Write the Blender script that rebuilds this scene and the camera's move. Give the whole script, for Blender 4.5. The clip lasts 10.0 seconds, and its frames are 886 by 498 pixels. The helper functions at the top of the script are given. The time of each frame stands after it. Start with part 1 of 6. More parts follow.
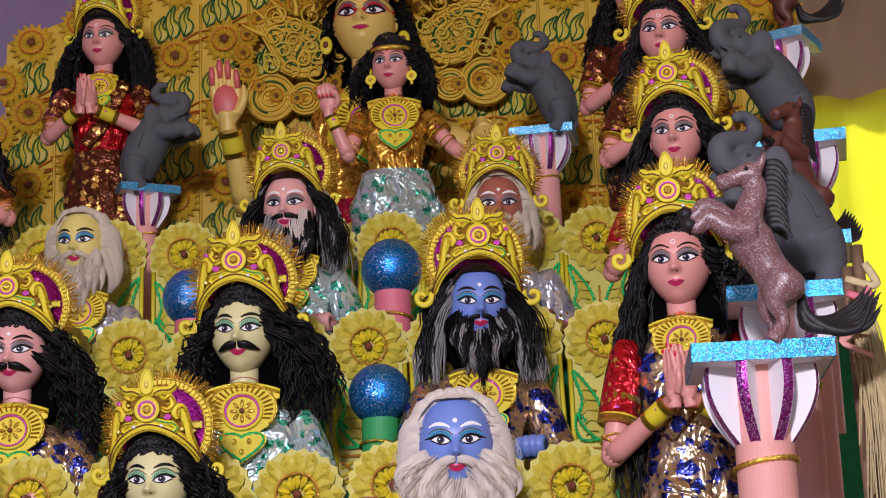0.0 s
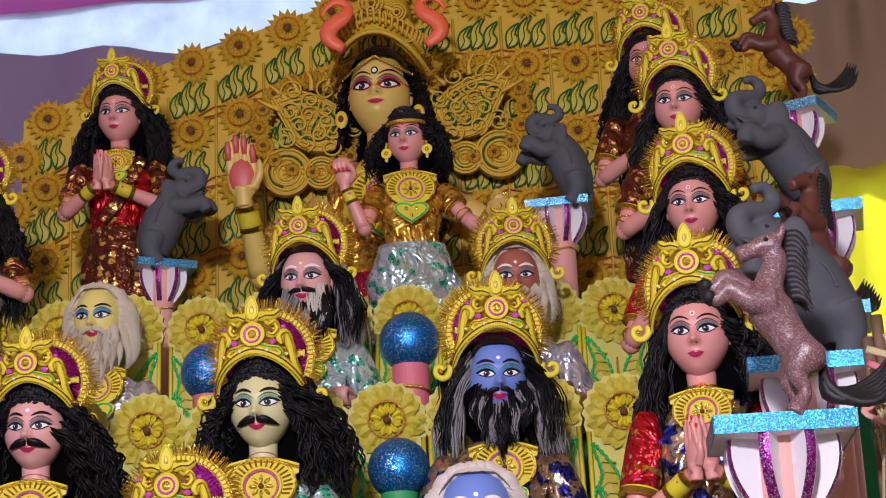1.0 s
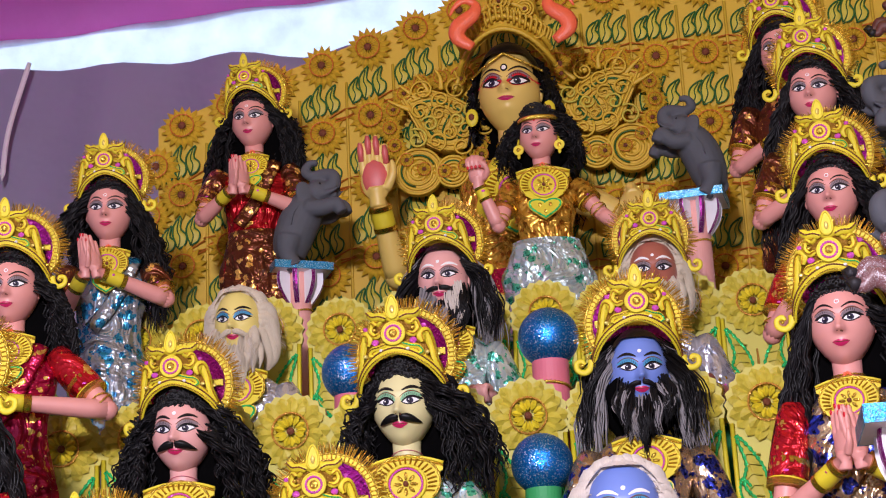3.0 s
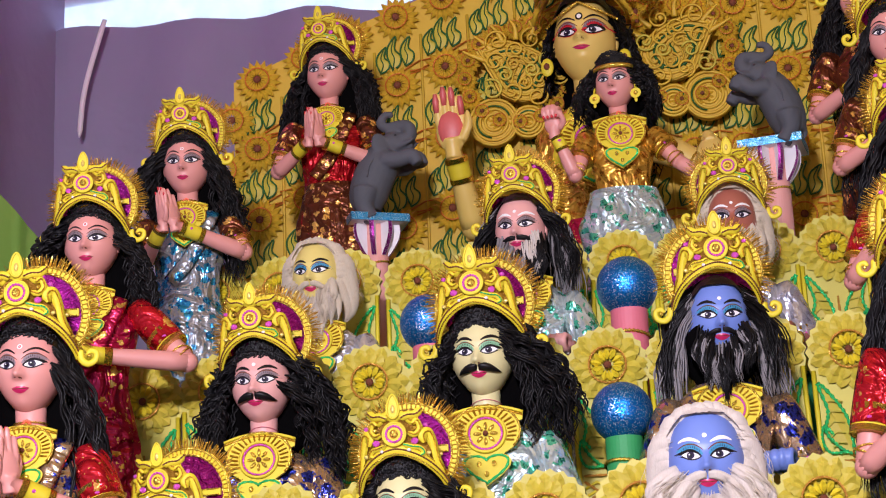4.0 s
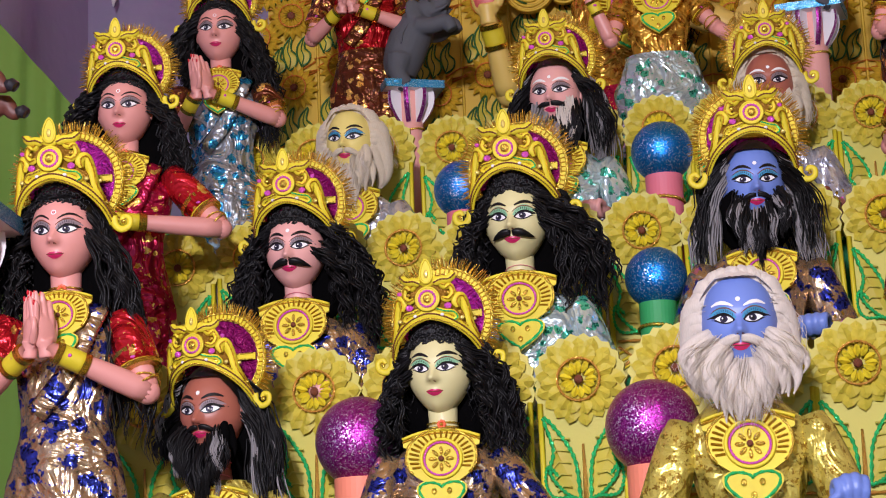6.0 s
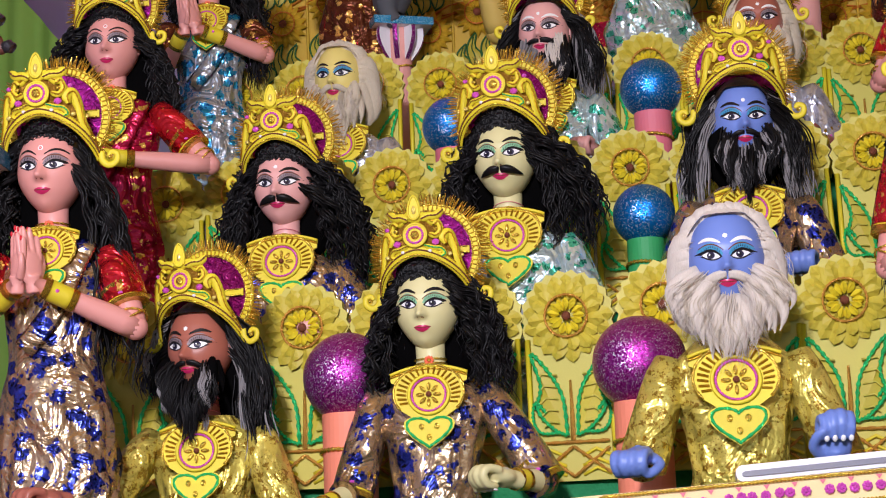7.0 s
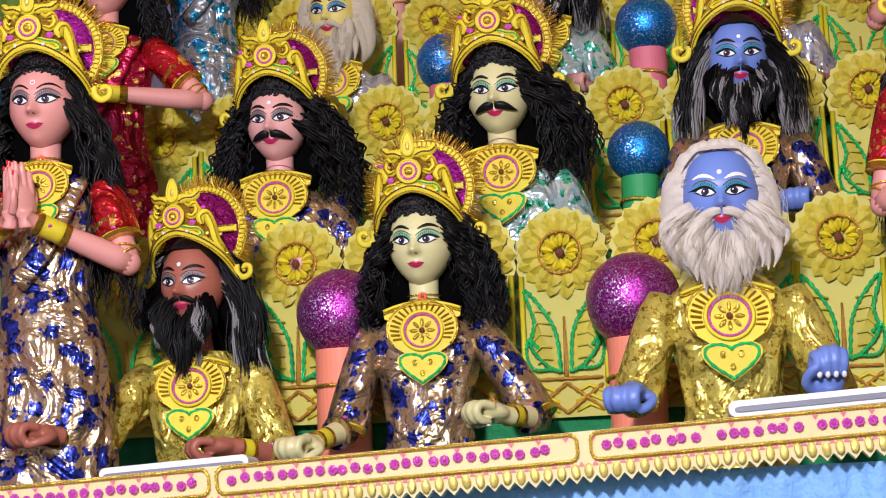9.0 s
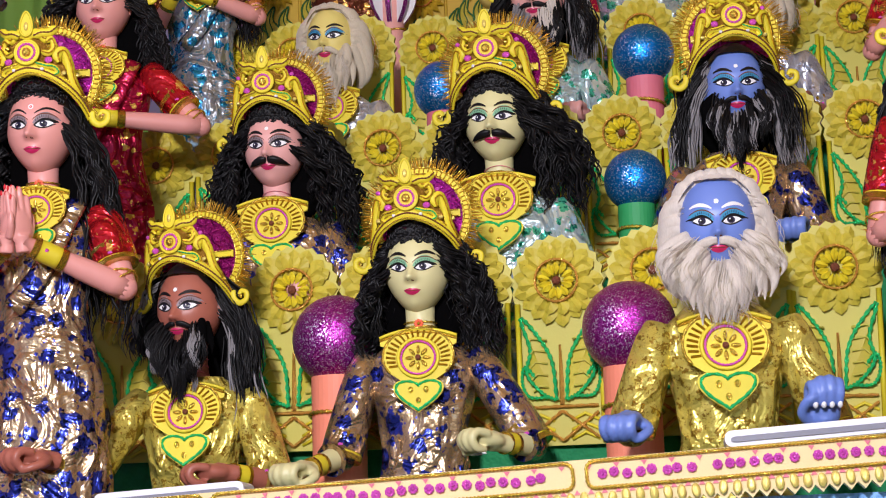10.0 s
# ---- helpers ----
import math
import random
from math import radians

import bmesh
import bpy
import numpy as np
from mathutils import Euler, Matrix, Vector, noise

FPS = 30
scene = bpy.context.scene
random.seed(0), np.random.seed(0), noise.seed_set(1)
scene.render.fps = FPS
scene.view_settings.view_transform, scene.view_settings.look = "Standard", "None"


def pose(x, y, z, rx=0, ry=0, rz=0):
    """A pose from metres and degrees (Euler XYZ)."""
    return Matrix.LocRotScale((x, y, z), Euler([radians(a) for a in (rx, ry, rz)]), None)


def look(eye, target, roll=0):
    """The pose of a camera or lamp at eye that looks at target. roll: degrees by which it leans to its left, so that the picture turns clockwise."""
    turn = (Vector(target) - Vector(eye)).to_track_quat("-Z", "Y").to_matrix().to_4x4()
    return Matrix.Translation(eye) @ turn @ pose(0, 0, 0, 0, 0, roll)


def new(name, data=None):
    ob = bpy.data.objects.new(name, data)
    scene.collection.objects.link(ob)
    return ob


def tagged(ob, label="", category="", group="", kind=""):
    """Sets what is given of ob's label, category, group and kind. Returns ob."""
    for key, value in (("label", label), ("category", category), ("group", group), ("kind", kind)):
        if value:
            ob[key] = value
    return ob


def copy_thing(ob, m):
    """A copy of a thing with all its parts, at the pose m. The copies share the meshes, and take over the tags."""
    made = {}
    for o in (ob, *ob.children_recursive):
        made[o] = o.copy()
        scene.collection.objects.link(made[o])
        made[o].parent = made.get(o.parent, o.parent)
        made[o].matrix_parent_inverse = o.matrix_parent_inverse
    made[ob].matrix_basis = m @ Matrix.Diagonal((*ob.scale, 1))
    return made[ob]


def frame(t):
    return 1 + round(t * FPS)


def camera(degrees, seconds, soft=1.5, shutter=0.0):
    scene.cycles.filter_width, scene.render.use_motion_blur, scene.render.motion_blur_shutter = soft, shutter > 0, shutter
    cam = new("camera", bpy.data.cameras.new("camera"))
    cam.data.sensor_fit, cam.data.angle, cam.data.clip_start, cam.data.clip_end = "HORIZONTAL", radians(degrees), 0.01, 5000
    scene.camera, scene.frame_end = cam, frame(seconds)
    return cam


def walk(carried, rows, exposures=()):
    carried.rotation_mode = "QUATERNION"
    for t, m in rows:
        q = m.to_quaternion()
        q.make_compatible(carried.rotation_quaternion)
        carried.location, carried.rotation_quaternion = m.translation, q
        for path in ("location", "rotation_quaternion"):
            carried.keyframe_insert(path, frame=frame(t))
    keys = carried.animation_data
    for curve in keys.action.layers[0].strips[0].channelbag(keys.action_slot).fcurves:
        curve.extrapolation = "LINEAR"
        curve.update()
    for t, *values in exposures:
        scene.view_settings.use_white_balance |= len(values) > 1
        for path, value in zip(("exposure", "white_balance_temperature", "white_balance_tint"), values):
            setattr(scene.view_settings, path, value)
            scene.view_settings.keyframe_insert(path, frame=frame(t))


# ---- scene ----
import functools

cam = camera(26.0, 10.0, soft=1.1)


def aim(x, y, z, yaw, pitch, lean):
    """A camera at a place, turned left by yaw and up by pitch, leaning to its left by lean (degrees)."""
    return Matrix.Translation((x, y, z)) @ Euler((radians(90 + pitch), 0, radians(yaw))).to_matrix().to_4x4() @ pose(0, 0, 0, 0, 0, lean)


PATH = [
    (0.0, 0.060, -0.019, 1.565, 1.201, 15.776, -2.128),
    (0.5, 0.055, -0.018, 1.566, 1.274, 17.007, -2.359),
    (1.0, 0.044, -0.021, 1.568, 1.476, 17.938, -2.488),
    (1.5, 0.041, -0.017, 1.568, 1.940, 18.528, -2.623),
    (2.0, 0.034, -0.016, 1.569, 2.822, 18.580, -2.728),
    (2.5, 0.026, -0.015, 1.566, 4.150, 18.403, -2.801),
    (3.0, 0.011, -0.026, 1.562, 5.393, 18.069, -2.733),
    (4.5, 0.000, -0.000, 1.550, 8.600, 16.000, -2.600),
    (5.0, -0.002, 0.005, 1.547, 8.942, 15.127, -2.576),
    (5.5, 0.001, 0.009, 1.543, 9.108, 14.210, -2.490),
    (6.0, 0.010, 0.007, 1.541, 9.142, 13.051, -2.409),
    (7.5, 0.017, 0.011, 1.532, 8.835, 10.647, -2.310),
    (8.0, 0.018, 0.011, 1.532, 8.768, 10.180, -2.300),
    (8.5, 0.014, 0.014, 1.528, 8.797, 9.671, -2.320),
    (9.0, 0.017, 0.021, 1.524, 8.856, 9.475, -2.234),
    (9.5, 0.012, 0.020, 1.523, 8.767, 9.708, -1.970),
    (10.0, 0.012, 0.017, 1.529, 8.652, 10.213, -1.861),
]
walk(cam, [(t, aim(*r)) for t, *r in PATH], [(0.0, 0.31, 6300, 18), (1.5, 0.42, 6300, 19), (3.0, 0.7, 6300, 22), (4.5, 0.83, 6300, 21), (5.5, 0.57, 6300, 19), (7.5, 0.59, 6300, 13), (9.0, 0.59, 6300, 12), (10.0, 0.57, 6300, 12)])

# ---- world and light ----
world = bpy.data.worlds.new("sky")
scene.world = world
world.use_nodes = True
wn = world.node_tree
sky = wn.nodes.new("ShaderNodeTexSky")
sky.sky_type, sky.sun_disc = "NISHITA", False
sky.sun_elevation, sky.sun_rotation = radians(48), radians(20)
wn.links.new(sky.outputs[0], wn.nodes["Background"].inputs[0])
wn.nodes["Background"].inputs[1].default_value = 0.15
sun = new("sun", bpy.data.lights.new("sun", "SUN"))
sun.data.energy, sun.data.angle, sun.data.color = 3.5, radians(4), (1.0, 0.96, 0.9)
sun.matrix_world = look((2.2, 6.0, 7.0), (0.0, 0.0, 0.0))
flood = new("flood_light", bpy.data.lights.new("flood_light", "AREA"))
flood.data.energy, flood.data.size, flood.data.color = 240.0, 0.35, (1.0, 0.94, 1.0)
flood.matrix_world = look((-0.6, -1.6, 3.6), (-0.5, 5.0, 2.6))


# ---- materials ----
def srgb(r, g, b):
    return tuple(((c / 255) / 12.92 if c < 10 else ((c / 255 + 0.055) / 1.055) ** 2.4) for c in (r, g, b)) + (1.0,)


class Shader:
    """A Principled material with small helpers for its nodes."""

    def __init__(self, name, rough=0.5, metal=0.0):
        self.mat = bpy.data.materials.new(name)
        self.mat.use_nodes = True
        self.t = self.mat.node_tree
        self.p = self.t.nodes["Principled BSDF"]
        self.p.inputs["Roughness"].default_value, self.p.inputs["Metallic"].default_value = rough, metal
        self.co = self.t.nodes.new("ShaderNodeTexCoord").outputs["Object"]

    def link(self, a, b):
        self.t.links.new(a, b)

    def noise(self, scale, detail=3.0, rough=0.55, co=None):
        n = self.t.nodes.new("ShaderNodeTexNoise")
        n.inputs["Scale"].default_value, n.inputs["Detail"].default_value, n.inputs["Roughness"].default_value = scale, detail, rough
        self.link(co or self.co, n.inputs["Vector"])
        return n

    def cells(self, scale, feature="F1", co=None):
        n = self.t.nodes.new("ShaderNodeTexVoronoi")
        n.feature = feature
        n.inputs["Scale"].default_value = scale
        self.link(co or self.co, n.inputs["Vector"])
        return n

    def ramp(self, value, stops):
        n = self.t.nodes.new("ShaderNodeValToRGB")
        while len(n.color_ramp.elements) < len(stops):
            n.color_ramp.elements.new(0.5)
        for e, (at, col) in zip(n.color_ramp.elements, stops):
            e.position, e.color = at, col
        self.link(value, n.inputs[0])
        return n.outputs[0]

    def mix(self, fac, a, b):
        n = self.t.nodes.new("ShaderNodeMix")
        n.data_type = "RGBA"
        for k, v in ((0, fac), (6, a), (7, b)):
            if isinstance(v, (int, float)):
                n.inputs[k].default_value = v
            elif isinstance(v, tuple):
                n.inputs[k].default_value = v
            else:
                self.link(v, n.inputs[k])
        return n.outputs[2]

    def base(self, colour):
        if isinstance(colour, tuple):
            self.p.inputs["Base Color"].default_value = colour
        else:
            self.link(colour, self.p.inputs["Base Color"])

    def bump(self, height, strength, distance):
        n = self.t.nodes.new("ShaderNodeBump")
        n.inputs["Strength"].default_value, n.inputs["Distance"].default_value = strength, distance
        self.link(height, n.inputs["Height"])
        self.link(n.outputs[0], self.p.inputs["Normal"])


def dim(c, k):
    return (c[0] * k, c[1] * k, c[2] * k, 1.0)


def paint(name, colour, rough=0.5, vary=0.15, scale=14.0, bump=0.15, metal=0.0):
    """Plain matt colour with soft blotches, fine grain and a slight relief."""
    s = Shader(name, rough, metal)
    s.base(s.mix(s.noise(scale, 4).outputs[0], dim(colour, 1 - vary), dim(colour, 1 + vary)))
    s.bump(s.noise(scale * 14, 3).outputs[0], bump, 0.002)
    return s.mat


def foam(name, colour, edge):
    """Cut foam sheet, rubbed and dusty, with a little colour change from piece to piece."""
    s = Shader(name, 0.55)
    info = s.t.nodes.new("ShaderNodeObjectInfo")
    tone = s.mix(s.noise(9.0, 5).outputs[0], colour, edge)
    hue = s.mix(info.outputs["Random"], dim(colour, 0.85), dim(colour, 1.12))
    s.base(s.mix(0.5, tone, hue))
    s.bump(s.noise(160.0, 3).outputs[0], 0.25, 0.0015)
    return s.mat


def foil(name, ground, motif, size=26.0, amount=0.4, rough=0.22, motif2=None, wrinkle=0.8, metal=0.66, ragged=0.8):
    """Crumpled metallic dress foil printed with flowers and small leaves."""
    s = Shader(name, rough, metal)
    warp = s.noise(size * 2.6, 2)
    add = s.t.nodes.new("ShaderNodeVectorMath")
    add.operation = "MULTIPLY_ADD"
    add.inputs[1].default_value = (ragged / size,) * 3
    s.link(warp.outputs["Color"], add.inputs[0])
    s.link(s.co, add.inputs[2])
    flowers = s.cells(size, co=add.outputs[0])
    mask = s.ramp(flowers.outputs["Distance"], [(amount * 0.93, (1, 1, 1, 1)), (amount, (0, 0, 0, 1))])
    veins = s.ramp(s.cells(size * 3.6, co=add.outputs[0]).outputs["Distance"], [(0.3, (0.0, 0.0, 0.0, 1)), (0.5, (1, 1, 1, 1))])
    leaves = s.ramp(s.cells(size * 2.3, co=add.outputs[0]).outputs["Distance"], [(amount * 0.5, (1, 1, 1, 1)), (amount * 0.56, (0, 0, 0, 1))])
    print_colour = s.mix(veins, motif, motif2 or dim(motif, 1.7))
    # patchy sheen put into the ground colour as darker and paler blotches
    sheen = s.mix(s.noise(5.0, 3).outputs[0], dim(ground, 0.8), dim(ground, 1.15))
    s.base(s.mix(mask, s.mix(leaves, sheen, motif2 or dim(motif, 0.8)), print_colour))
    crease = s.noise(8.5, 3, 0.45)
    crease.inputs["Distortion"].default_value = 1.6
    fine = s.noise(60.0, 2, 0.5)
    both = s.t.nodes.new("ShaderNodeMath")
    both.operation = "MULTIPLY_ADD"
    both.inputs[1].default_value = 0.06
    s.link(fine.outputs[0], both.inputs[0])
    s.link(crease.outputs[0], both.inputs[2])
    s.bump(both.outputs[0], wrinkle, 0.06)
    return s.mat


def glitter(name, colour, bright, scale=460.0, metal=0.75, spread=0.42, spark=0.982):
    """Glitter paper: tiny flakes, each tilted and toned for itself, with painted glints."""
    s = Shader(name, 0.32, metal)
    flakes = s.cells(scale)
    sep = s.t.nodes.new("ShaderNodeSeparateColor")
    s.link(flakes.outputs["Color"], sep.inputs[0])
    # palest and white flake tones are glints put into the colour
    tone = s.ramp(sep.outputs[0], [(0.0, dim(colour, 0.55)), (0.45, colour), (0.85, dim(bright, 0.8)), (spark, (0.85, 0.92, 1, 1))])
    s.base(s.mix(s.noise(6.0, 3).outputs[0], tone, s.mix(0.35, tone, dim(colour, 0.6))))
    s.bump(sep.outputs[1], 0.15, 0.002)
    flat = s.p.inputs["Normal"].links[0].from_socket
    off = s.t.nodes.new("ShaderNodeVectorMath")
    off.operation = "SUBTRACT"
    off.inputs[1].default_value = (0.5, 0.5, 0.5)
    s.link(flakes.outputs["Color"], off.inputs[0])
    add = s.t.nodes.new("ShaderNodeVectorMath")
    add.operation = "MULTIPLY_ADD"
    add.inputs[1].default_value = (spread,) * 3
    s.link(off.outputs[0], add.inputs[0])
    s.link(flat, add.inputs[2])
    unit = s.t.nodes.new("ShaderNodeVectorMath")
    unit.operation = "NORMALIZE"
    s.link(add.outputs[0], unit.inputs[0])
    s.link(unit.outputs[0], s.p.inputs["Normal"])
    return s.mat


def hair_mat(name, colour, light, rough=0.5, gloss=0.3):
    s = Shader(name, rough)
    s.base(s.mix(s.noise(38.0, 4).outputs[0], colour, light))
    s.p.inputs["Specular IOR Level"].default_value = gloss
    s.bump(s.noise(260.0, 3).outputs[0], 0.3, 0.002)
    return s.mat


def wool_mat(name, colour, light):
    """Combed wool: fine fibres that run downwards."""
    s = Shader(name, 0.9)
    stretch = s.t.nodes.new("ShaderNodeMapping")
    stretch.inputs["Scale"].default_value = (1.0, 1.0, 0.12)
    s.link(s.co, stretch.inputs[0])
    fibre = s.noise(420.0, 4, 0.6, stretch.outputs[0])
    s.base(s.mix(fibre.outputs[0], colour, light))
    s.p.inputs["Specular IOR Level"].default_value = 0.1
    s.p.inputs["Sheen Weight"].default_value = 0.3
    s.bump(fibre.outputs[0], 0.4, 0.003)
    return s.mat


def cloth(name, colour, through_light=0.0, scale=3.0, vary=0.12):
    """Thin tent cloth; a part of the light outside may shine through it."""
    s = Shader(name, 0.8)
    col = s.mix(s.noise(scale, 4).outputs[0], dim(colour, 1 - vary), dim(colour, 1 + vary))
    s.base(col)
    s.bump(s.noise(scale * 1.4, 4).outputs[0], 0.5, 0.08)
    if through_light:
        tr, mx, out = s.t.nodes.new("ShaderNodeBsdfTranslucent"), s.t.nodes.new("ShaderNodeMixShader"), s.t.nodes["Material Output"]
        s.link(col, tr.inputs[0])
        mx.inputs[0].default_value = through_light
        s.link(s.p.outputs[0], mx.inputs[1])
        s.link(tr.outputs[0], mx.inputs[2])
        s.link(mx.outputs[0], out.inputs[0])
    return s.mat


YELLOW = foam("yellow_foam", srgb(228, 210, 42), srgb(206, 182, 36))
PETAL_YELLOW = foam("petal_foam", srgb(204, 188, 62), srgb(174, 154, 48))
# gold seen through the crown's cuts, its colour darkened for their shade
CROWN_GROUND = paint("bronze_gold_ground", srgb(150, 108, 26), 0.35, 0.4, 120.0, 0.6, 0.6)
# darker, warmer tone of the yellow foam for backdrop, swans and tall crown
YELLOW_OCHRE = foam("ochre_yellow_foam", srgb(216, 180, 44), srgb(182, 138, 36))
GREEN_BOARD = foam("green_tinted_board", srgb(204, 190, 72), srgb(180, 180, 84))
GOLD = paint("gold_trim", srgb(240, 206, 84), 0.25, 0.3, 160.0, 0.5, 0.9)
GOLD_DARK = paint("dark_gold_fringe", srgb(206, 156, 40), 0.3, 0.3, 160.0, 0.4, 0.8)
BROWN = paint("brown_seed", srgb(120, 62, 36), 0.7, 0.35, 200.0, 0.7)
MAGENTA_FOIL = foil("magenta_foil", srgb(232, 60, 206), srgb(200, 34, 170), 40.0, 0.2, 0.3, metal=0.5, wrinkle=1.0)
WINE_FOIL = foil("wine_foil", srgb(170, 30, 120), srgb(120, 14, 80), 40.0, 0.2, 0.22, metal=0.45)
PALE_GOLD = paint("pale_gold_sequin", srgb(246, 222, 120), 0.2, 0.2, 120.0, 0.3, 0.5)
PINK_STUD = paint("pink_sequin", srgb(248, 104, 220), 0.16, 0.3, 420.0, 0.9, 0.3)
GREEN_SEQUIN = paint("green_sequin", srgb(60, 240, 140), 0.2, 0.45, 320.0, 1.0, 0.45)
GREEN_DARK = paint("dark_green_outline", srgb(32, 96, 40), 0.4, 0.4, 120.0, 0.3, 0.2)
ORANGE_TAPE = paint("orange_tape", srgb(250, 184, 84), 0.22, 0.35, 260.0, 0.9, 0.5)
ORANGE_DULL = paint("orange_line", srgb(206, 120, 40), 0.4, 0.3, 90.0, 0.3, 0.2)
CORAL = paint("coral_swan_paint", srgb(240, 108, 70), 0.35, 0.12, 60.0, 0.3)
BLUE_GLITTER = glitter("blue_glitter", srgb(6, 124, 214), srgb(40, 176, 246))
SKY_GLITTER = glitter("sky_blue_glitter", srgb(34, 150, 206), srgb(150, 225, 250))
PURPLE_GLITTER = glitter("purple_glitter", srgb(158, 26, 140), srgb(230, 110, 220))
WHITE_FOAM = paint("white_foam", srgb(232, 228, 232), 0.6, 0.05, 20.0, 0.2)
PINK_CARD = paint("pink_card", srgb(226, 160, 150), 0.6, 0.06, 9.0, 0.1)
ROSE_CARD = paint("rose_card", srgb(214, 112, 128), 0.6, 0.08, 9.0, 0.1)
GREEN_CARD = paint("green_card", srgb(44, 150, 84), 0.6, 0.1, 9.0, 0.1)
CORAL_CARD = paint("coral_card", srgb(240, 140, 110), 0.6, 0.08, 9.0, 0.1)
GREEN_CLOTH = cloth("green_stage_cloth", srgb(20, 128, 74), 0.0, 6.0)
BLUE_CLOTH = cloth("light_blue_skirt_cloth", srgb(132, 180, 236), 0.0, 8.0)
GREY_CLAY = paint("grey_clay", srgb(78, 80, 86), 0.75, 0.12, 30.0, 0.35)
HORSE_PINK = glitter("glittering_rose_brown", srgb(128, 82, 82), srgb(140, 94, 92), 900.0, 0.0, 0.15, 0.99)
HORSE_BROWN = paint("brown_horse_paint", srgb(98, 54, 44), 0.5, 0.2, 30.0, 0.3)
BLACK_CLAY = paint("black_clay", srgb(34, 32, 36), 0.45, 0.3, 60.0, 0.4)
SKIN = dict(
    pink=paint("pink_statue_paint", srgb(222, 152, 142), 0.42, 0.05, 8.0, 0.05),
    cream=paint("cream_statue_paint", srgb(214, 206, 150), 0.42, 0.05, 8.0, 0.05),
    pale=paint("pale_pink_statue_paint", srgb(226, 166, 158), 0.42, 0.05, 8.0, 0.05),
    blue=paint("blue_statue_paint", srgb(110, 134, 204), 0.42, 0.06, 8.0, 0.05),
    brown=paint("brown_statue_paint", srgb(166, 96, 78), 0.42, 0.08, 8.0, 0.05),
    gold=paint("ochre_statue_paint", srgb(222, 190, 100), 0.42, 0.06, 8.0, 0.05),
    lemon=paint("lemon_statue_paint", srgb(226, 208, 120), 0.42, 0.06, 8.0, 0.05),
)
PALM_P = paint("red_palm_paint", srgb(206, 96, 92), 0.45, 0.15, 30.0, 0.05)
WHITE_P = paint("white_eye_paint", srgb(238, 236, 234), 0.3, 0.03, 20.0, 0.0)
BLACK_P = paint("black_line_paint", srgb(18, 14, 16), 0.4, 0.1, 20.0, 0.0)
IRIS_P = paint("iris_paint", srgb(44, 40, 66), 0.3, 0.2, 90.0, 0.0)
LIP_P = paint("lip_paint", srgb(196, 36, 92), 0.35, 0.1, 40.0, 0.0)
RED_P = paint("red_paint", srgb(206, 30, 44), 0.4, 0.15, 30.0, 0.1)
LID_P = dict(
    pink=paint("grey_lid_paint", srgb(142, 124, 128), 0.5, 0.1, 40.0, 0.0),
    green=paint("mint_lid_paint", srgb(138, 190, 150), 0.5, 0.1, 40.0, 0.0),
    teal=paint("teal_lid_paint", srgb(70, 150, 190), 0.5, 0.1, 40.0, 0.0),
)
HAIR = dict(
    deep=hair_mat("dense_black_hair", srgb(4, 4, 4), srgb(8, 7, 8), 0.9, 0.03),
    black=hair_mat("black_hair", srgb(8, 7, 8), srgb(20, 18, 19), 0.45),
    grey=hair_mat("grey_hair", srgb(112, 108, 110), srgb(156, 152, 152), 0.6),
    wool=wool_mat("cream_wool", srgb(190, 178, 164), srgb(222, 212, 200)),
    ash=wool_mat("ash_wool", srgb(182, 168, 144), srgb(212, 200, 178)),
)
DRESS = dict(
    navy=foil("navy_flowered_gold_foil", srgb(190, 160, 124), srgb(12, 14, 36), 23.0, 0.43, 0.24, srgb(52, 62, 160), wrinkle=0.6, metal=0.8),
    silver=foil("silver_foil", srgb(206, 206, 212), srgb(150, 150, 164), 24.0, 0.36, 0.24, srgb(190, 190, 200)),
    # teal green reflections of a silver mirror foil, put into the print colours
    mint=foil("green_silver_foil", srgb(206, 224, 224), srgb(24, 110, 90), 24.0, 0.34, 0.16, srgb(90, 206, 170), wrinkle=1.0, metal=0.6),
    gold=foil("gold_leaf_foil", srgb(214, 196, 92), srgb(124, 96, 26), 44.0, 0.38, 0.3, srgb(160, 128, 40), metal=0.5, wrinkle=0.75, ragged=2.0),
    amber=foil("amber_foil", srgb(216, 164, 60), srgb(140, 86, 20), 30.0, 0.34, 0.24),
    red=foil("red_gold_foil", srgb(186, 26, 34), srgb(226, 170, 70), 17.0, 0.26, 0.26, srgb(240, 190, 90)),
    maroon=foil("maroon_brocade", srgb(176, 24, 66), srgb(220, 170, 70), 26.0, 0.3, 0.28, srgb(236, 190, 90)),
    teal=foil("teal_silver_foil", srgb(176, 180, 184), srgb(20, 84, 140), 26.0, 0.42, 0.18, srgb(50, 150, 190)),
    bronze=foil("bronze_brocade", srgb(110, 56, 34), srgb(210, 160, 80), 30.0, 0.33, 0.28),
    rose=foil("red_sleeve_foil", srgb(206, 34, 44), srgb(230, 150, 70), 20.0, 0.24, 0.24, srgb(244, 190, 90)),
)
BAMBOO = paint("weathered_bamboo", srgb(128, 100, 76), 0.7, 0.3, 24.0, 0.5)
JUTE = paint("raw_jute_fibre", srgb(206, 186, 140), 0.85, 0.2, 60.0, 0.5)
WHITE_PLASTIC = paint("white_plastic", srgb(226, 226, 236), 0.3, 0.03, 10.0, 0.02)
WOOD = paint("rough_plank", srgb(120, 88, 58), 0.75, 0.25, 12.0, 0.4)
CLOTH_GREY = cloth("grey_violet_tent_cloth", srgb(146, 140, 168), 0.06, 1.2)
CLOTH_PINK = cloth("pink_tent_cloth", srgb(232, 140, 200), 0.6, 1.4)
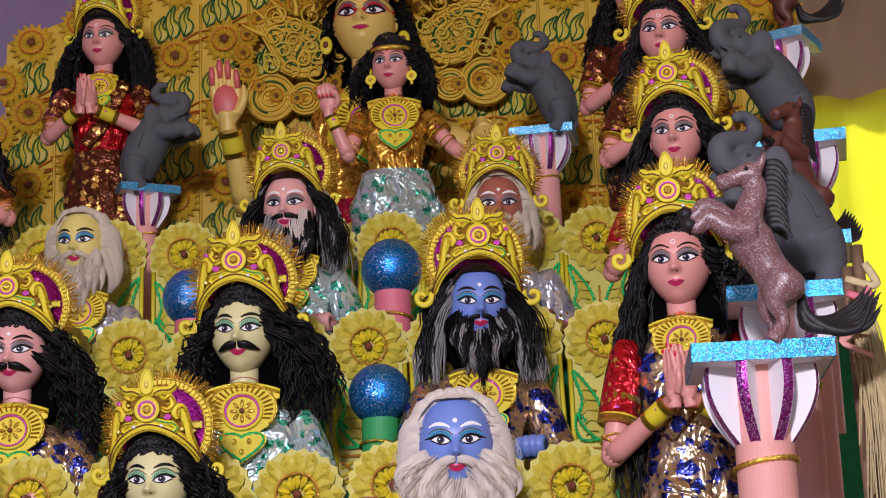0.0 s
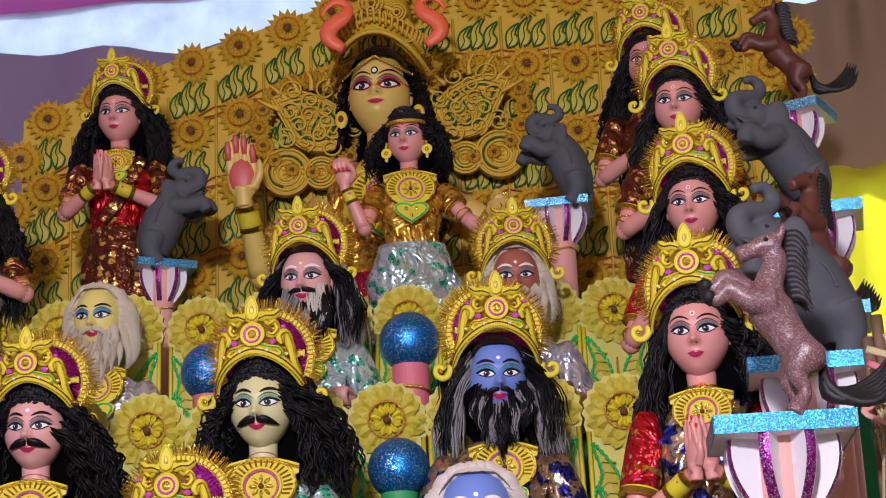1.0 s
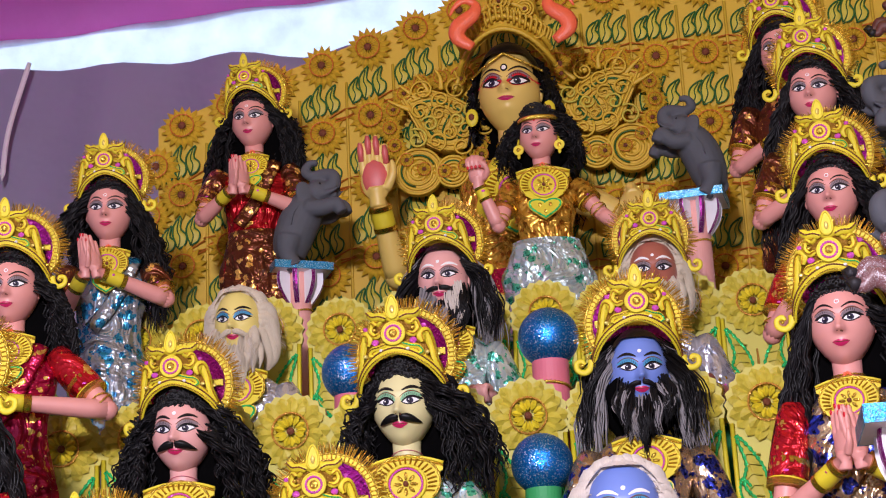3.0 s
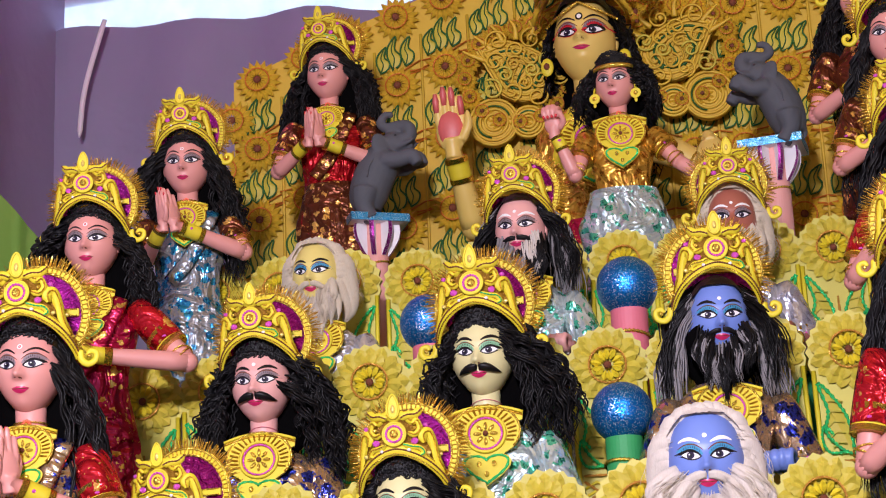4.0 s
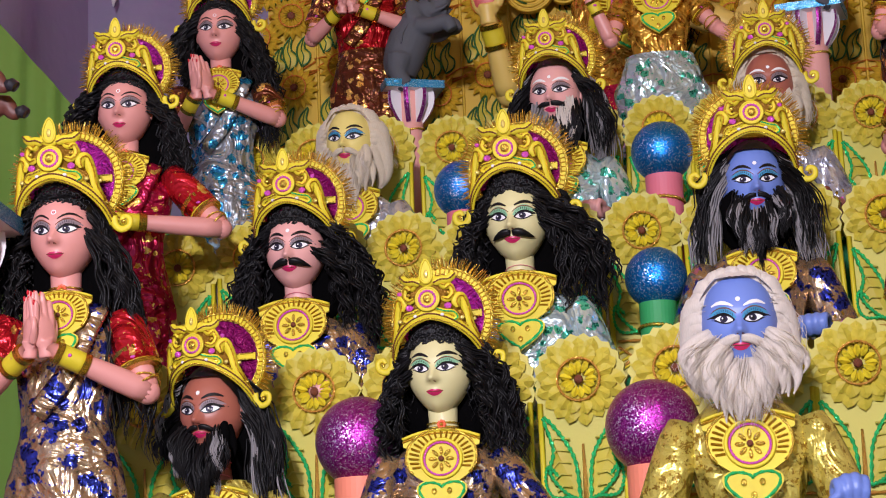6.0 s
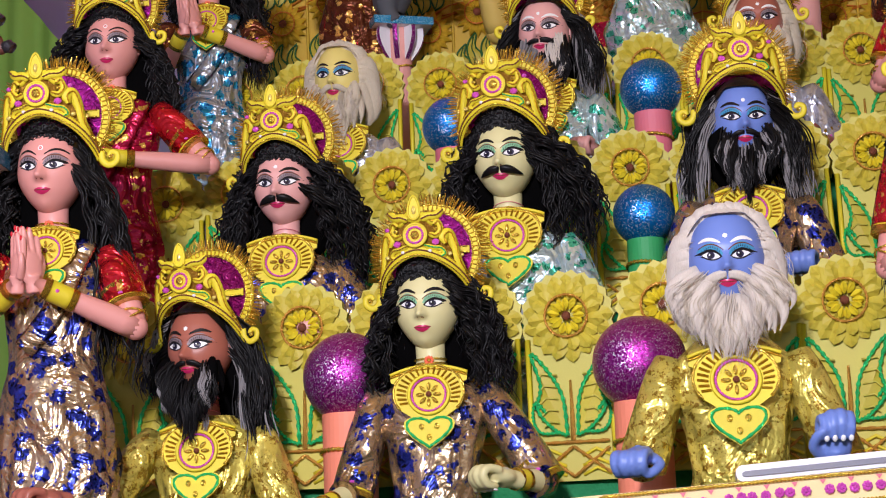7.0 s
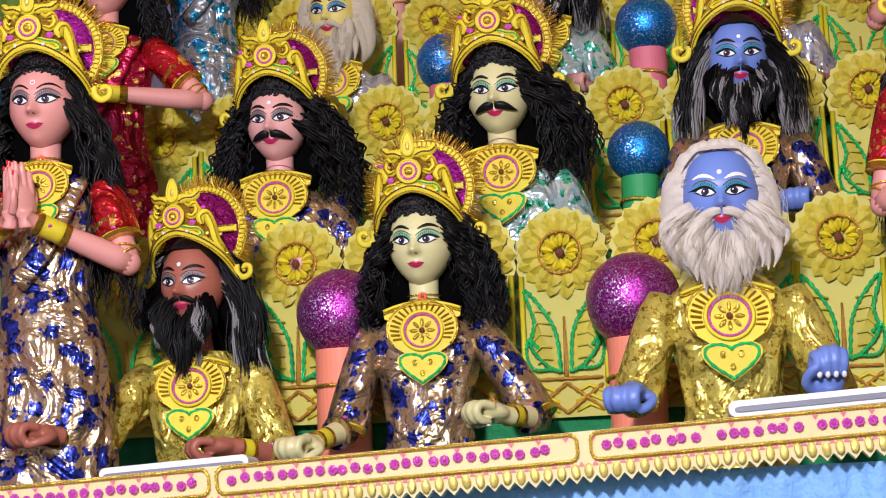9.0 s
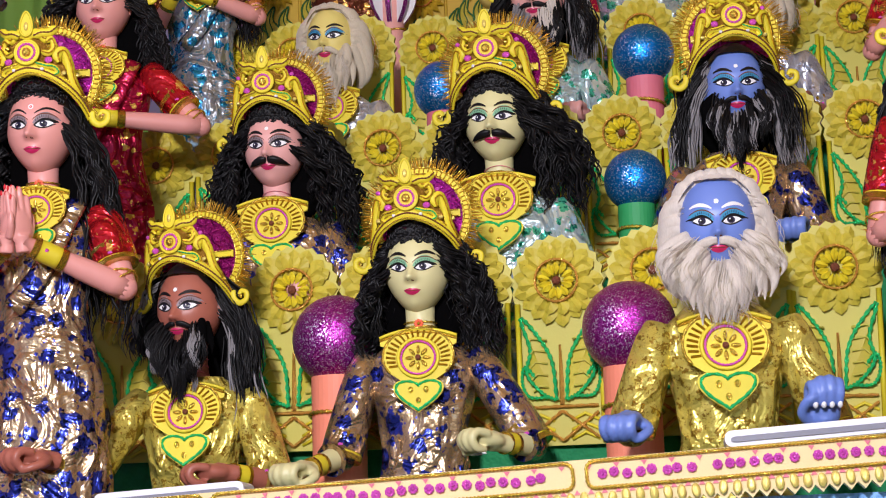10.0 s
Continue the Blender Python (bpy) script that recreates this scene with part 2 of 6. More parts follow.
CLOTH_YELLOW = cloth("yellow_tent_cloth", srgb(246, 246, 116), 0.85, 1.4)
CLOTH_OCHRE = cloth("ochre_tent_cloth", srgb(196, 160, 50), 0.3, 1.4)
CLOTH_BROWN = cloth("brown_tent_cloth", srgb(160, 136, 116), 0.13, 1.2)
CLOTH_GREEN = cloth("green_tent_cloth", srgb(120, 160, 66), 0.1, 1.4)
CLOTH_WHITE = cloth("white_translucent_sheet", srgb(214, 228, 242), 0.9, 7.0, 0.25)
GROUND = paint("trodden_earth", srgb(120, 104, 86), 0.9, 0.2, 3.0, 0.5)


# ---- mesh building ----
@functools.lru_cache(None)
def grid_faces(nu, nv, wrap_u, wrap_v):
    """The four-sided faces of a sheet of nu by nv points."""
    i, j = np.meshgrid(np.arange(nu if wrap_u else nu - 1), np.arange(nv if wrap_v else nv - 1), indexing="ij")
    i2, j2 = (i + 1) % nu, (j + 1) % nv
    return np.stack([i * nv + j, i2 * nv + j, i2 * nv + j2, i * nv + j2], -1).reshape(-1, 4)


class Mesh:
    """Gathers points and faces of one object, piece by piece."""

    def __init__(self):
        self.v, self.f, self.fm, self.fs, self.mats = [], [], [], [], []
        self.at = Matrix.Identity(4)

    def slot(self, mat):
        if mat not in self.mats:
            self.mats.append(mat)
        return self.mats.index(mat)

    def add(self, pts, faces, mat, smooth=True):
        n, k = len(self.v), self.slot(mat)
        a = np.array(self.at)
        p = np.asarray(pts, float) @ a[:3, :3].T + a[:3, 3]
        self.v.extend(map(tuple, p.tolist()))
        self.f.extend((faces + n).tolist() if isinstance(faces, np.ndarray) else [tuple(n + i for i in f) for f in faces])
        self.fm.extend([k] * len(faces))
        self.fs.extend([smooth] * len(faces))

    def grid(self, p, mat, wrap_u=False, wrap_v=False, smooth=True):
        p = np.asarray(p, float)
        nu, nv = p.shape[:2]
        self.add(p.reshape(-1, 3), grid_faces(nu, nv, wrap_u, wrap_v), mat, smooth)

    def strands(self, paths, radii, mat, sides=3):
        """Many fine hairs at once; paths: hair, step, place."""
        p, r = np.asarray(paths, float), np.asarray(radii, float)
        if not len(p):
            return
        tan = np.gradient(p, axis=1)
        tan /= np.linalg.norm(tan, axis=2, keepdims=True) + 1e-12
        side = np.cross(tan, np.array([0.31, 0.9, 0.3]))
        side /= np.linalg.norm(side, axis=2, keepdims=True) + 1e-12
        up = np.cross(side, tan)
        a = np.arange(sides) * 2 * np.pi / sides
        v = p[:, :, None] + r[:, :, None, None] * (np.cos(a)[:, None] * side[:, :, None] + np.sin(a)[:, None] * up[:, :, None])
        base = grid_faces(p.shape[1], sides, False, True)
        step = np.arange(len(p)) * p.shape[1] * sides
        self.add(v.reshape(-1, 3), (base[None] + step[:, None, None]).reshape(-1, 4), mat)

    def tube(self, path, radius, mat, n=6, closed=False, flat=1.0):
        """A round cord along path; radius: one number or one for each point."""
        p = np.asarray(path, float)
        r = np.broadcast_to(np.asarray(radius, float), (len(p),))
        if closed:
            tan = np.roll(p, -1, 0) - np.roll(p, 1, 0)
        else:
            tan = np.gradient(p, axis=0)
        tan /= np.linalg.norm(tan, axis=1, keepdims=True) + 1e-12
        up = np.array([0.0, 1.0, 0.0]) if abs(tan[0] @ (0, 1, 0)) < 0.9 else np.array([1.0, 0.0, 0.0])
        rings, a = [], np.arange(n) * 2 * np.pi / n
        for q, t, rr in zip(p, tan, r):
            up = up - t * (up @ t)
            up /= np.linalg.norm(up) + 1e-12
            side = np.cross(t, up)
            rings.append(q + rr * (np.cos(a)[:, None] * side + flat * np.sin(a)[:, None] * up))
        self.grid(rings, mat, wrap_u=closed, wrap_v=True)
        if not closed:
            k = len(self.v) - len(p) * n
            m = self.slot(mat)
            for ring in (tuple(range(k, k + n)), tuple(range(k + (len(p) - 1) * n, k + len(p) * n))):
                self.f.append(ring)
                self.fm.append(m)
                self.fs.append(True)

    def ball(self, c, r, mat, nu=12, nv=8, turn=None):
        r = np.broadcast_to(np.asarray(r, float), (3,))
        u, v = np.meshgrid(np.linspace(0, 2 * np.pi, nu, endpoint=False), np.linspace(-np.pi / 2, np.pi / 2, nv), indexing="ij")
        p = np.stack([r[0] * np.cos(v) * np.cos(u), r[1] * np.cos(v) * np.sin(u), r[2] * np.sin(v)], -1)
        if turn is not None:
            p = p @ np.array(turn.to_3x3()).T
        self.grid(p + np.asarray(c, float), mat, wrap_u=True)

    def plate(self, outline, y0, y1, mat):
        """A flat sheet with an outline of (x, z), from y0 (front) to y1."""
        n = len(outline)
        pts = [(x, y0, z) for x, z in outline] + [(x, y1, z) for x, z in outline]
        faces = [tuple(range(n)), tuple(range(2 * n - 1, n - 1, -1))] + [(i, i + n, (i + 1) % n + n, (i + 1) % n) for i in range(n)]
        self.add(pts, faces, mat, False)

    def ring(self, c, r0, r1, y0, y1, mat, n=28):
        """A flat ring in the x-z plane round c."""
        a = np.linspace(0, 2 * np.pi, n, endpoint=False)
        def loop(r, y):
            return np.stack([c[0] + r * np.cos(a), np.full(n, c[1] + y), c[2] + r * np.sin(a)], -1)
        self.grid(np.stack([loop(r0, y0), loop(r1, y0), loop(r1, y1), loop(r0, y1)], 1), mat, wrap_u=True, wrap_v=True, smooth=False)

    def box(self, lo, hi, mat):
        (a, b, c), (d, e, f) = lo, hi
        pts = [(a, b, c), (d, b, c), (d, e, c), (a, e, c), (a, b, f), (d, b, f), (d, e, f), (a, e, f)]
        self.add(pts, [(0, 3, 2, 1), (4, 5, 6, 7), (0, 1, 5, 4), (1, 2, 6, 5), (2, 3, 7, 6), (3, 0, 4, 7)], mat, False)

    def cyl(self, c, r0, r1, h, mat, n=28, axis="z"):
        a = np.linspace(0, 2 * np.pi, n, endpoint=False)
        rings = [np.stack([c[0] + r * np.cos(a), c[1] + r * np.sin(a), np.full(n, c[2] + z)], -1) for r, z in ((1e-4, 0), (r0, 0), (r1, h), (1e-4, h))]
        if axis == "y":
            rings = [np.stack([c[0] + (q[:, 0] - c[0]), c[1] + (q[:, 2] - c[2]), c[2] + (q[:, 1] - c[1])], -1) for q in rings]
        self.grid(rings, mat, wrap_v=True, smooth=False)

    def data(self, name):
        me = bpy.data.meshes.new(name)
        me.from_pydata(self.v, [], self.f)
        for m in self.mats:
            me.materials.append(m)
        me.polygons.foreach_set("material_index", self.fm)
        me.polygons.foreach_set("use_smooth", self.fs)
        me.update()
        return me

    def thing(self, name, m=None):
        ob = new(name, self.data(name))
        if m is not None:
            ob.matrix_basis = m
        return ob


def part(name, mesh, parent, label="", m=None):
    ob = mesh.thing(name, m) if isinstance(mesh, Mesh) else new(name, mesh)
    if m is not None:
        ob.matrix_basis = m
    ob.parent = parent
    if label:
        tagged(ob, label)
    return ob


def empty(name, m):
    ob = new(name)
    ob.matrix_basis = m
    return ob


def arc(cx, cz, r, a0, a1, n, y=0.0, rz=None):
    a = np.radians(np.linspace(a0, a1, n))
    return np.stack([cx + r * np.cos(a), np.full(n, y), cz + (rz or r) * np.sin(a)], -1)


def spiral(cx, cz, r, a0, turns, n, y=0.0, inner=0.25):
    s = np.linspace(0, 1, n)
    a, rr = np.radians(a0) + s * turns * 2 * np.pi, r * (1 - (1 - inner) * s)
    return np.stack([cx + rr * np.cos(a), np.full(n, y), cz + rr * np.sin(a)], -1)


def smooth_path(pts, n):
    """A smooth curve (Catmull-Rom) through the points."""
    p = np.asarray(pts, float)
    q = np.vstack([2 * p[0] - p[1], p, 2 * p[-1] - p[-2]])
    out = []
    for s in np.linspace(0, len(p) - 1 - 1e-6, n):
        i = int(s)
        t = s - i
        a, b, c, d = q[i : i + 4]
        out.append(0.5 * (2 * b + (c - a) * t + (2 * a - 5 * b + 4 * c - d) * t * t + (3 * b - a - 3 * c + d) * t**3))
    return np.array(out)


# ---- the setting: ground, tent and stepped stage ----
def sheet(name, corners, mat, label, waves=0.04, n=40, kind="structure", folds=7.0):
    """A hanging or stretched cloth between four corners, with folds and a thickness."""
    a, b, c, d = (np.array(q, float) for q in corners)
    u, v = np.meshgrid(np.linspace(0, 1, n), np.linspace(0, 1, n), indexing="ij")
    u, v = u[..., None], v[..., None]
    p = (1 - u) * (1 - v) * a + u * (1 - v) * b + u * v * c + (1 - u) * v * d
    nrm = np.cross(b - a, d - a)
    nrm /= np.linalg.norm(nrm)
    wave = np.sin(u * folds * 2 * np.pi + 1.3 * np.sin(v * 3)) * (0.4 + 0.6 * v) + 0.5 * np.sin(u * folds * 4.7 + v * 5)
    me = Mesh()
    me.grid(p + nrm * wave * waves, mat)
    me.grid(p + nrm * (wave * waves + 0.004), mat)
    return tagged(me.thing(name), label, "cloth", kind=kind)


g = Mesh()
g.grid([[(-60, -60, 0), (-60, 60, 0)], [(60, -60, 0), (60, 60, 0)]], GROUND)
tagged(g.thing("ground"), "trodden brown earth under the festival tent", "ground", kind="structure")

sheet("wall_left", [(-3.1, -1.0, 0), (-3.1, 8.66, 0), (-3.1, 8.66, 6.6), (-3.1, -1.0, 6.6)], CLOTH_GREY, "dull grey violet cloth wall of the festival tent", 0.05)
sheet("wall_back", [(-3.15, 8.6, 0), (1.25, 8.6, 0), (1.25, 8.6, 5.42), (-3.15, 8.6, 5.5)], CLOTH_GREY, "dull grey violet cloth hung behind the display", 0.05)
sheet("wall_back_window", [(-3.1, 8.7, 5.2), (3.1, 8.7, 5.2), (3.1, 8.7, 6.4), (-3.1, 8.7, 6.4)], CLOTH_WHITE, "pale translucent sheet glowing with daylight above the back wall", 0.01)
sheet("wall_back_dark", [(1.2, 8.62, 4.56), (3.15, 8.62, 4.66), (3.15, 8.62, 5.7), (1.2, 8.62, 5.5)], CLOTH_BROWN, "brown cloth hung behind the display", 0.05)
sheet("wall_right", [(3.1, -1.0, 0), (3.1, 6.5, 0), (3.1, 6.5, 6.4), (3.1, -1.0, 6.4)], CLOTH_BROWN, "brown cloth wall of the festival tent", 0.05)
sheet("wall_right_high", [(3.1, 6.5, 4.5), (3.1, 8.7, 4.5), (3.1, 8.7, 6.4), (3.1, 6.5, 6.4)], CLOTH_BROWN, "brown cloth wall of the festival tent", 0.03)
sheet("wall_panel_yellow", [(1.0, 8.5, 0.0), (3.15, 8.5, 0.0), (3.15, 8.5, 4.72), (1.0, 8.5, 4.58)], CLOTH_YELLOW, "bright yellow green cloth lit by the daylight behind", 0.04)
sheet("wall_panel_green", [(-3.05, 7.0, 1.2), (-2.0, 7.0, 1.2), (-2.1, 7.0, 3.3), (-3.05, 7.0, 4.45)], CLOTH_GREEN, "plain green cloth drawn up to a slanting edge", 0.02)
sheet("ceiling", [(-3.2, -1.0, 6.0), (3.2, -1.0, 6.0), (3.2, 5.2, 6.6), (-3.2, 5.2, 6.6)], CLOTH_OCHRE, "ochre cloth ceiling of the festival tent", 0.06)
sheet("ceiling_pink", [(-3.2, 5.2, 6.6), (-1.4, 5.2, 6.6), (-1.2, 8.72, 5.80), (-3.2, 8.72, 5.69)], CLOTH_PINK, "pink cloth stretched under the tent roof", 0.01, folds=3.0)
sheet("ceiling_ochre", [(-1.4, 5.2, 6.6), (3.2, 5.2, 6.6), (3.2, 8.72, 6.3), (-1.2, 8.72, 5.80)], CLOTH_OCHRE, "ochre yellow cloth stretched under the tent roof", 0.01, folds=3.0)
# pale cord added where a pale strip runs along the cloth corner
for x, z0, z1 in ((-2.89, 4.86, 5.36),):
    rp = Mesh()
    rp.tube(smooth_path([(x - 0.03, 8.45, z0), (x, 8.44, (z0 + z1) / 2), (x + 0.1, 8.43, z1 + 0.1)], 14), [0.004] + [0.014] * 12 + [0.012], WHITE_FOAM, 8)
    tagged(rp.thing("trim"), "pale strip along the corner seam of the tent cloth", "trim", kind="structure")

TIERS = [(3.45, 4.5, 1.45), (4.5, 5.1, 1.95), (5.1, 5.72, 2.45), (5.72, 7.1, 3.0)]
for k, (y0, y1, z) in enumerate(TIERS):
    st = Mesh()
    st.box((-1.95, y0, 0.0), ((0.8, 1.02, 1.12, 1.2)[k], 7.1 if k == 3 else y1, z), GREEN_CLOTH)
    tagged(st.thing("stage_step"), "stage step covered in green cloth", "stage", kind="structure")


# ---- flowered foam panels ----
def petal_data(name, length, width, mat):
    """One folded foam petal, its root at the origin and its pointed tip along +z."""
    me = Mesh()
    w, h = width / 2, length
    edge = [(-0.35 * w, 0.12), (-0.85 * w, 0.4), (-w, 0.62), (-0.62 * w, 0.86), (0, 1.0), (0.62 * w, 0.86), (w, 0.62), (0.85 * w, 0.4), (0.35 * w, 0.12)]
    rib = [(0, -0.003, 0.05 * h), (0, -0.008, 0.45 * h), (0, -0.007, 0.78 * h)]
    pts = rib + [(x, 0.001 + 0.002 * abs(x) / w, z * h) for x, z in edge]
    faces = [(0, 1, 4, 3), (1, 5, 4), (1, 2, 6, 5), (2, 7, 6), (2, 8, 7), (1, 9, 8, 2), (1, 10, 9), (0, 11, 10, 1)]
    me.add(pts, faces, mat, False)
    return me.data(name)


PETAL_BIG = petal_data("petal", 0.07, 0.042, PETAL_YELLOW)
PETAL_MID = petal_data("petal", 0.056, 0.036, PETAL_YELLOW)
PETAL_SMALL = petal_data("petal", 0.032, 0.017, YELLOW)


def panel(m, rng):
    """A tall panel: a large flower above two sequin leaves and a taped lattice."""
    root = empty("flower_panel", m)
    b = Mesh()
    out = [(-0.1, -0.385), (0.1, -0.385), (0.1, -0.06)] + [((0.113 - 0.008 * (i % 2)) * np.cos(a), (0.113 - 0.008 * (i % 2)) * np.sin(a)) for i, a in enumerate(np.radians(np.linspace(-15, 195, 27)))] + [(-0.1, -0.06)]
    b.plate(out, 0.0, 0.02, GREEN_BOARD)
    part("board", b, root)
    for x in (-0.097, 0.097):
        e = Mesh()
        e.tube([(x, -0.006, -0.38), (x, -0.007, -0.22), (x, -0.006, -0.05)], 0.007, YELLOW)
        part("edge_strip", e, root)
    for form, ring_r, deep, count, tilt in ((PETAL_BIG, 0.038, -0.003, 17, 0.12), (PETAL_MID, 0.034, -0.011, 15, 0.2), (PETAL_SMALL, 0.014, -0.02, 13, 0.25)):
        for i in range(count):
            a = 2 * math.pi * (i + rng.random() * 0.25) / count
            q = Matrix.Translation((0, deep, 0)) @ Matrix.Rotation(a, 4, "Y") @ Matrix.Translation((0, 0, ring_r * rng.uniform(0.8, 1.1))) @ Matrix.Rotation(rng.uniform(-0.25, 0.25), 4, "Z") @ Matrix.Rotation(tilt * (0.6 + 0.8 * rng.random()), 4, "X")
            part("petal", form, root, m=q)
    r = Mesh()
    loop = arc(0, 0, 0.05, 0, 356, 60, -0.026)
    r.tube(loop, [0.004 if i % 2 else 0.0022 for i in range(60)], ORANGE_TAPE, 5, True)
    part("ring", r, root, "shiny orange tape ring")
    c = Mesh()
    c.ball((0, -0.02, 0), (0.011, 0.01, 0.011), BROWN, 10, 7)
    part("seed_head", c, root, "brown seeded flower centre")
    for sx in (-1, 1):
        big = smooth_path([(0.012, 0, -0.28), (0.045, 0, -0.262), (0.08, 0, -0.215), (0.07, 0, -0.16), (0.09, 0, -0.085), (0.05, 0, -0.13), (0.02, 0, -0.19), (0.012, 0, -0.28)], 60) * (sx, 1, 1)
        lf = Mesh()
        lf.tube(big + (0, -0.012, 0), [0.0062 if i % 2 else 0.003 for i in range(60)], GREEN_SEQUIN, 5)
        part("leaf_outline", lf, root, "green sequin leaf outline")
        lo = Mesh()
        low = smooth_path([(0.03, 0, -0.272), (0.075, 0, -0.27), (0.092, 0, -0.235), (0.084, 0, -0.2), (0.06, 0, -0.225)], 34) * (sx, 1, 1)
        lo.tube(low + (0, -0.011, 0), [0.0058 if i % 2 else 0.0028 for i in range(34)], GREEN_SEQUIN, 5)
        part("leaf_outline", lo, root, "green sequin leaf outline")
        pl = Mesh()
        c0 = big[:-1].mean(0)
        pl.add(np.vstack([c0 + (big[:-1] - c0) * 0.97 + (0, -0.004, 0), [c0 + (0, -0.013, 0)]]), [(i, (i + 1) % 59, 59) for i in range(59)], PETAL_YELLOW, False)
        part("leaf", pl, root)
        for k in range(5):
            v = Mesh()
            z = -0.25 + 0.028 * k
            v.tube([(sx * 0.03, -0.012, z), (sx * (0.05 + 0.004 * k), -0.015, z + 0.004), (sx * (0.066 + 0.003 * k), -0.011, z - 0.008)], 0.0022, GREEN_BOARD, 4)
            part("leaf_vein", v, root)
    for x0, x1 in ((-0.085, -0.02), (0.02, 0.085)):
        for k in range(3):
            v = Mesh()
            z = -0.372 + 0.022 * k
            v.tube([(x0, -0.002, z), ((x0 + x1) / 2, -0.007, z + 0.016), (x1, -0.002, z)], 0.004, YELLOW, 5)
            part("foam_ridge", v, root)
    s = Mesh()
    s.tube([(0, -0.006, -0.29), (0.001, -0.007, -0.23), (0, -0.006, -0.15)], [0.0065, 0.0055, 0.003], ORANGE_TAPE, 5)
    part("stem", s, root)
    for x0, z0, x1, z1 in ((-0.085, -0.295, 0.085, -0.295), (-0.085, -0.37, 0.0, -0.305), (0.0, -0.305, 0.085, -0.37), (-0.085, -0.31, 0.0, -0.375), (0.0, -0.375, 0.085, -0.31)):
        t = Mesh()
        t.tube([(x0 + (x1 - x0) * q / 12, -0.008 - 0.001 * (q % 2), z0 + (z1 - z0) * q / 12) for q in range(13)], [0.0046 if q % 2 else 0.003 for q in range(13)], ORANGE_TAPE, 5)
        part("tape", t, root)
    return tagged(root, "yellow foam panel with a big petalled flower and green sequin leaves", "panel", "flower panels on the stage steps")


rng = random.Random(4)
proto = panel(pose(-1.46, 4.47, 2.25), rng)
for row_y, row_z, x0, n in ((4.47, 2.25, -1.246, 9), (5.07, 2.735, -1.55, 10), (5.69, 3.2, -1.51, 10)):
    for i in range(n):
        x = x0 + 0.214 * i + rng.uniform(-0.008, 0.008)
        copy_thing(proto, pose(x, row_y, row_z + rng.uniform(-0.012, 0.012), rng.uniform(-2, 2), rng.uniform(-1.5, 1.5), rng.uniform(-3, 3)))


# ---- the great arched backdrop ----
def flower_mesh(r, petals, mat):
    me = Mesh()
    for k, (rr, y, n) in enumerate(((r, 0.0, petals), (r * 0.62, -0.012, petals - 3))):
        for i in range(n):
            a = 2 * math.pi * (i + 0.5 * k) / n
            w = 3.3 * rr / n
            me.at = Matrix.Translation((0, y, 0)) @ Matrix.Rotation(a, 4, "Y")
            me.add([(0, -0.014, rr * 0.25), (-w * 0.8, -0.002, rr * 0.68), (0, 0.0, rr), (w * 0.8, -0.002, rr * 0.68), (0, -0.016, rr * 0.75)], [(0, 4, 1), (1, 4, 2), (0, 3, 4), (4, 3, 2)], mat, False)
    me.at = Matrix.Identity(4)
    me.tube(arc(0, 0, r * 0.5, 0, 350, 26, -0.026), r * 0.035, ORANGE_DULL, 4, True)
    me.ball((0, -0.024, 0), (r * 0.17, r * 0.12, r * 0.17), BROWN, 9, 6)
    return me.data("flower")


FLOWER = flower_mesh(0.092, 18, YELLOW_OCHRE)
FLOWER_S = flower_mesh(0.05, 13, YELLOW_OCHRE)


def leaf_pair_data(k):
    """Curling pale leaves side by side with dark green edges and veins."""
    me = Mesh()
    for dx, sx, up in ((-0.07, 1, 0.85), (-0.022, 1, 1.1), (0.03, 1, 0.95)):
        big = smooth_path([(0.0, 0, 0.0), (0.032, 0, 0.012), (0.046, 0, 0.045), (0.032, 0, 0.08), (0.05, 0, 0.125), (0.012, 0, 0.1), (-0.004, 0, 0.06), (0.0, 0, 0.0)], 34) * (sx, 1, up * k * 1.25) + (dx, 0, 0)
        c = big[:-1].mean(0)
        me.add(np.vstack([big[:-1] + (0, -0.004, 0), [c + (0, -0.013, 0)]]), [(i, (i + 1) % 33, 33) for i in range(33)], PETAL_YELLOW, False)
        me.tube(big + (0, -0.008, 0), 0.0036, GREEN_DARK, 5)
        vein = smooth_path([(0.004, 0, 0.006), (0.02, 0, 0.04), (0.018, 0, 0.075), (0.036, 0, 0.112)], 12) * (sx, 1, up * k * 1.25) + (dx, 0, 0)
        me.tube(vein + (0, -0.013, 0), 0.0022, GREEN_DARK, 4)
    return me.data("leaf_pair")


LEAVES = leaf_pair_data(0.75)


def lattice_data():
    me = Mesh()
    for x0, z0, x1, z1 in ((-0.1, 0, 0.1, 0.035), (-0.1, 0.035, 0.1, 0), (-0.1, -0.004, 0.1, -0.004)):
        me.tube([(x0, -0.006, z0), (0, -0.008, (z0 + z1) / 2), (x1, -0.006, z1)], 0.0032, ORANGE_DULL, 4)
    return me.data("lattice")


LATTICE = lattice_data()


def crest(x):
    """Height of the backdrop's upper edge over x."""
    if x < -0.45:
        return 4.80 - 0.33 * (-0.45 - x) - 0.06 * max(0.0, -1.25 - x)
    return 4.80 - 0.30 * max(0.0, x - 0.95)


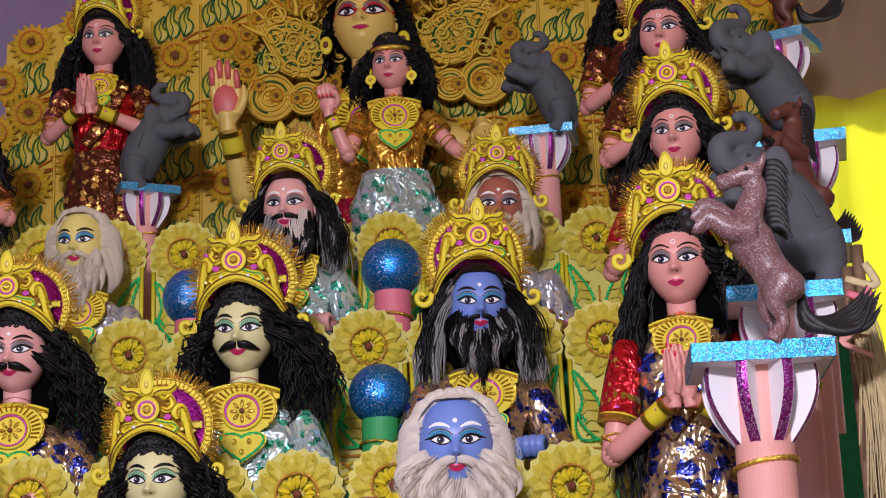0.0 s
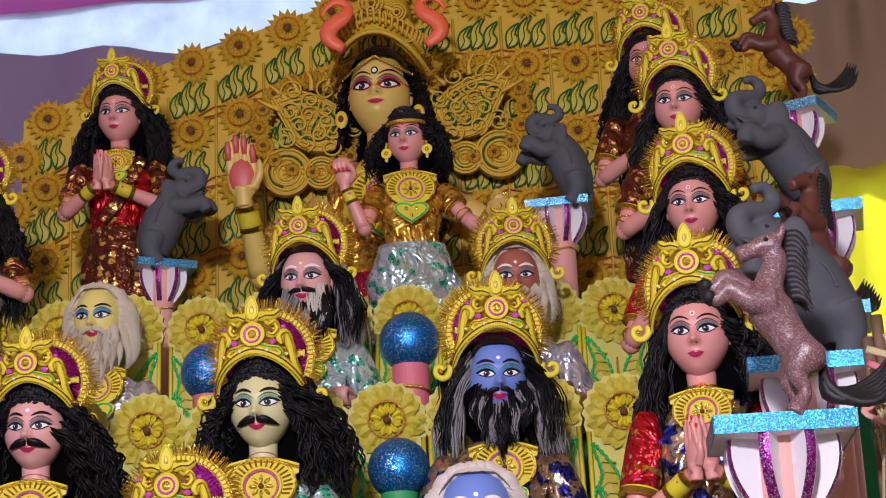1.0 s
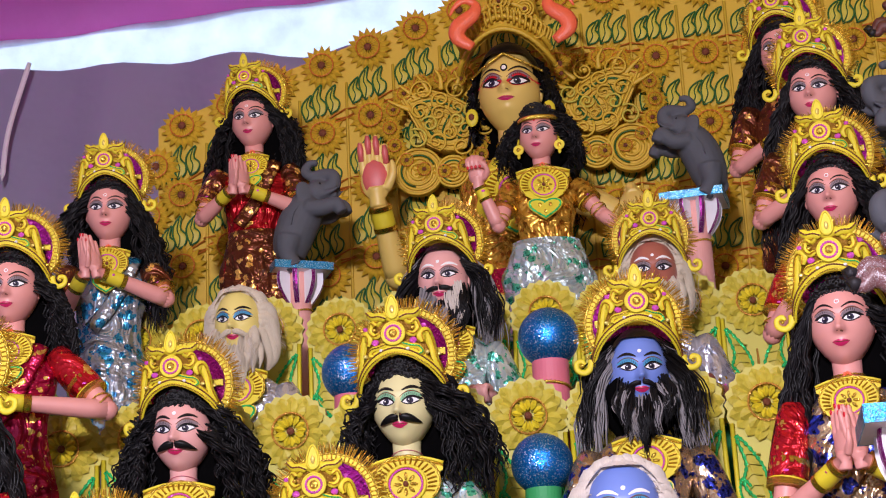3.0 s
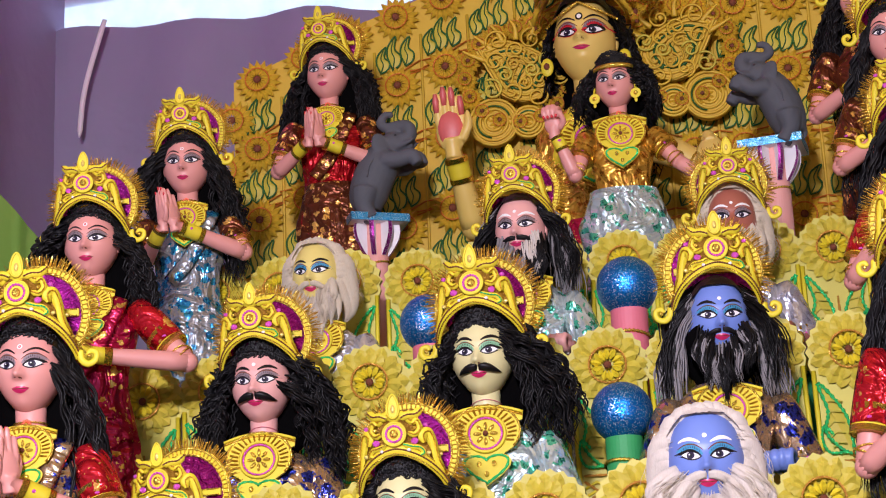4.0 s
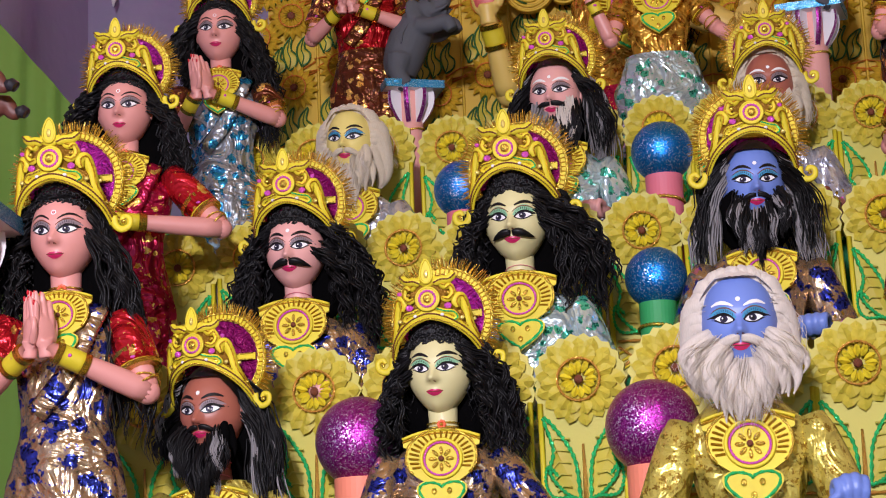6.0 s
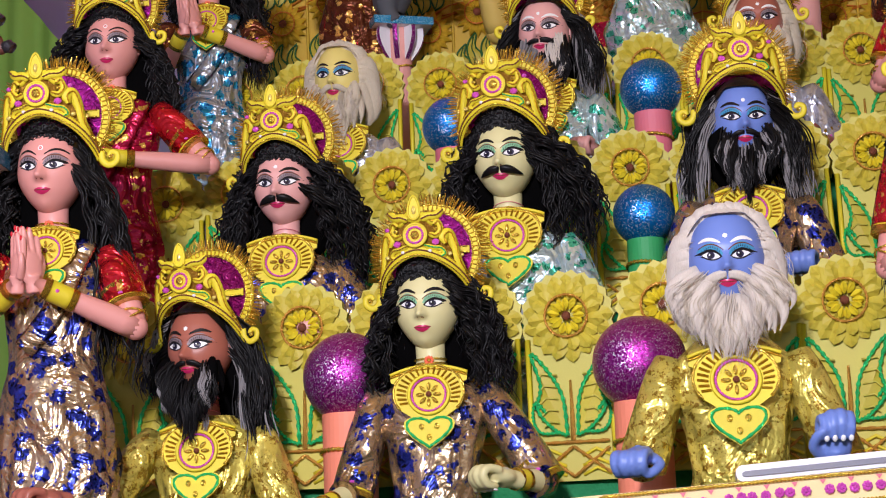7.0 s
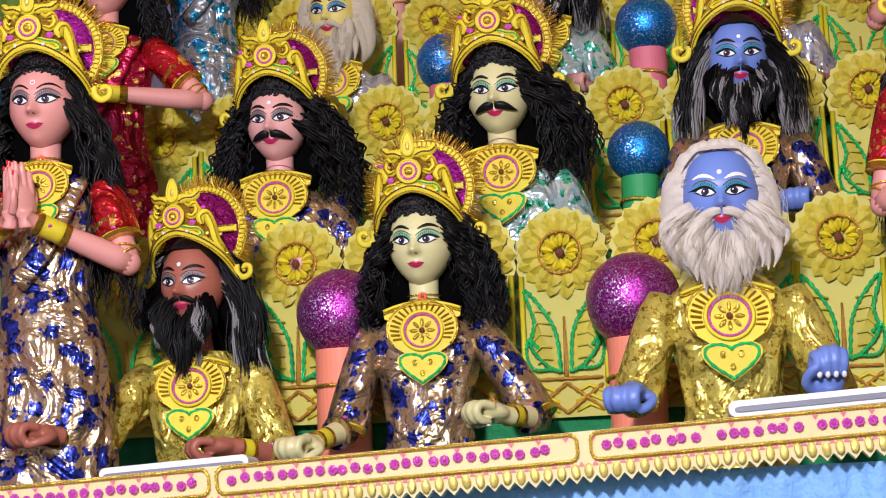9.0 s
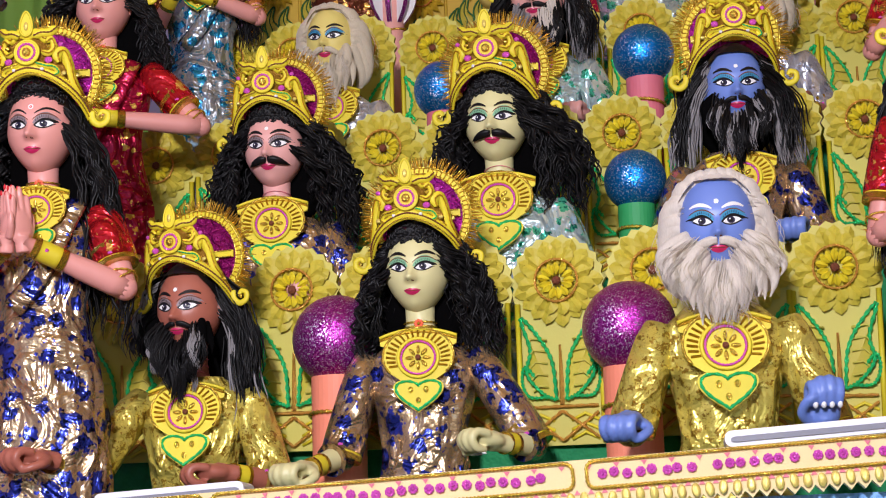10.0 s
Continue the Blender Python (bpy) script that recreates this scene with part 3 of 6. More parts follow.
backdrop = Mesh()
xs = np.linspace(-1.72, 1.22, 40)
backdrop.plate([(x, crest(x) + 0.02) for x in xs] + [(1.16, 3.0), (-1.72, 3.0)], 6.78, 6.82, YELLOW_OCHRE)
backdrop = tagged(backdrop.thing("backdrop_arch"), "large arched yellow foam backdrop covered with cut flowers and leaves", "backdrop", kind="structure")
for i in range(16):
    x = -1.62 + 0.184 * i
    lean = math.degrees(math.atan(0.33)) if x < -0.5 else (-12 if x > 1.0 else 0)
    top = crest(x)
    for k in range(7):
        z = top - 0.03 - 0.285 * k
        if z < 3.25:
            continue
        part("flower", FLOWER, backdrop, m=pose(x + rng.uniform(-0.006, 0.006), 6.765, z, rng.uniform(-5, 5), rng.uniform(0, 60), rng.uniform(-4, 4)))
        part("leaf_pair", LEAVES, backdrop, m=pose(x, 6.775, z - 0.205, 0, -lean * 0.8, 0))
        part("lattice", LATTICE, backdrop, m=pose(x, 6.775, z - 0.245, 0, -lean, 0))
    s = Mesh()
    s.tube([(x + 0.092, 6.772, 3.2), (x + 0.092, 6.772, 4.0), (x + 0.092, 6.772, top - 0.1)], 0.006, YELLOW_OCHRE, 5)
    part("seam_strip", s, backdrop)
for x, z in ((-1.72, 4.2), (-1.75, 4.0), (-1.74, 3.8), (1.24, 4.55), (1.23, 4.37), (1.2, 4.19)):
    part("flower", FLOWER, backdrop, m=pose(x, 6.76, z))


# ---- rail with its skirt ----
RAIL = pose(-0.5, 3.58, 1.711, 0, -2.7, 2.0)
rail = empty("decorated_rail", RAIL)
b = Mesh()
teeth = []
for i in range(217):
    x = -1.35 + 0.01275 * i
    teeth += [(x, -0.05 if i % 2 else -0.036)]
b.plate(teeth + [(1.405, 0.046), (-1.35, 0.046)], 0.0, 0.03, foam("buff_foam", srgb(226, 206, 150), srgb(214, 184, 126)))
b.box((-1.35, 0.03, 0.01), (1.4, 0.16, 0.04), WOOD)
part("board", b, rail, "buff foam board with a notched lower edge")


def rounded(x0, x1, z0, z1, r, n=8):
    pts = []
    for cx, cz, a in ((x1 - r, z1 - r, 0), (x0 + r, z1 - r, 90), (x0 + r, z0 + r, 180), (x1 - r, z0 + r, 270)):
        pts += [(cx + r * math.cos(math.radians(a + 90 * k / n)), -0.006, cz + r * math.sin(math.radians(a + 90 * k / n))) for k in range(n + 1)]
    return np.array(pts)


def resample(loop, step):
    p = np.vstack([loop, loop[:1]])
    d = np.r_[0, np.cumsum(np.linalg.norm(np.diff(p, axis=0), axis=1))]
    s = np.linspace(0, d[-1], int(d[-1] / step), endpoint=False)
    return np.stack([np.interp(s, d, p[:, k]) for k in range(3)], -1)


stud = Mesh()
for i in range(8):
    a = math.pi * i / 4
    stud.ball((0.0105 * math.cos(a), -0.004, 0.0105 * math.sin(a)), (0.0062, 0.005, 0.0062), PINK_STUD, 7, 5)
stud.ball((0, -0.007, 0), 0.006, PINK_STUD, 7, 5)
STUD = stud.data("pink_stud")
drop = Mesh()
drop.ball((0, -0.005, 0), (0.0125, 0.005, 0.0205), PALE_GOLD, 10, 8)
DROP = drop.data("sequin_drop")
for x0, x1 in ((-1.33, -0.5), (-0.485, 0.2), (0.225, 1.38)):
    t = Mesh()
    loop = resample(rounded(x0, x1, -0.008, 0.042, 0.016), 0.0036)
    t.tube(loop, [0.0044 if i % 2 else 0.0022 for i in range(len(loop))], GOLD, 5, True)
    part("gold_trim", t, rail, "gold bead trim")
    n = int((x1 - x0 - 0.04) / 0.0232)
    for i in range(n):
        if rng.random() < 0.95:
            part("pink_stud", STUD, rail, m=pose(x0 + 0.03 + (i + rng.uniform(-0.16, 0.16)) * (x1 - x0 - 0.04) / n, -0.003, 0.017 + rng.uniform(-0.003, 0.003), 0, rng.uniform(0, 90), 0) @ Matrix.Diagonal((0.6, 0.6, 0.6, 1)))
for i in range(107):
    part("sequin_drop", DROP, rail, m=pose(-1.3375 + 0.0255 * i, -0.003, -0.027 + rng.uniform(-0.002, 0.002), rng.uniform(-12, 12), rng.uniform(-6, 6), rng.uniform(-14, 14)) @ Matrix.Diagonal((0.68, 0.8, 0.66, 1)))
point = Mesh()
point.add([(-0.006, -0.003, 0.0), (0.006, -0.003, 0.0), (0, -0.003, 0.009)], [(0, 1, 2)], ROSE_CARD, False)
POINT = point.data("paper_point")
for i in range(107):
    part("paper_point", POINT, rail, m=pose(-1.325 + 0.0255 * i, 0, -0.018))
    if i % 2:
        part("paper_point", POINT, rail, m=pose(-1.325 + 0.0255 * i, 0, 0.036, 0, 180, 0))
tagged(rail, "buff foam rail edged with gold beads and pink flower studs", "rail")

sk = Mesh()
x = np.linspace(-1.85, 0.78, 240)
zz = np.linspace(0.02, 1.69, 14)
sk.grid([[(a, 3.66 + 0.018 * math.sin(a * 62 + 2 * math.sin(a * 5)) * (0.5 + 0.5 * (1.64 - c)), c) for c in zz] for a in x], BLUE_CLOTH)
sk.grid([[(a, 3.665 + 0.018 * math.sin(a * 62 + 2 * math.sin(a * 5)) * (0.5 + 0.5 * (1.64 - c)), c) for c in zz] for a in x], BLUE_CLOTH)
tagged(sk.thing("stage_skirt"), "gathered light blue cloth skirt hanging below the rail", "cloth")

for cx, cy, cz, w in ((0.16, 3.66, 1.805, 0.36), (-1.1, 3.66, 1.735, 0.3)):
    tr = Mesh()
    lp = rounded(-w / 2, w / 2, -0.012, 0.018, 0.013)
    for y0, y1, k in ((0.0, 0.1, 1.0),):
        tr.plate([(p[0], p[2]) for p in lp], y0, y1, WHITE_PLASTIC)
    tr.plate([(p[0] * 0.94, p[2] * 0.35) for p in lp], -0.004, 0.0, paint("grey_plastic", srgb(120, 120, 132), 0.35, 0.05))
    tagged(tr.thing("white_tray", pose(cx, cy, cz, 0, -3.0, 2.0)), "rounded white plastic tray lying on the rail", "tray")


# ---- balls on card pillars ----
def ball_pillar(x, y, z, r, ball_mat, card, floor, words, pr=0.6):
    root = empty("ornament_pillar", pose(x, y, floor))
    c = Mesh()
    c.cyl((0, 0, 0), r * pr, r * pr, z - r * 0.82 - floor, card, 32)
    part("pillar", c, root)
    h = z - floor
    t = Mesh()
    loop = [(r * (pr + 0.03) * math.cos(a), r * (pr + 0.03) * math.sin(a), h - r * 1.72 - 0.01 * math.sin(a + 0.5)) for a in np.linspace(0, 2 * math.pi, 60, endpoint=False)]
    t.tube(loop, [0.006 if i % 2 else 0.0035 for i in range(60)], GOLD, 5, True)
    part("gold_band", t, root, "gold bead band")
    o = Mesh()
    o.ball((0, 0, h), r, ball_mat, 48, 28)
    part("ball", o, root)
    tagged(root, words, "ornament", "glitter balls on pillars")


ball_pillar(-0.216, 4.78, 2.543, 0.079, BLUE_GLITTER, GREEN_CARD, 1.95, "blue glitter ball on a green card pillar")
ball_pillar(-0.196, 5.2, 2.988, 0.086, BLUE_GLITTER, ROSE_CARD, 2.45, "blue glitter ball on a rose pink card pillar")
ball_pillar(-0.76, 5.2, 2.927, 0.084, BLUE_GLITTER, ROSE_CARD, 2.45, "blue glitter ball on a rose pink card pillar")
ball_pillar(-0.904, 4.36, 2.12, 0.105, PURPLE_GLITTER, CORAL_CARD, 1.45, "magenta glitter ball on a coral card pillar")
ball_pillar(-0.226, 4.36, 2.112, 0.108, PURPLE_GLITTER, CORAL_CARD, 1.45, "magenta glitter ball on a coral card pillar")


# ---- pedestals for the animals ----
def pedestal(x, y, top, w, floor, turn):
    root = empty("striped_pedestal", pose(x, y, floor, 0, 0, turn))
    h, k = top - floor, w / 0.27
    s = Mesh()
    s.box((-w / 2, -w * 0.4, h - 0.036 * k), (w / 2, w * 0.4, h - 0.003), WHITE_FOAM)
    part("slab", s, root, "white foam slab")
    for a in range(4):
        r = Mesh()
        hw, hd = (w / 2, w * 0.4) if a % 2 == 0 else (w * 0.4, w / 2)
        r.box((-hw - 0.003, -hd - 0.003, h - 0.037 * k), (hw + (0.003 if a % 2 else -0.001), -hd, h), SKY_GLITTER)
        part("glitter_edge", r, root, "sky blue glitter edge", pose(0, 0, 0, 0, 0, 90 * a))
    c = Mesh()
    c.cyl((0, 0, 0), 0.058 * k, 0.058 * k, h - 0.036 * k, PINK_CARD, 36)
    part("column", c, root, "pale pink card column")
    for i in range(8):
        # a curved white rib standing out from the column, its outer edge glittering purple
        s = np.linspace(0, 1, 9)
        rad = (0.062 + 0.056 * np.sin(np.pi * (0.12 + 0.5 * s)) ** 1.1 - 0.022 * (1 - s) ** 2) * k
        z = h - 0.036 * k - 0.15 * k * (1 - s)
        rib = Mesh()
        t = 0.011 * k
        inner = 0.052 * k
        for sy in (-t, t):
            rib.grid([[(inner, sy, q), (rr, sy, q)] for rr, q in zip(rad, z)], WHITE_FOAM, smooth=False)
        rib_ob = part("rib", rib, root, m=pose(0, 0, 0, 0, 0, 22.5 + 45 * i))
        ed = Mesh()
        ed.grid([[(rr - 0.001, -t, q), (rr + 0.001, 0, q), (rr - 0.001, t, q)] for rr, q in zip(rad, z)], PURPLE_GLITTER, smooth=False)
        part("glitter_edge", ed, rib_ob, "purple glitter edge")
    b = Mesh()
    n = 64
    for dz in (-0.225, ):
        loop = [(0.061 * k * math.cos(a), 0.061 * k * math.sin(a), h + dz * k + 0.008 * math.sin(a + 2)) for a in np.linspace(0, 2 * math.pi, n, endpoint=False)]
        b.tube(loop, [0.0065 * k if i % 2 else 0.0035 * k for i in range(n)], GOLD, 5, True)
    part("gold_band", b, root, "gold bead band")
    tagged(root, "pink column with purple striped white ribs and a blue glitter slab", "pedestal", "animal pedestals")


PEDESTALS = [
    (0.60, 3.74, 2.385, 0.272, 1.45, -2), (0.73, 4.13, 2.60, 0.26, 1.45, -6), (0.86, 4.66, 2.86, 0.25, 1.95, -10),
    (0.98, 5.2, 3.31, 0.25, 2.45, -10), (1.06, 5.92, 3.905, 0.24, 3.0, -28), (0.29, 6.2, 3.72, 0.21, 3.0, -10),
    (-1.08, 6.2, 3.575, 0.2, 3.0, 24), (-1.715, 3.9, 2.62, 0.27, 1.45, 4),
]
for p in PEDESTALS:
    pedestal(*p)


# ---- poles and loose fibre at the open side of the stage ----
def pole(x0, y0, x1, y1, z1, r, words):
    me = Mesh()
    n = 40
    pts = [(x0 + (x1 - x0) * i / n, y0 + (y1 - y0) * i / n, z1 * i / n) for i in range(n + 1)]
    me.tube(pts, [r * (1.18 if i % 7 == 3 else 1.0) for i in range(n + 1)], BAMBOO, 12)
    tagged(me.thing("bamboo_pole"), words, "pole", "bamboo poles")


pole(0.85, 3.95, 0.845, 4.0, 2.62, 0.013, "weathered bamboo pole standing beside the stage")
pole(0.95, 4.25, 0.93, 4.3, 2.75, 0.014, "thin weathered bamboo pole standing beside the stage")
fr = random.Random(8)
jute = Mesh()
for i in range(170):
    a = fr.uniform(0, 6.28)
    r = fr.uniform(0.0, 0.02)
    top = np.array((0.845 + r * math.cos(a), 3.93 + r * math.sin(a), 2.42 + fr.uniform(-0.05, 0.12)))
    k = fr.uniform(0.25, 1.0)
    jute.tube(smooth_path([top, top + (0.03 * k, -0.02, -0.12), top + (0.05 * k + fr.uniform(-0.03, 0.03), -0.02 + fr.uniform(-0.03, 0.03), -0.4 * k - 0.2)], 9), np.linspace(0.003, 0.001, 9), JUTE, 4)
tagged(jute.thing("jute_bundle"), "loose bundle of raw pale jute fibre tied to a pole", "fibre", kind="stuff")
for i in range(5):
    rb = Mesh()
    z = 2.45 + 0.03 * i
    rb.tube(smooth_path([(0.82, 3.9, z), (0.80 + 0.02 * i, 3.885, z - 0.02), (0.86, 3.89, z - 0.05 + 0.02 * i)], 10), 0.009, (PINK_CARD, JUTE, PINK_CARD, ROSE_CARD, JUTE)[i], 6, flat=0.3)
    tagged(rb.thing("paper_scrap"), "crumpled faded pink paper scrap stuck on a pole", "paper", "paper scraps")


# ---- statues ----
def nose_and_lips(x, z):
    """Relief of the face in front of the plain head, in face heights."""
    s = np.clip((0.05 - z) / 0.2, 0, 1)
    fall = np.clip((z + 0.225) / 0.06, 0, 1)
    fall = fall * fall * (3 - 2 * fall)
    nose = 0.175 * s**1.1 * np.exp(-((x / (0.03 + 0.028 * s)) ** 2)) * fall
    wing = 0.045 * np.exp(-(((np.abs(x) - 0.045) / 0.025) ** 2) - ((z + 0.155) / 0.035) ** 2)
    lips = 0.035 * np.exp(-((x / 0.1) ** 2) - ((z + 0.33) / 0.055) ** 2)
    chin = 0.03 * np.exp(-((x / 0.1) ** 2) - ((z + 0.5) / 0.08) ** 2)
    socket = -0.03 * np.exp(-(((np.abs(x) - 0.17) / 0.085) ** 2) - ((z - 0.005) / 0.06) ** 2)
    brow = 0.015 * np.exp(-(((np.abs(x) - 0.15) / 0.12) ** 2) - ((z - 0.12) / 0.05) ** 2)
    return nose + wing + lips + chin + socket + brow


class Head:
    def __init__(self, wide=1.0, heavy=0.0, short=1.0):
        self.a, self.b, self.c, self.zc, self.heavy, self.short = 0.435 * wide, 0.47, 0.62, 0.025, heavy, short

    def jaw(self, z):
        return 1 + 0.025 * np.exp(-(((z + 0.14) / 0.16) ** 2)) - (0.25 - self.heavy) * np.clip((-0.12 - z) / 0.5, 0, 1) ** 1.4

    def front(self, x, z):
        x, z = np.asarray(x, float), np.asarray(z, float)
        q = 1 - ((z - self.zc) / self.c) ** 2 - (x / (self.a * self.jaw(z))) ** 2
        return -self.b * np.sqrt(np.clip(q, 0.02, 1)) - nose_and_lips(x, np.where(z < 0, z / self.short, z))

    def skin(self, me, mat):
        az, el = np.meshgrid(np.radians(np.linspace(-180, 180, 72, endpoint=False)), np.radians(np.linspace(-90, 90, 60)), indexing="ij")
        z = self.zc + self.c * np.sin(el)
        x = self.a * self.jaw(z) * np.cos(el) * np.sin(az)
        y = -self.b * np.cos(el) * np.cos(az)
        y = y - np.where(np.cos(az) > 0, nose_and_lips(x, np.where(z < 0, z / self.short, z)), 0)
        me.grid(np.stack([x, y, z], -1), mat, wrap_u=True)

    def mark(self, me, outline, mat, lift=0.004):
        """A painted shape on the face, as a thin film that follows it."""
        o = np.array(outline, float)
        o[:, 1] = np.where(o[:, 1] < -0.1, o[:, 1] * self.short, o[:, 1])
        c = o.mean(0)
        pts, n = [], len(o)
        for k in (1.0, 0.66, 0.33):
            q = c + (o - c) * k
            pts.append(np.stack([q[:, 0], self.front(q[:, 0], q[:, 1]) - lift, q[:, 1]], -1))
        pts = np.vstack(pts + [np.array([[c[0], float(self.front(c[0], c[1])) - lift, c[1]]])])
        faces = []
        for k in range(2):
            faces += [(k * n + i, k * n + (i + 1) % n, (k + 1) * n + (i + 1) % n, (k + 1) * n + i) for i in range(n)]
        faces += [(2 * n + i, 2 * n + (i + 1) % n, 3 * n) for i in range(n)]
        me.add(pts, faces, mat)


def disc2(cx, cz, r, rz=None, n=16):
    a = np.linspace(0, 2 * np.pi, n, endpoint=False)
    return np.stack([cx + r * np.cos(a), cz + (rz or r) * np.sin(a)], -1)


def almond(cx, cz, w, up, down, tail, side, n=11):
    t = np.linspace(-1, 1, n)
    top = np.stack([t * w, up * (1 - t**2) ** 0.75], -1)
    low = np.stack([t[::-1][1:-1] * w, -down * (1 - t[::-1][1:-1] ** 2) ** 0.9], -1)
    p = np.vstack([top, low])
    p[:, 0] = np.where(p[:, 0] > w * 0.72, p[:, 0] + tail * (p[:, 0] / w - 0.72) / 0.28, p[:, 0])
    p[:, 1] += 0.18 * p[:, 0]
    p[:, 0] *= side
    return p + (cx * side, cz)


def band(pts, half):
    """The outline of a tapering stroke along pts (x, z)."""
    p = np.asarray(pts, float)
    t = np.gradient(p, axis=0)
    t /= np.linalg.norm(t, axis=1, keepdims=True)
    nrm = np.stack([-t[:, 1], t[:, 0]], -1)
    h = np.asarray(half, float)[:, None]
    return np.vstack([p + nrm * h, (p - nrm * h)[::-1]])


def face(me, hd, kind, lid, brow_mat=None, bindi="dot", lips=True, eye=1.0):
    """Eyes, brows, lips and forehead mark."""
    for side in (-1, 1):
        hd.mark(me, almond(0.178, 0.035, 0.145 * eye, 0.125, 0.07, 0.03, side), lid, 0.003)
        hd.mark(me, almond(0.175, 0.0, 0.13 * eye, 0.078 * eye, 0.056 * eye, 0.075, side), BLACK_P, 0.006)
        hd.mark(me, almond(0.172, -0.003, 0.105 * eye, 0.046 * eye, 0.036 * eye, 0.01, side), WHITE_P, 0.009)
        hd.mark(me, disc2(side * 0.172 - 0.008, 0.004, 0.047 * eye, 0.043 * eye), IRIS_P, 0.012)
        hd.mark(me, disc2(side * 0.172 - 0.008, 0.004, 0.022 * eye), BLACK_P, 0.015)
        # small white dot, a highlight painted on the iris
        hd.mark(me, disc2(side * 0.172 - 0.022, 0.016, 0.01, n=8), WHITE_P, 0.018)
        for k in range(9):
            # lashes
            f = k / 8
            ex, ez = side * (0.075 + 0.2 * f), 0.012 + 0.072 * math.sin(math.pi * (0.08 + 0.84 * f)) + 0.018 * f
            ey = float(hd.front(ex, ez)) - 0.008
            me.tube([(ex, ey, ez), (ex + side * 0.012 * (f - 0.2), ey - 0.012, ez + 0.03)], [0.005, 0.002], BLACK_P, 4)
        # the painted crease over the lid and the nostril
        t = np.linspace(-1, 1, 9)
        cr = band(np.stack([0.178 + 0.15 * t, 0.075 + 0.062 * (1 - t**2) + 0.02 * t], -1), 0.004 + 0.004 * (1 - t**2))
        for i in range(8):
            q = np.array([cr[i], cr[i + 1], cr[16 - i], cr[17 - i]]) * (side, 1)
            me.add(np.stack([q[:, 0], hd.front(q[:, 0], q[:, 1]) - 0.006, q[:, 1]], -1), [(0, 1, 2, 3)], BROWN)
        hd.mark(me, disc2(side * 0.034, -0.198, 0.017, 0.008, 10), BROWN, 0.005)
        t = np.linspace(0, 1, 9)
        if kind == "goddess":
            bx, bz = 0.055 + 0.29 * t, 0.105 + 0.11 * np.sin(np.pi * (0.1 + 0.72 * t))
            hb = 0.006 + 0.010 * np.sin(np.pi * np.clip(t, 0.05, 0.98))
        else:
            bx, bz = 0.06 + 0.26 * t, 0.135 + 0.07 * np.sin(np.pi * (0.05 + 0.75 * t))
            hb = 0.006 + 0.018 * np.sin(np.pi * np.clip(t * 0.9 + 0.05, 0.05, 0.98))
        ol = band(np.stack([bx, bz], -1), hb)
        # the stroke is laid in short pieces, as it bends
        for i in range(8):
            q = np.array([ol[i], ol[i + 1], ol[16 - i], ol[17 - i]])
            q[:, 0] *= side
            pts = np.stack([q[:, 0], hd.front(q[:, 0], q[:, 1]) - 0.006, q[:, 1]], -1)
            me.add(pts, [(0, 1, 2, 3)], brow_mat or BLACK_P)
    if lips:
        t = np.linspace(-1, 1, 11)
        w = 0.118
        upper = np.stack([t * w, -0.325 + 0.046 * (1 - np.abs(t)) ** 0.7 - 0.012 * np.exp(-((t / 0.18) ** 2)) + 0.014 * t**2], -1)
        lower = np.stack([t[::-1] * w, -0.327 - 0.05 * (1 - t[::-1] ** 2) + 0.014 * t[::-1] ** 2], -1)
        hd.mark(me, np.vstack([upper, lower[1:-1]]), LIP_P, 0.005)
        line = np.stack([t * w, -0.326 + 0.014 * t**2], -1)
        ol = band(line, 0.003 + 0 * t)
        hd.mark(me, ol, BROWN, 0.008)
    if bindi == "ring":
        hd.mark(me, disc2(0, 0.235, 0.036), WHITE_P, 0.005)
        hd.mark(me, disc2(0, 0.235, 0.02), RED_P, 0.008)
        hd.mark(me, disc2(0, 0.235, 0.008, n=8), WHITE_P, 0.011)
    elif bindi == "dot":
        hd.mark(me, disc2(0, 0.235, 0.03), WHITE_P, 0.005)
    elif bindi == "red":
        hd.mark(me, disc2(0, 0.24, 0.022, 0.04), RED_P, 0.005)


def hair_cap(me, hd, mat, rnd, front=0.44, swell=1.07):
    """Hair close to the skull, down from the crown of the head to the hairline."""
    rows = []
    for az in np.radians(np.linspace(-180, 180, 60, endpoint=False)):
        c = math.cos(az)
        zmin = front if c > 0.75 else (front - (0.75 - c) * 0.55 if c > 0 else front - 0.41 + c * 0.35)
        el0 = math.asin(max(-0.95, min(0.95, (zmin - hd.zc) / hd.c)))
        col = []
        for k in range(14):
            el = el0 + (math.pi / 2 - el0) * k / 13
            b = swell + rnd.uniform(-0.012, 0.012) + (0.03 if k == 0 else 0)
            z = hd.zc + hd.c * math.sin(el) * b
            col.append((hd.a * hd.jaw(z) * math.cos(el) * math.sin(az) * b, -hd.b * math.cos(el) * c * b, z))
        rows.append(col)
    me.grid(rows, mat, wrap_u=True)


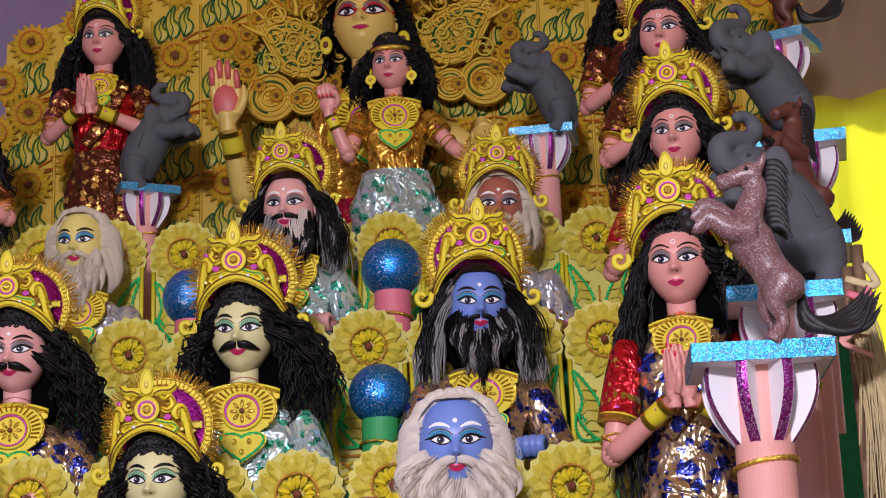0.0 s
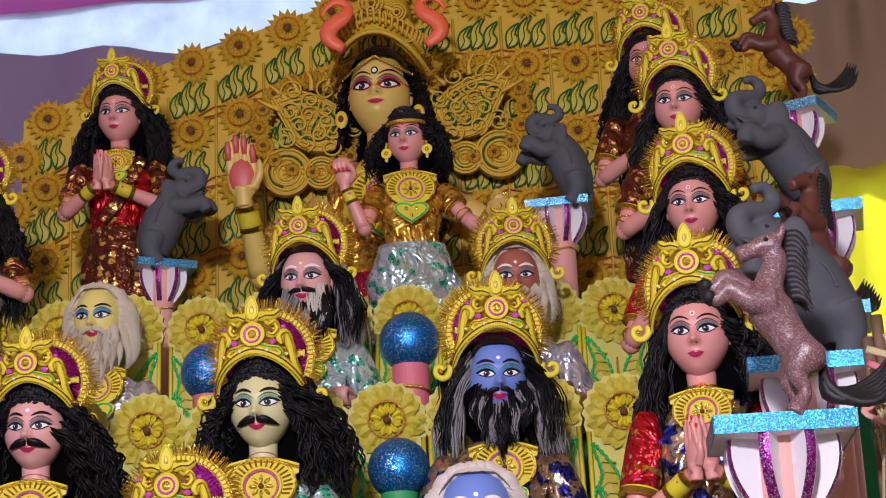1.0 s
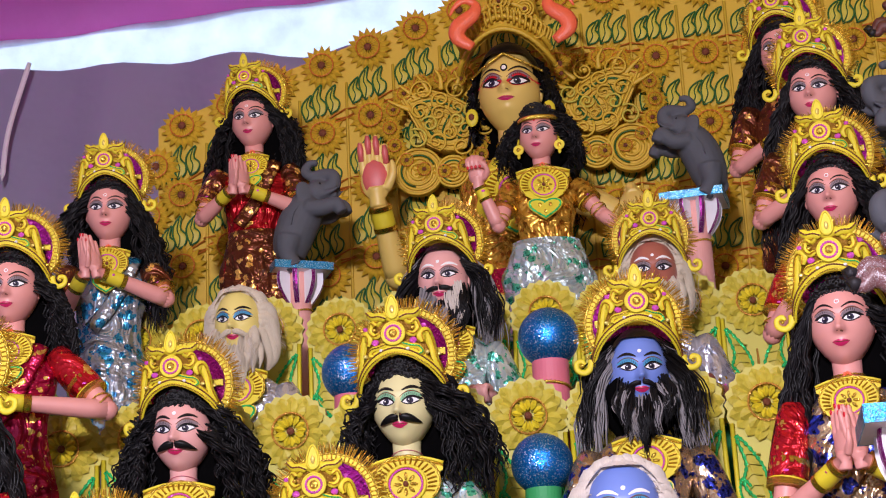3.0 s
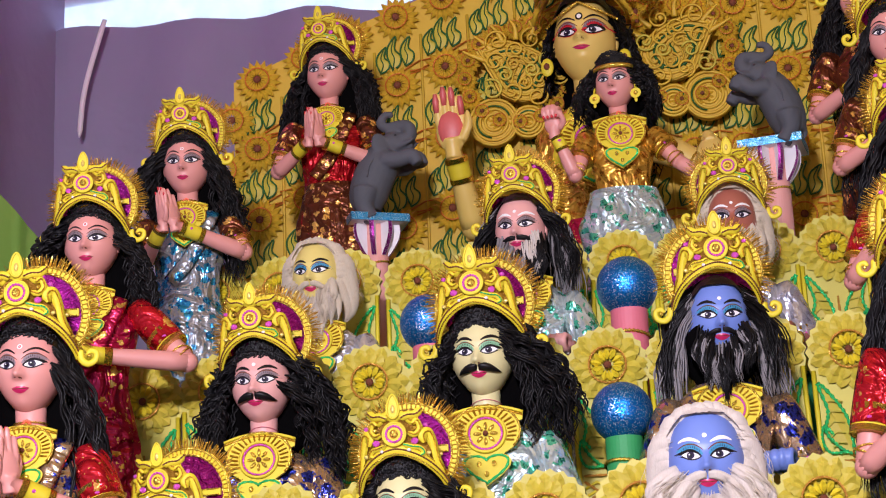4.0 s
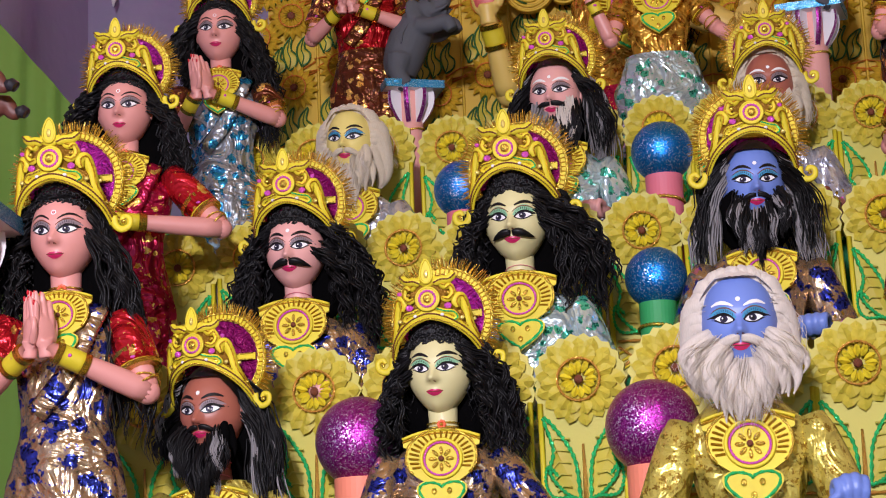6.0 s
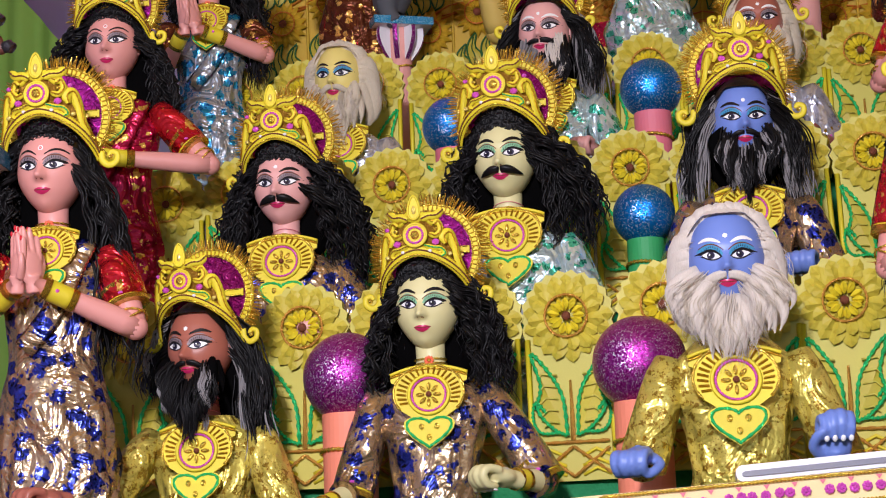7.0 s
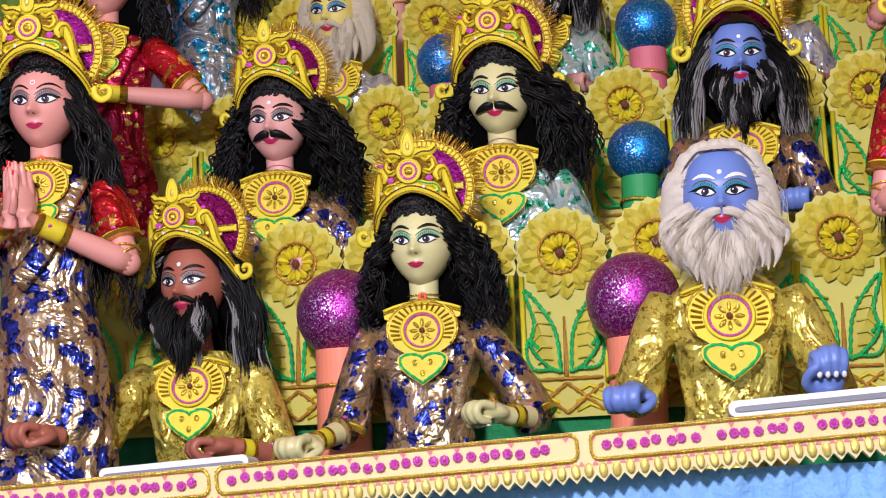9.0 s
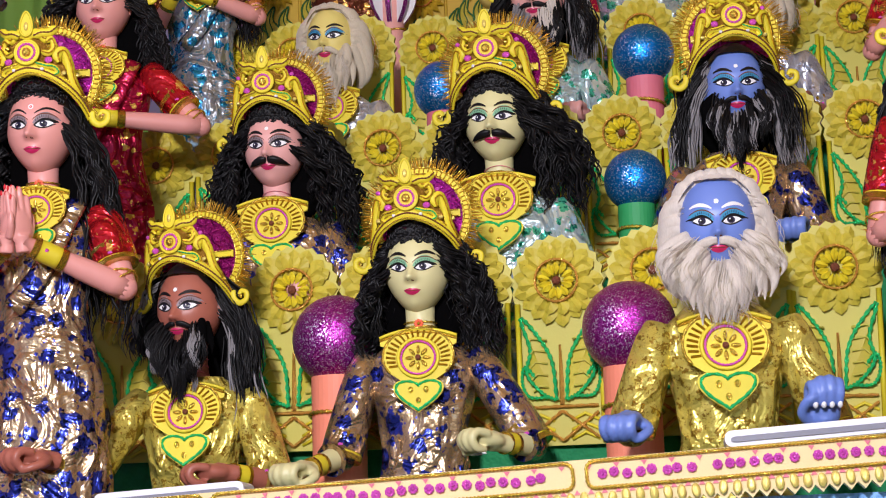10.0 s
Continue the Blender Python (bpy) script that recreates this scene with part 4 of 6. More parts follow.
def locks(me, hd, mats, rnd, n, length, spread, curl, thick, az0=62, back=0.12, lift=0.25, waves=5, falls=None, swing=None, clump=6, high=62, fuzz=0.03):
    """Curling locks of several fine hairs each, hanging from the sides and the back of the head."""
    rs = np.random.RandomState(rnd.randrange(10**6))
    g = max(1, n // clump)

    def each(v):
        return np.repeat(v, clump)[:, None]

    sd = rs.choice((-1.0, 1.0), g)
    az = np.radians(az0 + (180 - az0) * rs.rand(g) ** 1.3)
    el = np.radians(rs.uniform(-10, high, g))
    rx, ry, rz = sd * hd.a * np.cos(el) * np.sin(az) * 1.02, -hd.b * np.cos(el) * np.cos(az) * 1.02, hd.zc + hd.c * np.sin(el)
    out = spread * (0.2 + 0.95 * rs.rand(g)) * np.where(sd > 0, swing[1] if swing else 1.0, swing[-1] if swing else 1.0)
    ln = length * rs.uniform(0.65, 1.05, g) * np.where(sd > 0, falls[1] if falls else 1.0, falls[-1] if falls else 1.0)
    ph, tw = rs.uniform(0, 6.28, g), rs.choice((-1, 1), g) * waves * rs.uniform(0.8, 1.25, g)
    push = np.where(np.abs(rx) > 0.1, sd * (out + 0.16), rs.uniform(-1, 1, g) * spread * 0.9)
    deep = back + 0.2 * rs.rand(g) - ry * 0.35
    amp = curl * rs.uniform(0.6, 1.6, g)
    which = np.repeat(rs.randint(0, len(mats), g), clump)
    s = np.linspace(0, 1, 4 * max(2, waves) + 2)[None]
    m = g * clump
    ease = 1 - (1 - s) ** 2.4
    jx, jy, jz, jp = (rs.normal(0, fuzz, (m, 1)) for _ in range(4))
    ang = each(ph) + jp * 9 + each(tw) * 6.28 * s
    am = each(amp) * rs.uniform(0.7, 1.3, (m, 1)) * np.clip(s * 5, 0, 1)
    x = each(rx) + each(push) * ease + jx * (0.4 + s) + am * np.cos(ang)
    y = each(ry) + each(deep) * ease + jy * (0.4 + s) + am * np.sin(ang)
    z = each(rz) - each(ln) * rs.uniform(0.9, 1.06, (m, 1)) * s**1.15 + lift * 0.3 * np.sin(np.pi * s) + jz + am * 0.5 * np.sin(2 * each(ph) + each(tw) * 6.28 * s)
    r = thick * rs.uniform(0.7, 1.25, (m, 1)) * np.clip(np.minimum(s * 8 + 0.5, (1.02 - s) * 5), 0.15, 1)
    p = np.stack([x, y, z], -1)
    for k, mat in enumerate(mats):
        me.strands(p[which == k], r[which == k], mat)


def hair_mass(me, mat, rnd, length, width, y=0.2):
    """The dense body of hair behind face and neck."""
    rows = []
    for k in range(14):
        s = k / 13
        z = 0.45 - (length + 0.45) * s
        w = (0.36 + (width - 0.36) * min(1, s * 1.9)) * (1 - 0.55 * max(0, s - 0.72) / 0.28)
        a = np.linspace(0, 2 * np.pi, 26, endpoint=False)
        rows.append([(w * math.cos(t) * (1 + rnd.uniform(-0.06, 0.06)), y + 0.12 * s + 0.26 * math.sin(t) * (1 - 0.3 * s), z) for t in a])
    me.grid(rows, mat, wrap_v=True)


def beard(me, hd, mats, rnd, n, length, width, thick, wavy=0.02, y_out=0.1, clump=9):
    """A beard of soft tufts; each tuft has one colour and ends in a point of its own."""
    rs = np.random.RandomState(rnd.randrange(10**6))
    g = n // clump
    t = np.sort(rs.uniform(-1, 1, g))
    x0 = t * 0.34
    z0 = -0.36 + 0.26 * np.abs(t) ** 1.6 + rs.uniform(-0.12, 0.02, g)
    z0 = np.where((np.abs(x0) < 0.14) & (z0 > -0.42), -0.44 + rs.uniform(-0.1, 0, g), z0)
    y0 = hd.front(x0, np.maximum(z0, -0.52)) + 0.01
    ln = length * (1 - 0.35 * np.abs(t)) * rs.uniform(0.72, 1.05, g)
    ph, out = rs.uniform(0, 6.28, g), y_out * rs.uniform(0.5, 1.1, g)
    which = np.repeat((np.arange(g) * 7 + rs.randint(0, 2, g)) % len(mats), clump)
    m = g * clump

    def each(v):
        return np.repeat(v, clump)[:, None]

    s = np.linspace(0, 1, 10)[None]
    close = 1 - 0.55 * s
    jx, jy, jl = rs.normal(0, 0.038, (m, 1)), rs.normal(0, 0.03, (m, 1)), rs.uniform(0.85, 1.06, (m, 1))
    x = each(x0) * (1 - 0.25 * s) + each(t) * width * np.sin(np.pi * 0.6 * s) * 0.6 + wavy * np.sin(6.28 * 1.4 * s + each(ph)) * (0.3 + s) + jx * close
    y = each(y0) - each(out) * np.sin(np.pi * 0.7 * s) + wavy * 0.6 * np.cos(6.28 * 1.1 * s + each(ph)) + jy * close
    z = each(z0) - each(ln) * jl * s + rs.normal(0, 0.015, (m, 1))
    r = thick * rs.uniform(0.7, 1.2, (m, 1)) * np.clip((1.03 - s) * 2.2, 0.12, 1)
    p = np.stack([x, y, z], -1)
    for k, mat in enumerate(mats):
        me.strands(p[which == k], r[which == k], mat)


def tufts(me, hd, mat, rnd, n, length, width, thick, y_out):
    """Soft thick tufts of combed wool under the chin and along the jaw."""
    for i in range(n):
        t = -1 + 2 * (i + rnd.uniform(0.2, 0.8)) / n
        row = i % 2
        x0 = t * 0.36
        z0 = -0.4 + 0.3 * abs(t) ** 1.6 - 0.1 * row
        if abs(x0) < 0.15:
            z0 = min(z0, -0.47)
        y0 = float(hd.front(x0, max(z0, -0.52))) + 0.05
        ln = length * (1 - 0.3 * abs(t)) * rnd.uniform(0.72, 1.05)
        s = np.linspace(0, 1, 14)
        ph = rnd.uniform(0, 6.28)
        x = x0 * (1 - 0.2 * s) + t * width * np.sin(np.pi * 0.6 * s) * 0.6 + 0.03 * np.sin(4.5 * s + ph)
        y = y0 - y_out * (0.6 + 0.4 * row) * np.sin(np.pi * 0.7 * s) + 0.02 * np.cos(5 * s + ph)
        r = thick * rnd.uniform(0.75, 1.15) * np.clip(np.minimum(0.55 + 2.2 * s, (1.02 - s) * 2.0), 0.08, 1)
        me.tube(np.stack([x, y, z0 - ln * s], -1), r, mat, 12)


def moustache(me, hd, mats, rnd, span, droop, thick, n=7, curl=0.0):
    for side in (-1, 1):
        for i in range(n):
            s = np.linspace(0, 1, 10)
            off = rnd.uniform(-0.018, 0.018)
            x = side * (0.012 + span * s)
            z = -0.235 + off * (1 - s) - droop * s**1.6 + curl * s**3 + 0.02 * np.sin(np.pi * s)
            y = hd.front(np.clip(x, -0.3, 0.3), z) - 0.022 - 0.03 * s * (span > 0.25)
            me.tube(np.stack([x, y, z], -1), thick * np.sin(np.pi * (0.22 + 0.75 * s)), rnd.choice(mats), 6)


def loft(me, rows, mat, n=60, pow_=2.2, folds=0.0, nf=11):
    """A draped body through sections (z, half width, half depth, y)."""
    zs = [r[0] for r in rows]
    fine = np.linspace(zs[0], zs[-1], 44)
    cols = [np.interp(fine, zs[::-1], [r[k] for r in rows][::-1]) if zs[0] > zs[-1] else np.interp(fine, zs, [r[k] for r in rows]) for k in (1, 2, 3)]
    cols = [np.convolve(np.pad(c, 2, mode="edge"), np.ones(5) / 5, "valid") for c in cols]
    a = np.linspace(0, 2 * np.pi, n, endpoint=False)
    out = []
    for z, w, d, y in zip(fine, *cols):
        c, s = np.cos(a), np.sin(a)
        grow = np.clip((zs[0] - z) * 1.2, 0, 1)
        f = 1 + folds * np.sin(nf * a + 2.2 * np.sin(z * 2.1)) * grow + 0.6 * folds * np.sin(5 * a + 6.5 * z) * grow + 0.4 * folds * np.sin(17 * a - 7.3 * z + 2 * np.sin(3 * a)) * grow
        out.append(np.stack([w * np.sign(c) * np.abs(c) ** (2 / pow_) * f, y + d * np.sign(s) * np.abs(s) ** (2 / pow_) * f, np.full(n, z)], -1))
    me.grid(out, mat, wrap_v=True)


def frame_of(d, hint=(0, 0, 1)):
    """A turn whose z axis runs along d and whose x axis lies across hint."""
    d = Vector(d).normalized()
    x = Vector(hint).cross(d)
    if x.length < 1e-3:
        x = Vector((1, 0, 0))
    x.normalize()
    return Matrix((x, d.cross(x), d)).transposed().to_4x4()


def clay(build, voxel, rounds=5):
    """Fuses the pieces that build() adds into one smooth clay form; gives its points and faces."""
    me = Mesh()
    build(me)
    ob = bpy.data.objects.new("clay", me.data("clay"))
    scene.collection.objects.link(ob)
    fuse = ob.modifiers.new("fuse", "REMESH")
    fuse.mode, fuse.voxel_size = "VOXEL", voxel
    soft = ob.modifiers.new("soft", "SMOOTH")
    soft.factor, soft.iterations = 0.5, rounds
    done = bpy.data.meshes.new_from_object(ob.evaluated_get(bpy.context.evaluated_depsgraph_get()))
    pts = np.array([v.co[:] for v in done.vertices])
    faces = [tuple(q.vertices) for q in done.polygons]
    bpy.data.objects.remove(ob)
    return pts, faces


def fist_form(me):
    me.ball((0, 0.0, 0.16), (0.17, 0.1, 0.2), BLACK_P, 20, 14)
    me.tube([(0, 0, -0.12), (0, 0, 0.0), (0, 0, 0.12)], [0.1, 0.1, 0.12], BLACK_P, 14)
    for k in range(4):
        x = -0.135 + 0.09 * k
        reach = (0.0, 0.03, 0.02, -0.02)[k]
        me.tube(smooth_path([(x, 0.04, 0.24), (x, 0.035, 0.40 + reach), (x * 0.95, -0.05, 0.45 + reach), (x * 0.9, -0.13, 0.37 + reach), (x * 0.85, -0.13, 0.24)], 14), [0.05] * 11 + [0.045, 0.04, 0.03], BLACK_P, 10)
    me.tube(smooth_path([(0.12, -0.02, 0.06), (0.22, -0.08, 0.17), (0.19, -0.14, 0.3), (0.12, -0.17, 0.36)], 10), [0.06, 0.06, 0.058, 0.055, 0.05, 0.05, 0.048, 0.045, 0.04, 0.03], BLACK_P, 10)


def palm_form(me):
    me.ball((0, 0, 0.2), (0.185, 0.075, 0.26), BLACK_P, 20, 14)
    me.tube([(0, 0, -0.14), (0, 0, 0.0), (0, 0, 0.1)], [0.1, 0.1, 0.12], BLACK_P, 14)
    for j in range(4):
        x = -0.135 + 0.09 * j
        me.tube(smooth_path([(x, 0, 0.3), (x * 1.05, -0.012, 0.54), (x * 1.08, -0.02, (0.7, 0.78, 0.76, 0.64)[j])], 9), [0.052, 0.051, 0.05, 0.048, 0.047, 0.045, 0.042, 0.036, 0.02], BLACK_P, 10)
    me.tube(smooth_path([(0.12, -0.02, 0.08), (0.22, -0.06, 0.24), (0.22, -0.07, 0.42)], 8), [0.065, 0.06, 0.056, 0.052, 0.048, 0.044, 0.036, 0.02], BLACK_P, 10)


FIST, PALM = clay(fist_form, 0.019, 3), clay(palm_form, 0.018, 2)


def fist(me, wrist, d, mat, side, nails=WHITE_P):
    """A loosely closed hand: back, four curled fingers and the thumb."""
    keep = me.at
    me.at = keep @ Matrix.Translation(wrist) @ frame_of(d) @ Matrix.Diagonal((1.22 * side, 1.22, 1.22, 1))
    me.add(FIST[0], FIST[1], mat)
    for k in range(4):
        x = -0.135 + 0.09 * k
        me.ball((x * 0.86, -0.172, 0.27), (0.026, 0.014, 0.034), nails, 8, 6)
    me.at = keep


def open_palm(me, wrist, d, hint, mat, side=1, red=None, k=1.0, nails=None):
    """An open hand with straight fingers."""
    keep = me.at
    me.at = keep @ Matrix.Translation(wrist) @ frame_of(d, hint) @ Matrix.Diagonal((k * side, k, k, 1))
    me.add(PALM[0], PALM[1], mat)
    for j in range(4):
        x, tip = (-0.135 + 0.09 * j) * 1.08, (0.7, 0.78, 0.76, 0.64)[j]
        if nails:
            me.ball((x, -0.05, tip - 0.03), (0.026, 0.016, 0.04), nails, 7, 5)
        if red:
            me.tube([(x, -0.03, tip - 0.26), (x, -0.042, tip - 0.12), (x, -0.045, tip - 0.03)], [0.036, 0.042, 0.024], red, 8)
    if red:
        me.ball((0, -0.03, 0.22), (0.16, 0.062, 0.23), red, 16, 10)
    me.at = keep


def cuff(me, a, b, r, k0=0.2, k1=0.8, gem=True):
    """A yellow foam cuff with gold cords round a limb from a to b."""
    a, b = np.array(a, float), np.array(b, float)
    p = [a + (b - a) * t for t in np.linspace(k0, k1, 5)]
    me.tube(p, r, YELLOW, 14)
    for t in (k0, k1):
        q = a + (b - a) * t
        me.tube([q - (b - a) * 0.03, q + (b - a) * 0.03], r * 1.06, GOLD, 14)
    if gem:
        q = a + (b - a) * 0.5 * (k0 + k1)
        me.ball(q + np.array([0, -r, 0.02]), (0.045, 0.02, 0.03), PINK_STUD, 8, 6)


def arm(me, sh, el, wr, skin, sleeve, sleeve_len=0.7, fore=0.0):
    """Upper arm, forearm, sleeve and jewellery from shoulder to wrist."""
    sh, el, wr = (np.array(q, float) for q in (sh, el, wr))
    me.tube(smooth_path([sh, (sh + el) / 2 + (0, 0, 0.02), el + (sh - el) * 0.04], 8), [0.21, 0.21, 0.2, 0.19, 0.18, 0.175, 0.17, 0.165], skin, 14)
    me.ball(el, 0.168, skin, 14, 10)
    me.tube(smooth_path([el, (el + wr) / 2, wr], 8), [0.165, 0.165, 0.16, 0.15, 0.135, 0.12, 0.108, 0.1], skin, 14)
    if sleeve:
        e = sh + (el - sh) * sleeve_len
        me.tube(smooth_path([sh + (sh - el) * 0.1 + (0, 0, 0.03), (sh + e) / 2 + (0, 0, 0.03), e], 8), [0.2, 0.25, 0.265, 0.275, 0.28, 0.285, 0.29, 0.29], sleeve, 20)
        cuff(me, sh, el, 0.275, sleeve_len - 0.16, sleeve_len + 0.05)
    if fore > 0:
        me.tube([el + (wr - el) * t for t in (0.0, fore / 2, fore)], [0.22, 0.225, 0.235], sleeve, 14)
    cuff(me, el, wr, 0.145, 0.62, 0.88)
    for s in (-1, 1):
        c = sh + (el - sh) * 0.86
        ax = frame_of(el - sh)
        loop = [Vector(c) + (ax @ Vector((0.195 * math.cos(t), 0.195 * math.sin(t), s * 0.07 * math.cos(t)))) for t in np.linspace(0, 2 * math.pi, 36, endpoint=False)]
        if sleeve_len < 0.75:
            me.tube(loop, [0.018 if i % 2 else 0.011 for i in range(36)], GOLD, 5, True)


def choker(me, r=0.225, z=-0.74):
    for dz, rr in ((0.03, 0.014), (-0.03, 0.014)):
        loop = [(r * math.cos(t), 0.08 + r * math.sin(t), z + dz) for t in np.linspace(0, 2 * math.pi, 40, endpoint=False)]
        me.tube(loop, [rr if i % 2 else rr * 0.6 for i in range(40)], GOLD, 5, True)
    for i in range(8):
        a = math.pi * i / 4
        me.ball((0.045 * math.cos(a), 0.08 - r - 0.012, z + 0.045 * math.sin(a)), (0.024, 0.014, 0.024), CORAL, 7, 5)
    me.ball((0, 0.08 - r - 0.025, z), 0.024, GOLD, 7, 5)


def neck_lines(me, r=0.215):
    for z in (-0.66, -0.76, -0.86):
        loop = [(r * 1.005 * math.cos(t), 0.08 + r * 1.005 * math.sin(t), z - 0.02 * math.cos(2 * t)) for t in np.linspace(0, 2 * math.pi, 30, endpoint=False)]
        me.tube(loop, 0.006, ROSE_CARD, 4, True)


def statue(name, words, at, H, floor, skin, dress, kind="man", yaw=0.0, nod=0.0, turn=0.0, hair="curly", whisk=None, lid="pink", arms="fist", seed=1, wide=1.0, heavy=0.0, brow=None, dress2=None, bindi="dot", lips=True, falls=None, hem=1.0, hair_len=1.0, short=1.0, eye=1.0, swing=None, reach=None, grip=(-0.15, -1.62, 0.0), elbows={-1: (-1.12, -2.15), 1: (1.12, -2.15)}, sleeves=None):
    """One painted clay figure as one mesh. at: the place between its eyes; yaw: its turn on the spot; turn and nod: of the head alone."""
    rnd = random.Random(seed)
    me = Mesh()
    hd = Head(wide, heavy, short)
    sk = SKIN[skin]
    me.at = Matrix.Translation((0, 0.08, -0.6)) @ Euler((radians(nod), 0, radians(turn))).to_matrix().to_4x4() @ Matrix.Translation((0, -0.08, 0.6))
    hd.skin(me, sk)
    for s in (-1, 1):
        me.ball((s * hd.a * 1.0, 0.03, -0.03), (0.035, 0.07, 0.12), sk, 10, 8)
    face(me, hd, "goddess" if kind == "goddess" else "man", LID_P[lid], brow, bindi, lips, eye)
    black, grey, wool, ash = HAIR["black"], HAIR["grey"], HAIR["wool"], HAIR["ash"]
    if hair == "curly":
        hair_cap(me, hd, black, rnd, 0.40)
        hair_mass(me, HAIR["deep"], rnd, 1.05 * hair_len, 0.74, 0.3)
        locks(me, hd, [black], rnd, 680, 1.4 * hair_len, 0.42, 0.04, 0.0155, az0=46, falls=falls, swing=swing)
        for i in range(84):
            x = -0.36 + 0.72 * (i % 28) / 27
            z = 0.45 + 0.1 * (i // 28) - 0.9 * abs(x) ** 2.2 - rnd.uniform(0, 0.06)
            me.tube(spiral(x, z, 0.05, rnd.uniform(0, 360), 1.2, 9, float(hd.front(x * 0.9, min(z, 0.42))) - 0.02), 0.015, black, 5)
    elif hair == "back":
        hair_cap(me, hd, black, rnd, 0.36, 1.12)
        hair_mass(me, HAIR["deep"], rnd, 1.3, 0.46, 0.5)
        locks(me, hd, [black], rnd, 400, 0.5, 0.03, 0.035, 0.016, waves=3, back=0.25)
        locks(me, hd, [black], rnd, 300, 1.8, 0.3, 0.04, 0.018, az0=135, waves=5, back=0.5)
    elif hair == "long":
        hair_cap(me, hd, black, rnd, 0.40)
        hair_mass(me, HAIR["deep"], rnd, 2.3 * hair_len, 0.72, 0.32)
        locks(me, hd, [black], rnd, 480, 2.9 * hair_len, 0.5, 0.034, 0.0185, az0=52, waves=6, falls=falls, swing=swing)
        for i in range(66):
            x = -0.35 + 0.7 * (i % 22) / 21
            z = 0.44 + 0.1 * (i // 22) - 0.9 * abs(x) ** 2.2 - rnd.uniform(0, 0.03)
            me.tube(spiral(x, z, 0.045, rnd.uniform(0, 360), 1.0, 8, float(hd.front(x * 0.9, min(z, 0.42))) - 0.01), 0.014, black, 5)
    elif hair == "wool":
        hair_cap(me, hd, wool if whisk != "ash" else ash, rnd, 0.47, 1.1)
        m = [wool] if whisk != "ash" else [ash]
        hair_mass(me, m[0], rnd, 0.75, 0.5)
        for i in range(26):
            a = math.radians(-125 + 250 * i / 25)
            k = rnd.uniform(0.9, 1.1)
            x, z = 0.47 * math.sin(a), 0.1 + 0.5 * math.cos(a)
            side = 1 if x > 0 else -1
            fall = 0.12 + 0.55 * max(0.0, abs(math.sin(a)) - 0.25)
            path = smooth_path([(x * 0.8, -0.12, z), (x * 1.02 * k + side * 0.03, -0.16 + 0.2 * abs(math.sin(a)), z - 0.02), (x * 1.1 + side * 0.08 * k, 0.0 + 0.2 * abs(math.sin(a)), z - fall), (x * 1.02 + side * 0.02, 0.05 + 0.2 * abs(math.sin(a)), z - 1.5 * fall)], 12)
            me.tube(path, 0.115 * k * np.array([0.6, 0.9, 1.05, 1.12, 1.15, 1.12, 1.08, 1.0, 0.9, 0.76, 0.55, 0.2]), m[0], 12)
        locks(me, hd, m, rnd, 120, 0.7, 0.12, 0.04, 0.004, waves=2, clump=6, az0=50, high=50, fuzz=0.05)
        for i in range(46):
            a = math.radians(-115 + 230 * i / 45)
            x, z = 0.47 * math.sin(a), 0.08 + 0.5 * math.cos(a)
            me.ball((x * rnd.uniform(0.93, 1.06), -0.2 + 0.25 * abs(math.sin(a)) + rnd.uniform(-0.05, 0.05), z), (0.1, 0.1, 0.085 + rnd.uniform(0, 0.025)), m[0], 12, 9, Matrix.Rotation(a, 4, "Y"))
    elif hair == "streak":
        hair_cap(me, hd, black, rnd, 0.42)
        hair_mass(me, HAIR["deep"], rnd, 1.0, 0.55, 0.3)
        locks(me, hd, [black, black, grey, black], rnd, 760, 1.35, 0.34, 0.03, 0.0145, waves=2, falls=falls, clump=16, fuzz=0.045)
    if whisk == "moustache":
        moustache(me, hd, [black], rnd, 0.29, 0.13, 0.05, 15, curl=0.07)
    elif whisk == "black":
        moustache(me, hd, [black], rnd, 0.3, 0.16, 0.03, 8)
        tufts(me, hd, HAIR["deep"], rnd, 20, 0.72, 0.26, 0.085, 0.13)
        beard(me, hd, [black, black, grey, black, black], rnd, 700, 0.85, 0.3, 0.0135, 0.03, 0.18, 18)
    elif whisk == "streak":
        moustache(me, hd, [black], rnd, 0.36, 0.12, 0.034, 9)
        tufts(me, hd, HAIR["deep"], rnd, 18, 1.0, 0.26, 0.08, 0.12)
        beard(me, hd, [black, wool, black, grey], rnd, 700, 1.3, 0.3, 0.015, 0.04, 0.18, 20)
    elif whisk == "white":
        moustache(me, hd, [wool], rnd, 0.55, 0.32, 0.05, 14)
        tufts(me, hd, wool, rnd, 30, 0.88, 0.72, 0.105, 0.22)
        beard(me, hd, [wool, wool, ash], rnd, 360, 0.92, 0.76, 0.004, 0.05, 0.27, 6)
    elif whisk == "ash":
        moustache(me, hd, [ash], rnd, 0.36, 0.22, 0.045, 8)
        tufts(me, hd, ash, rnd, 26, 0.95, 0.3, 0.1, 0.14)
        beard(me, hd, [ash, ash, wool], rnd, 300, 1.0, 0.3, 0.004, 0.05, 0.19, 6)
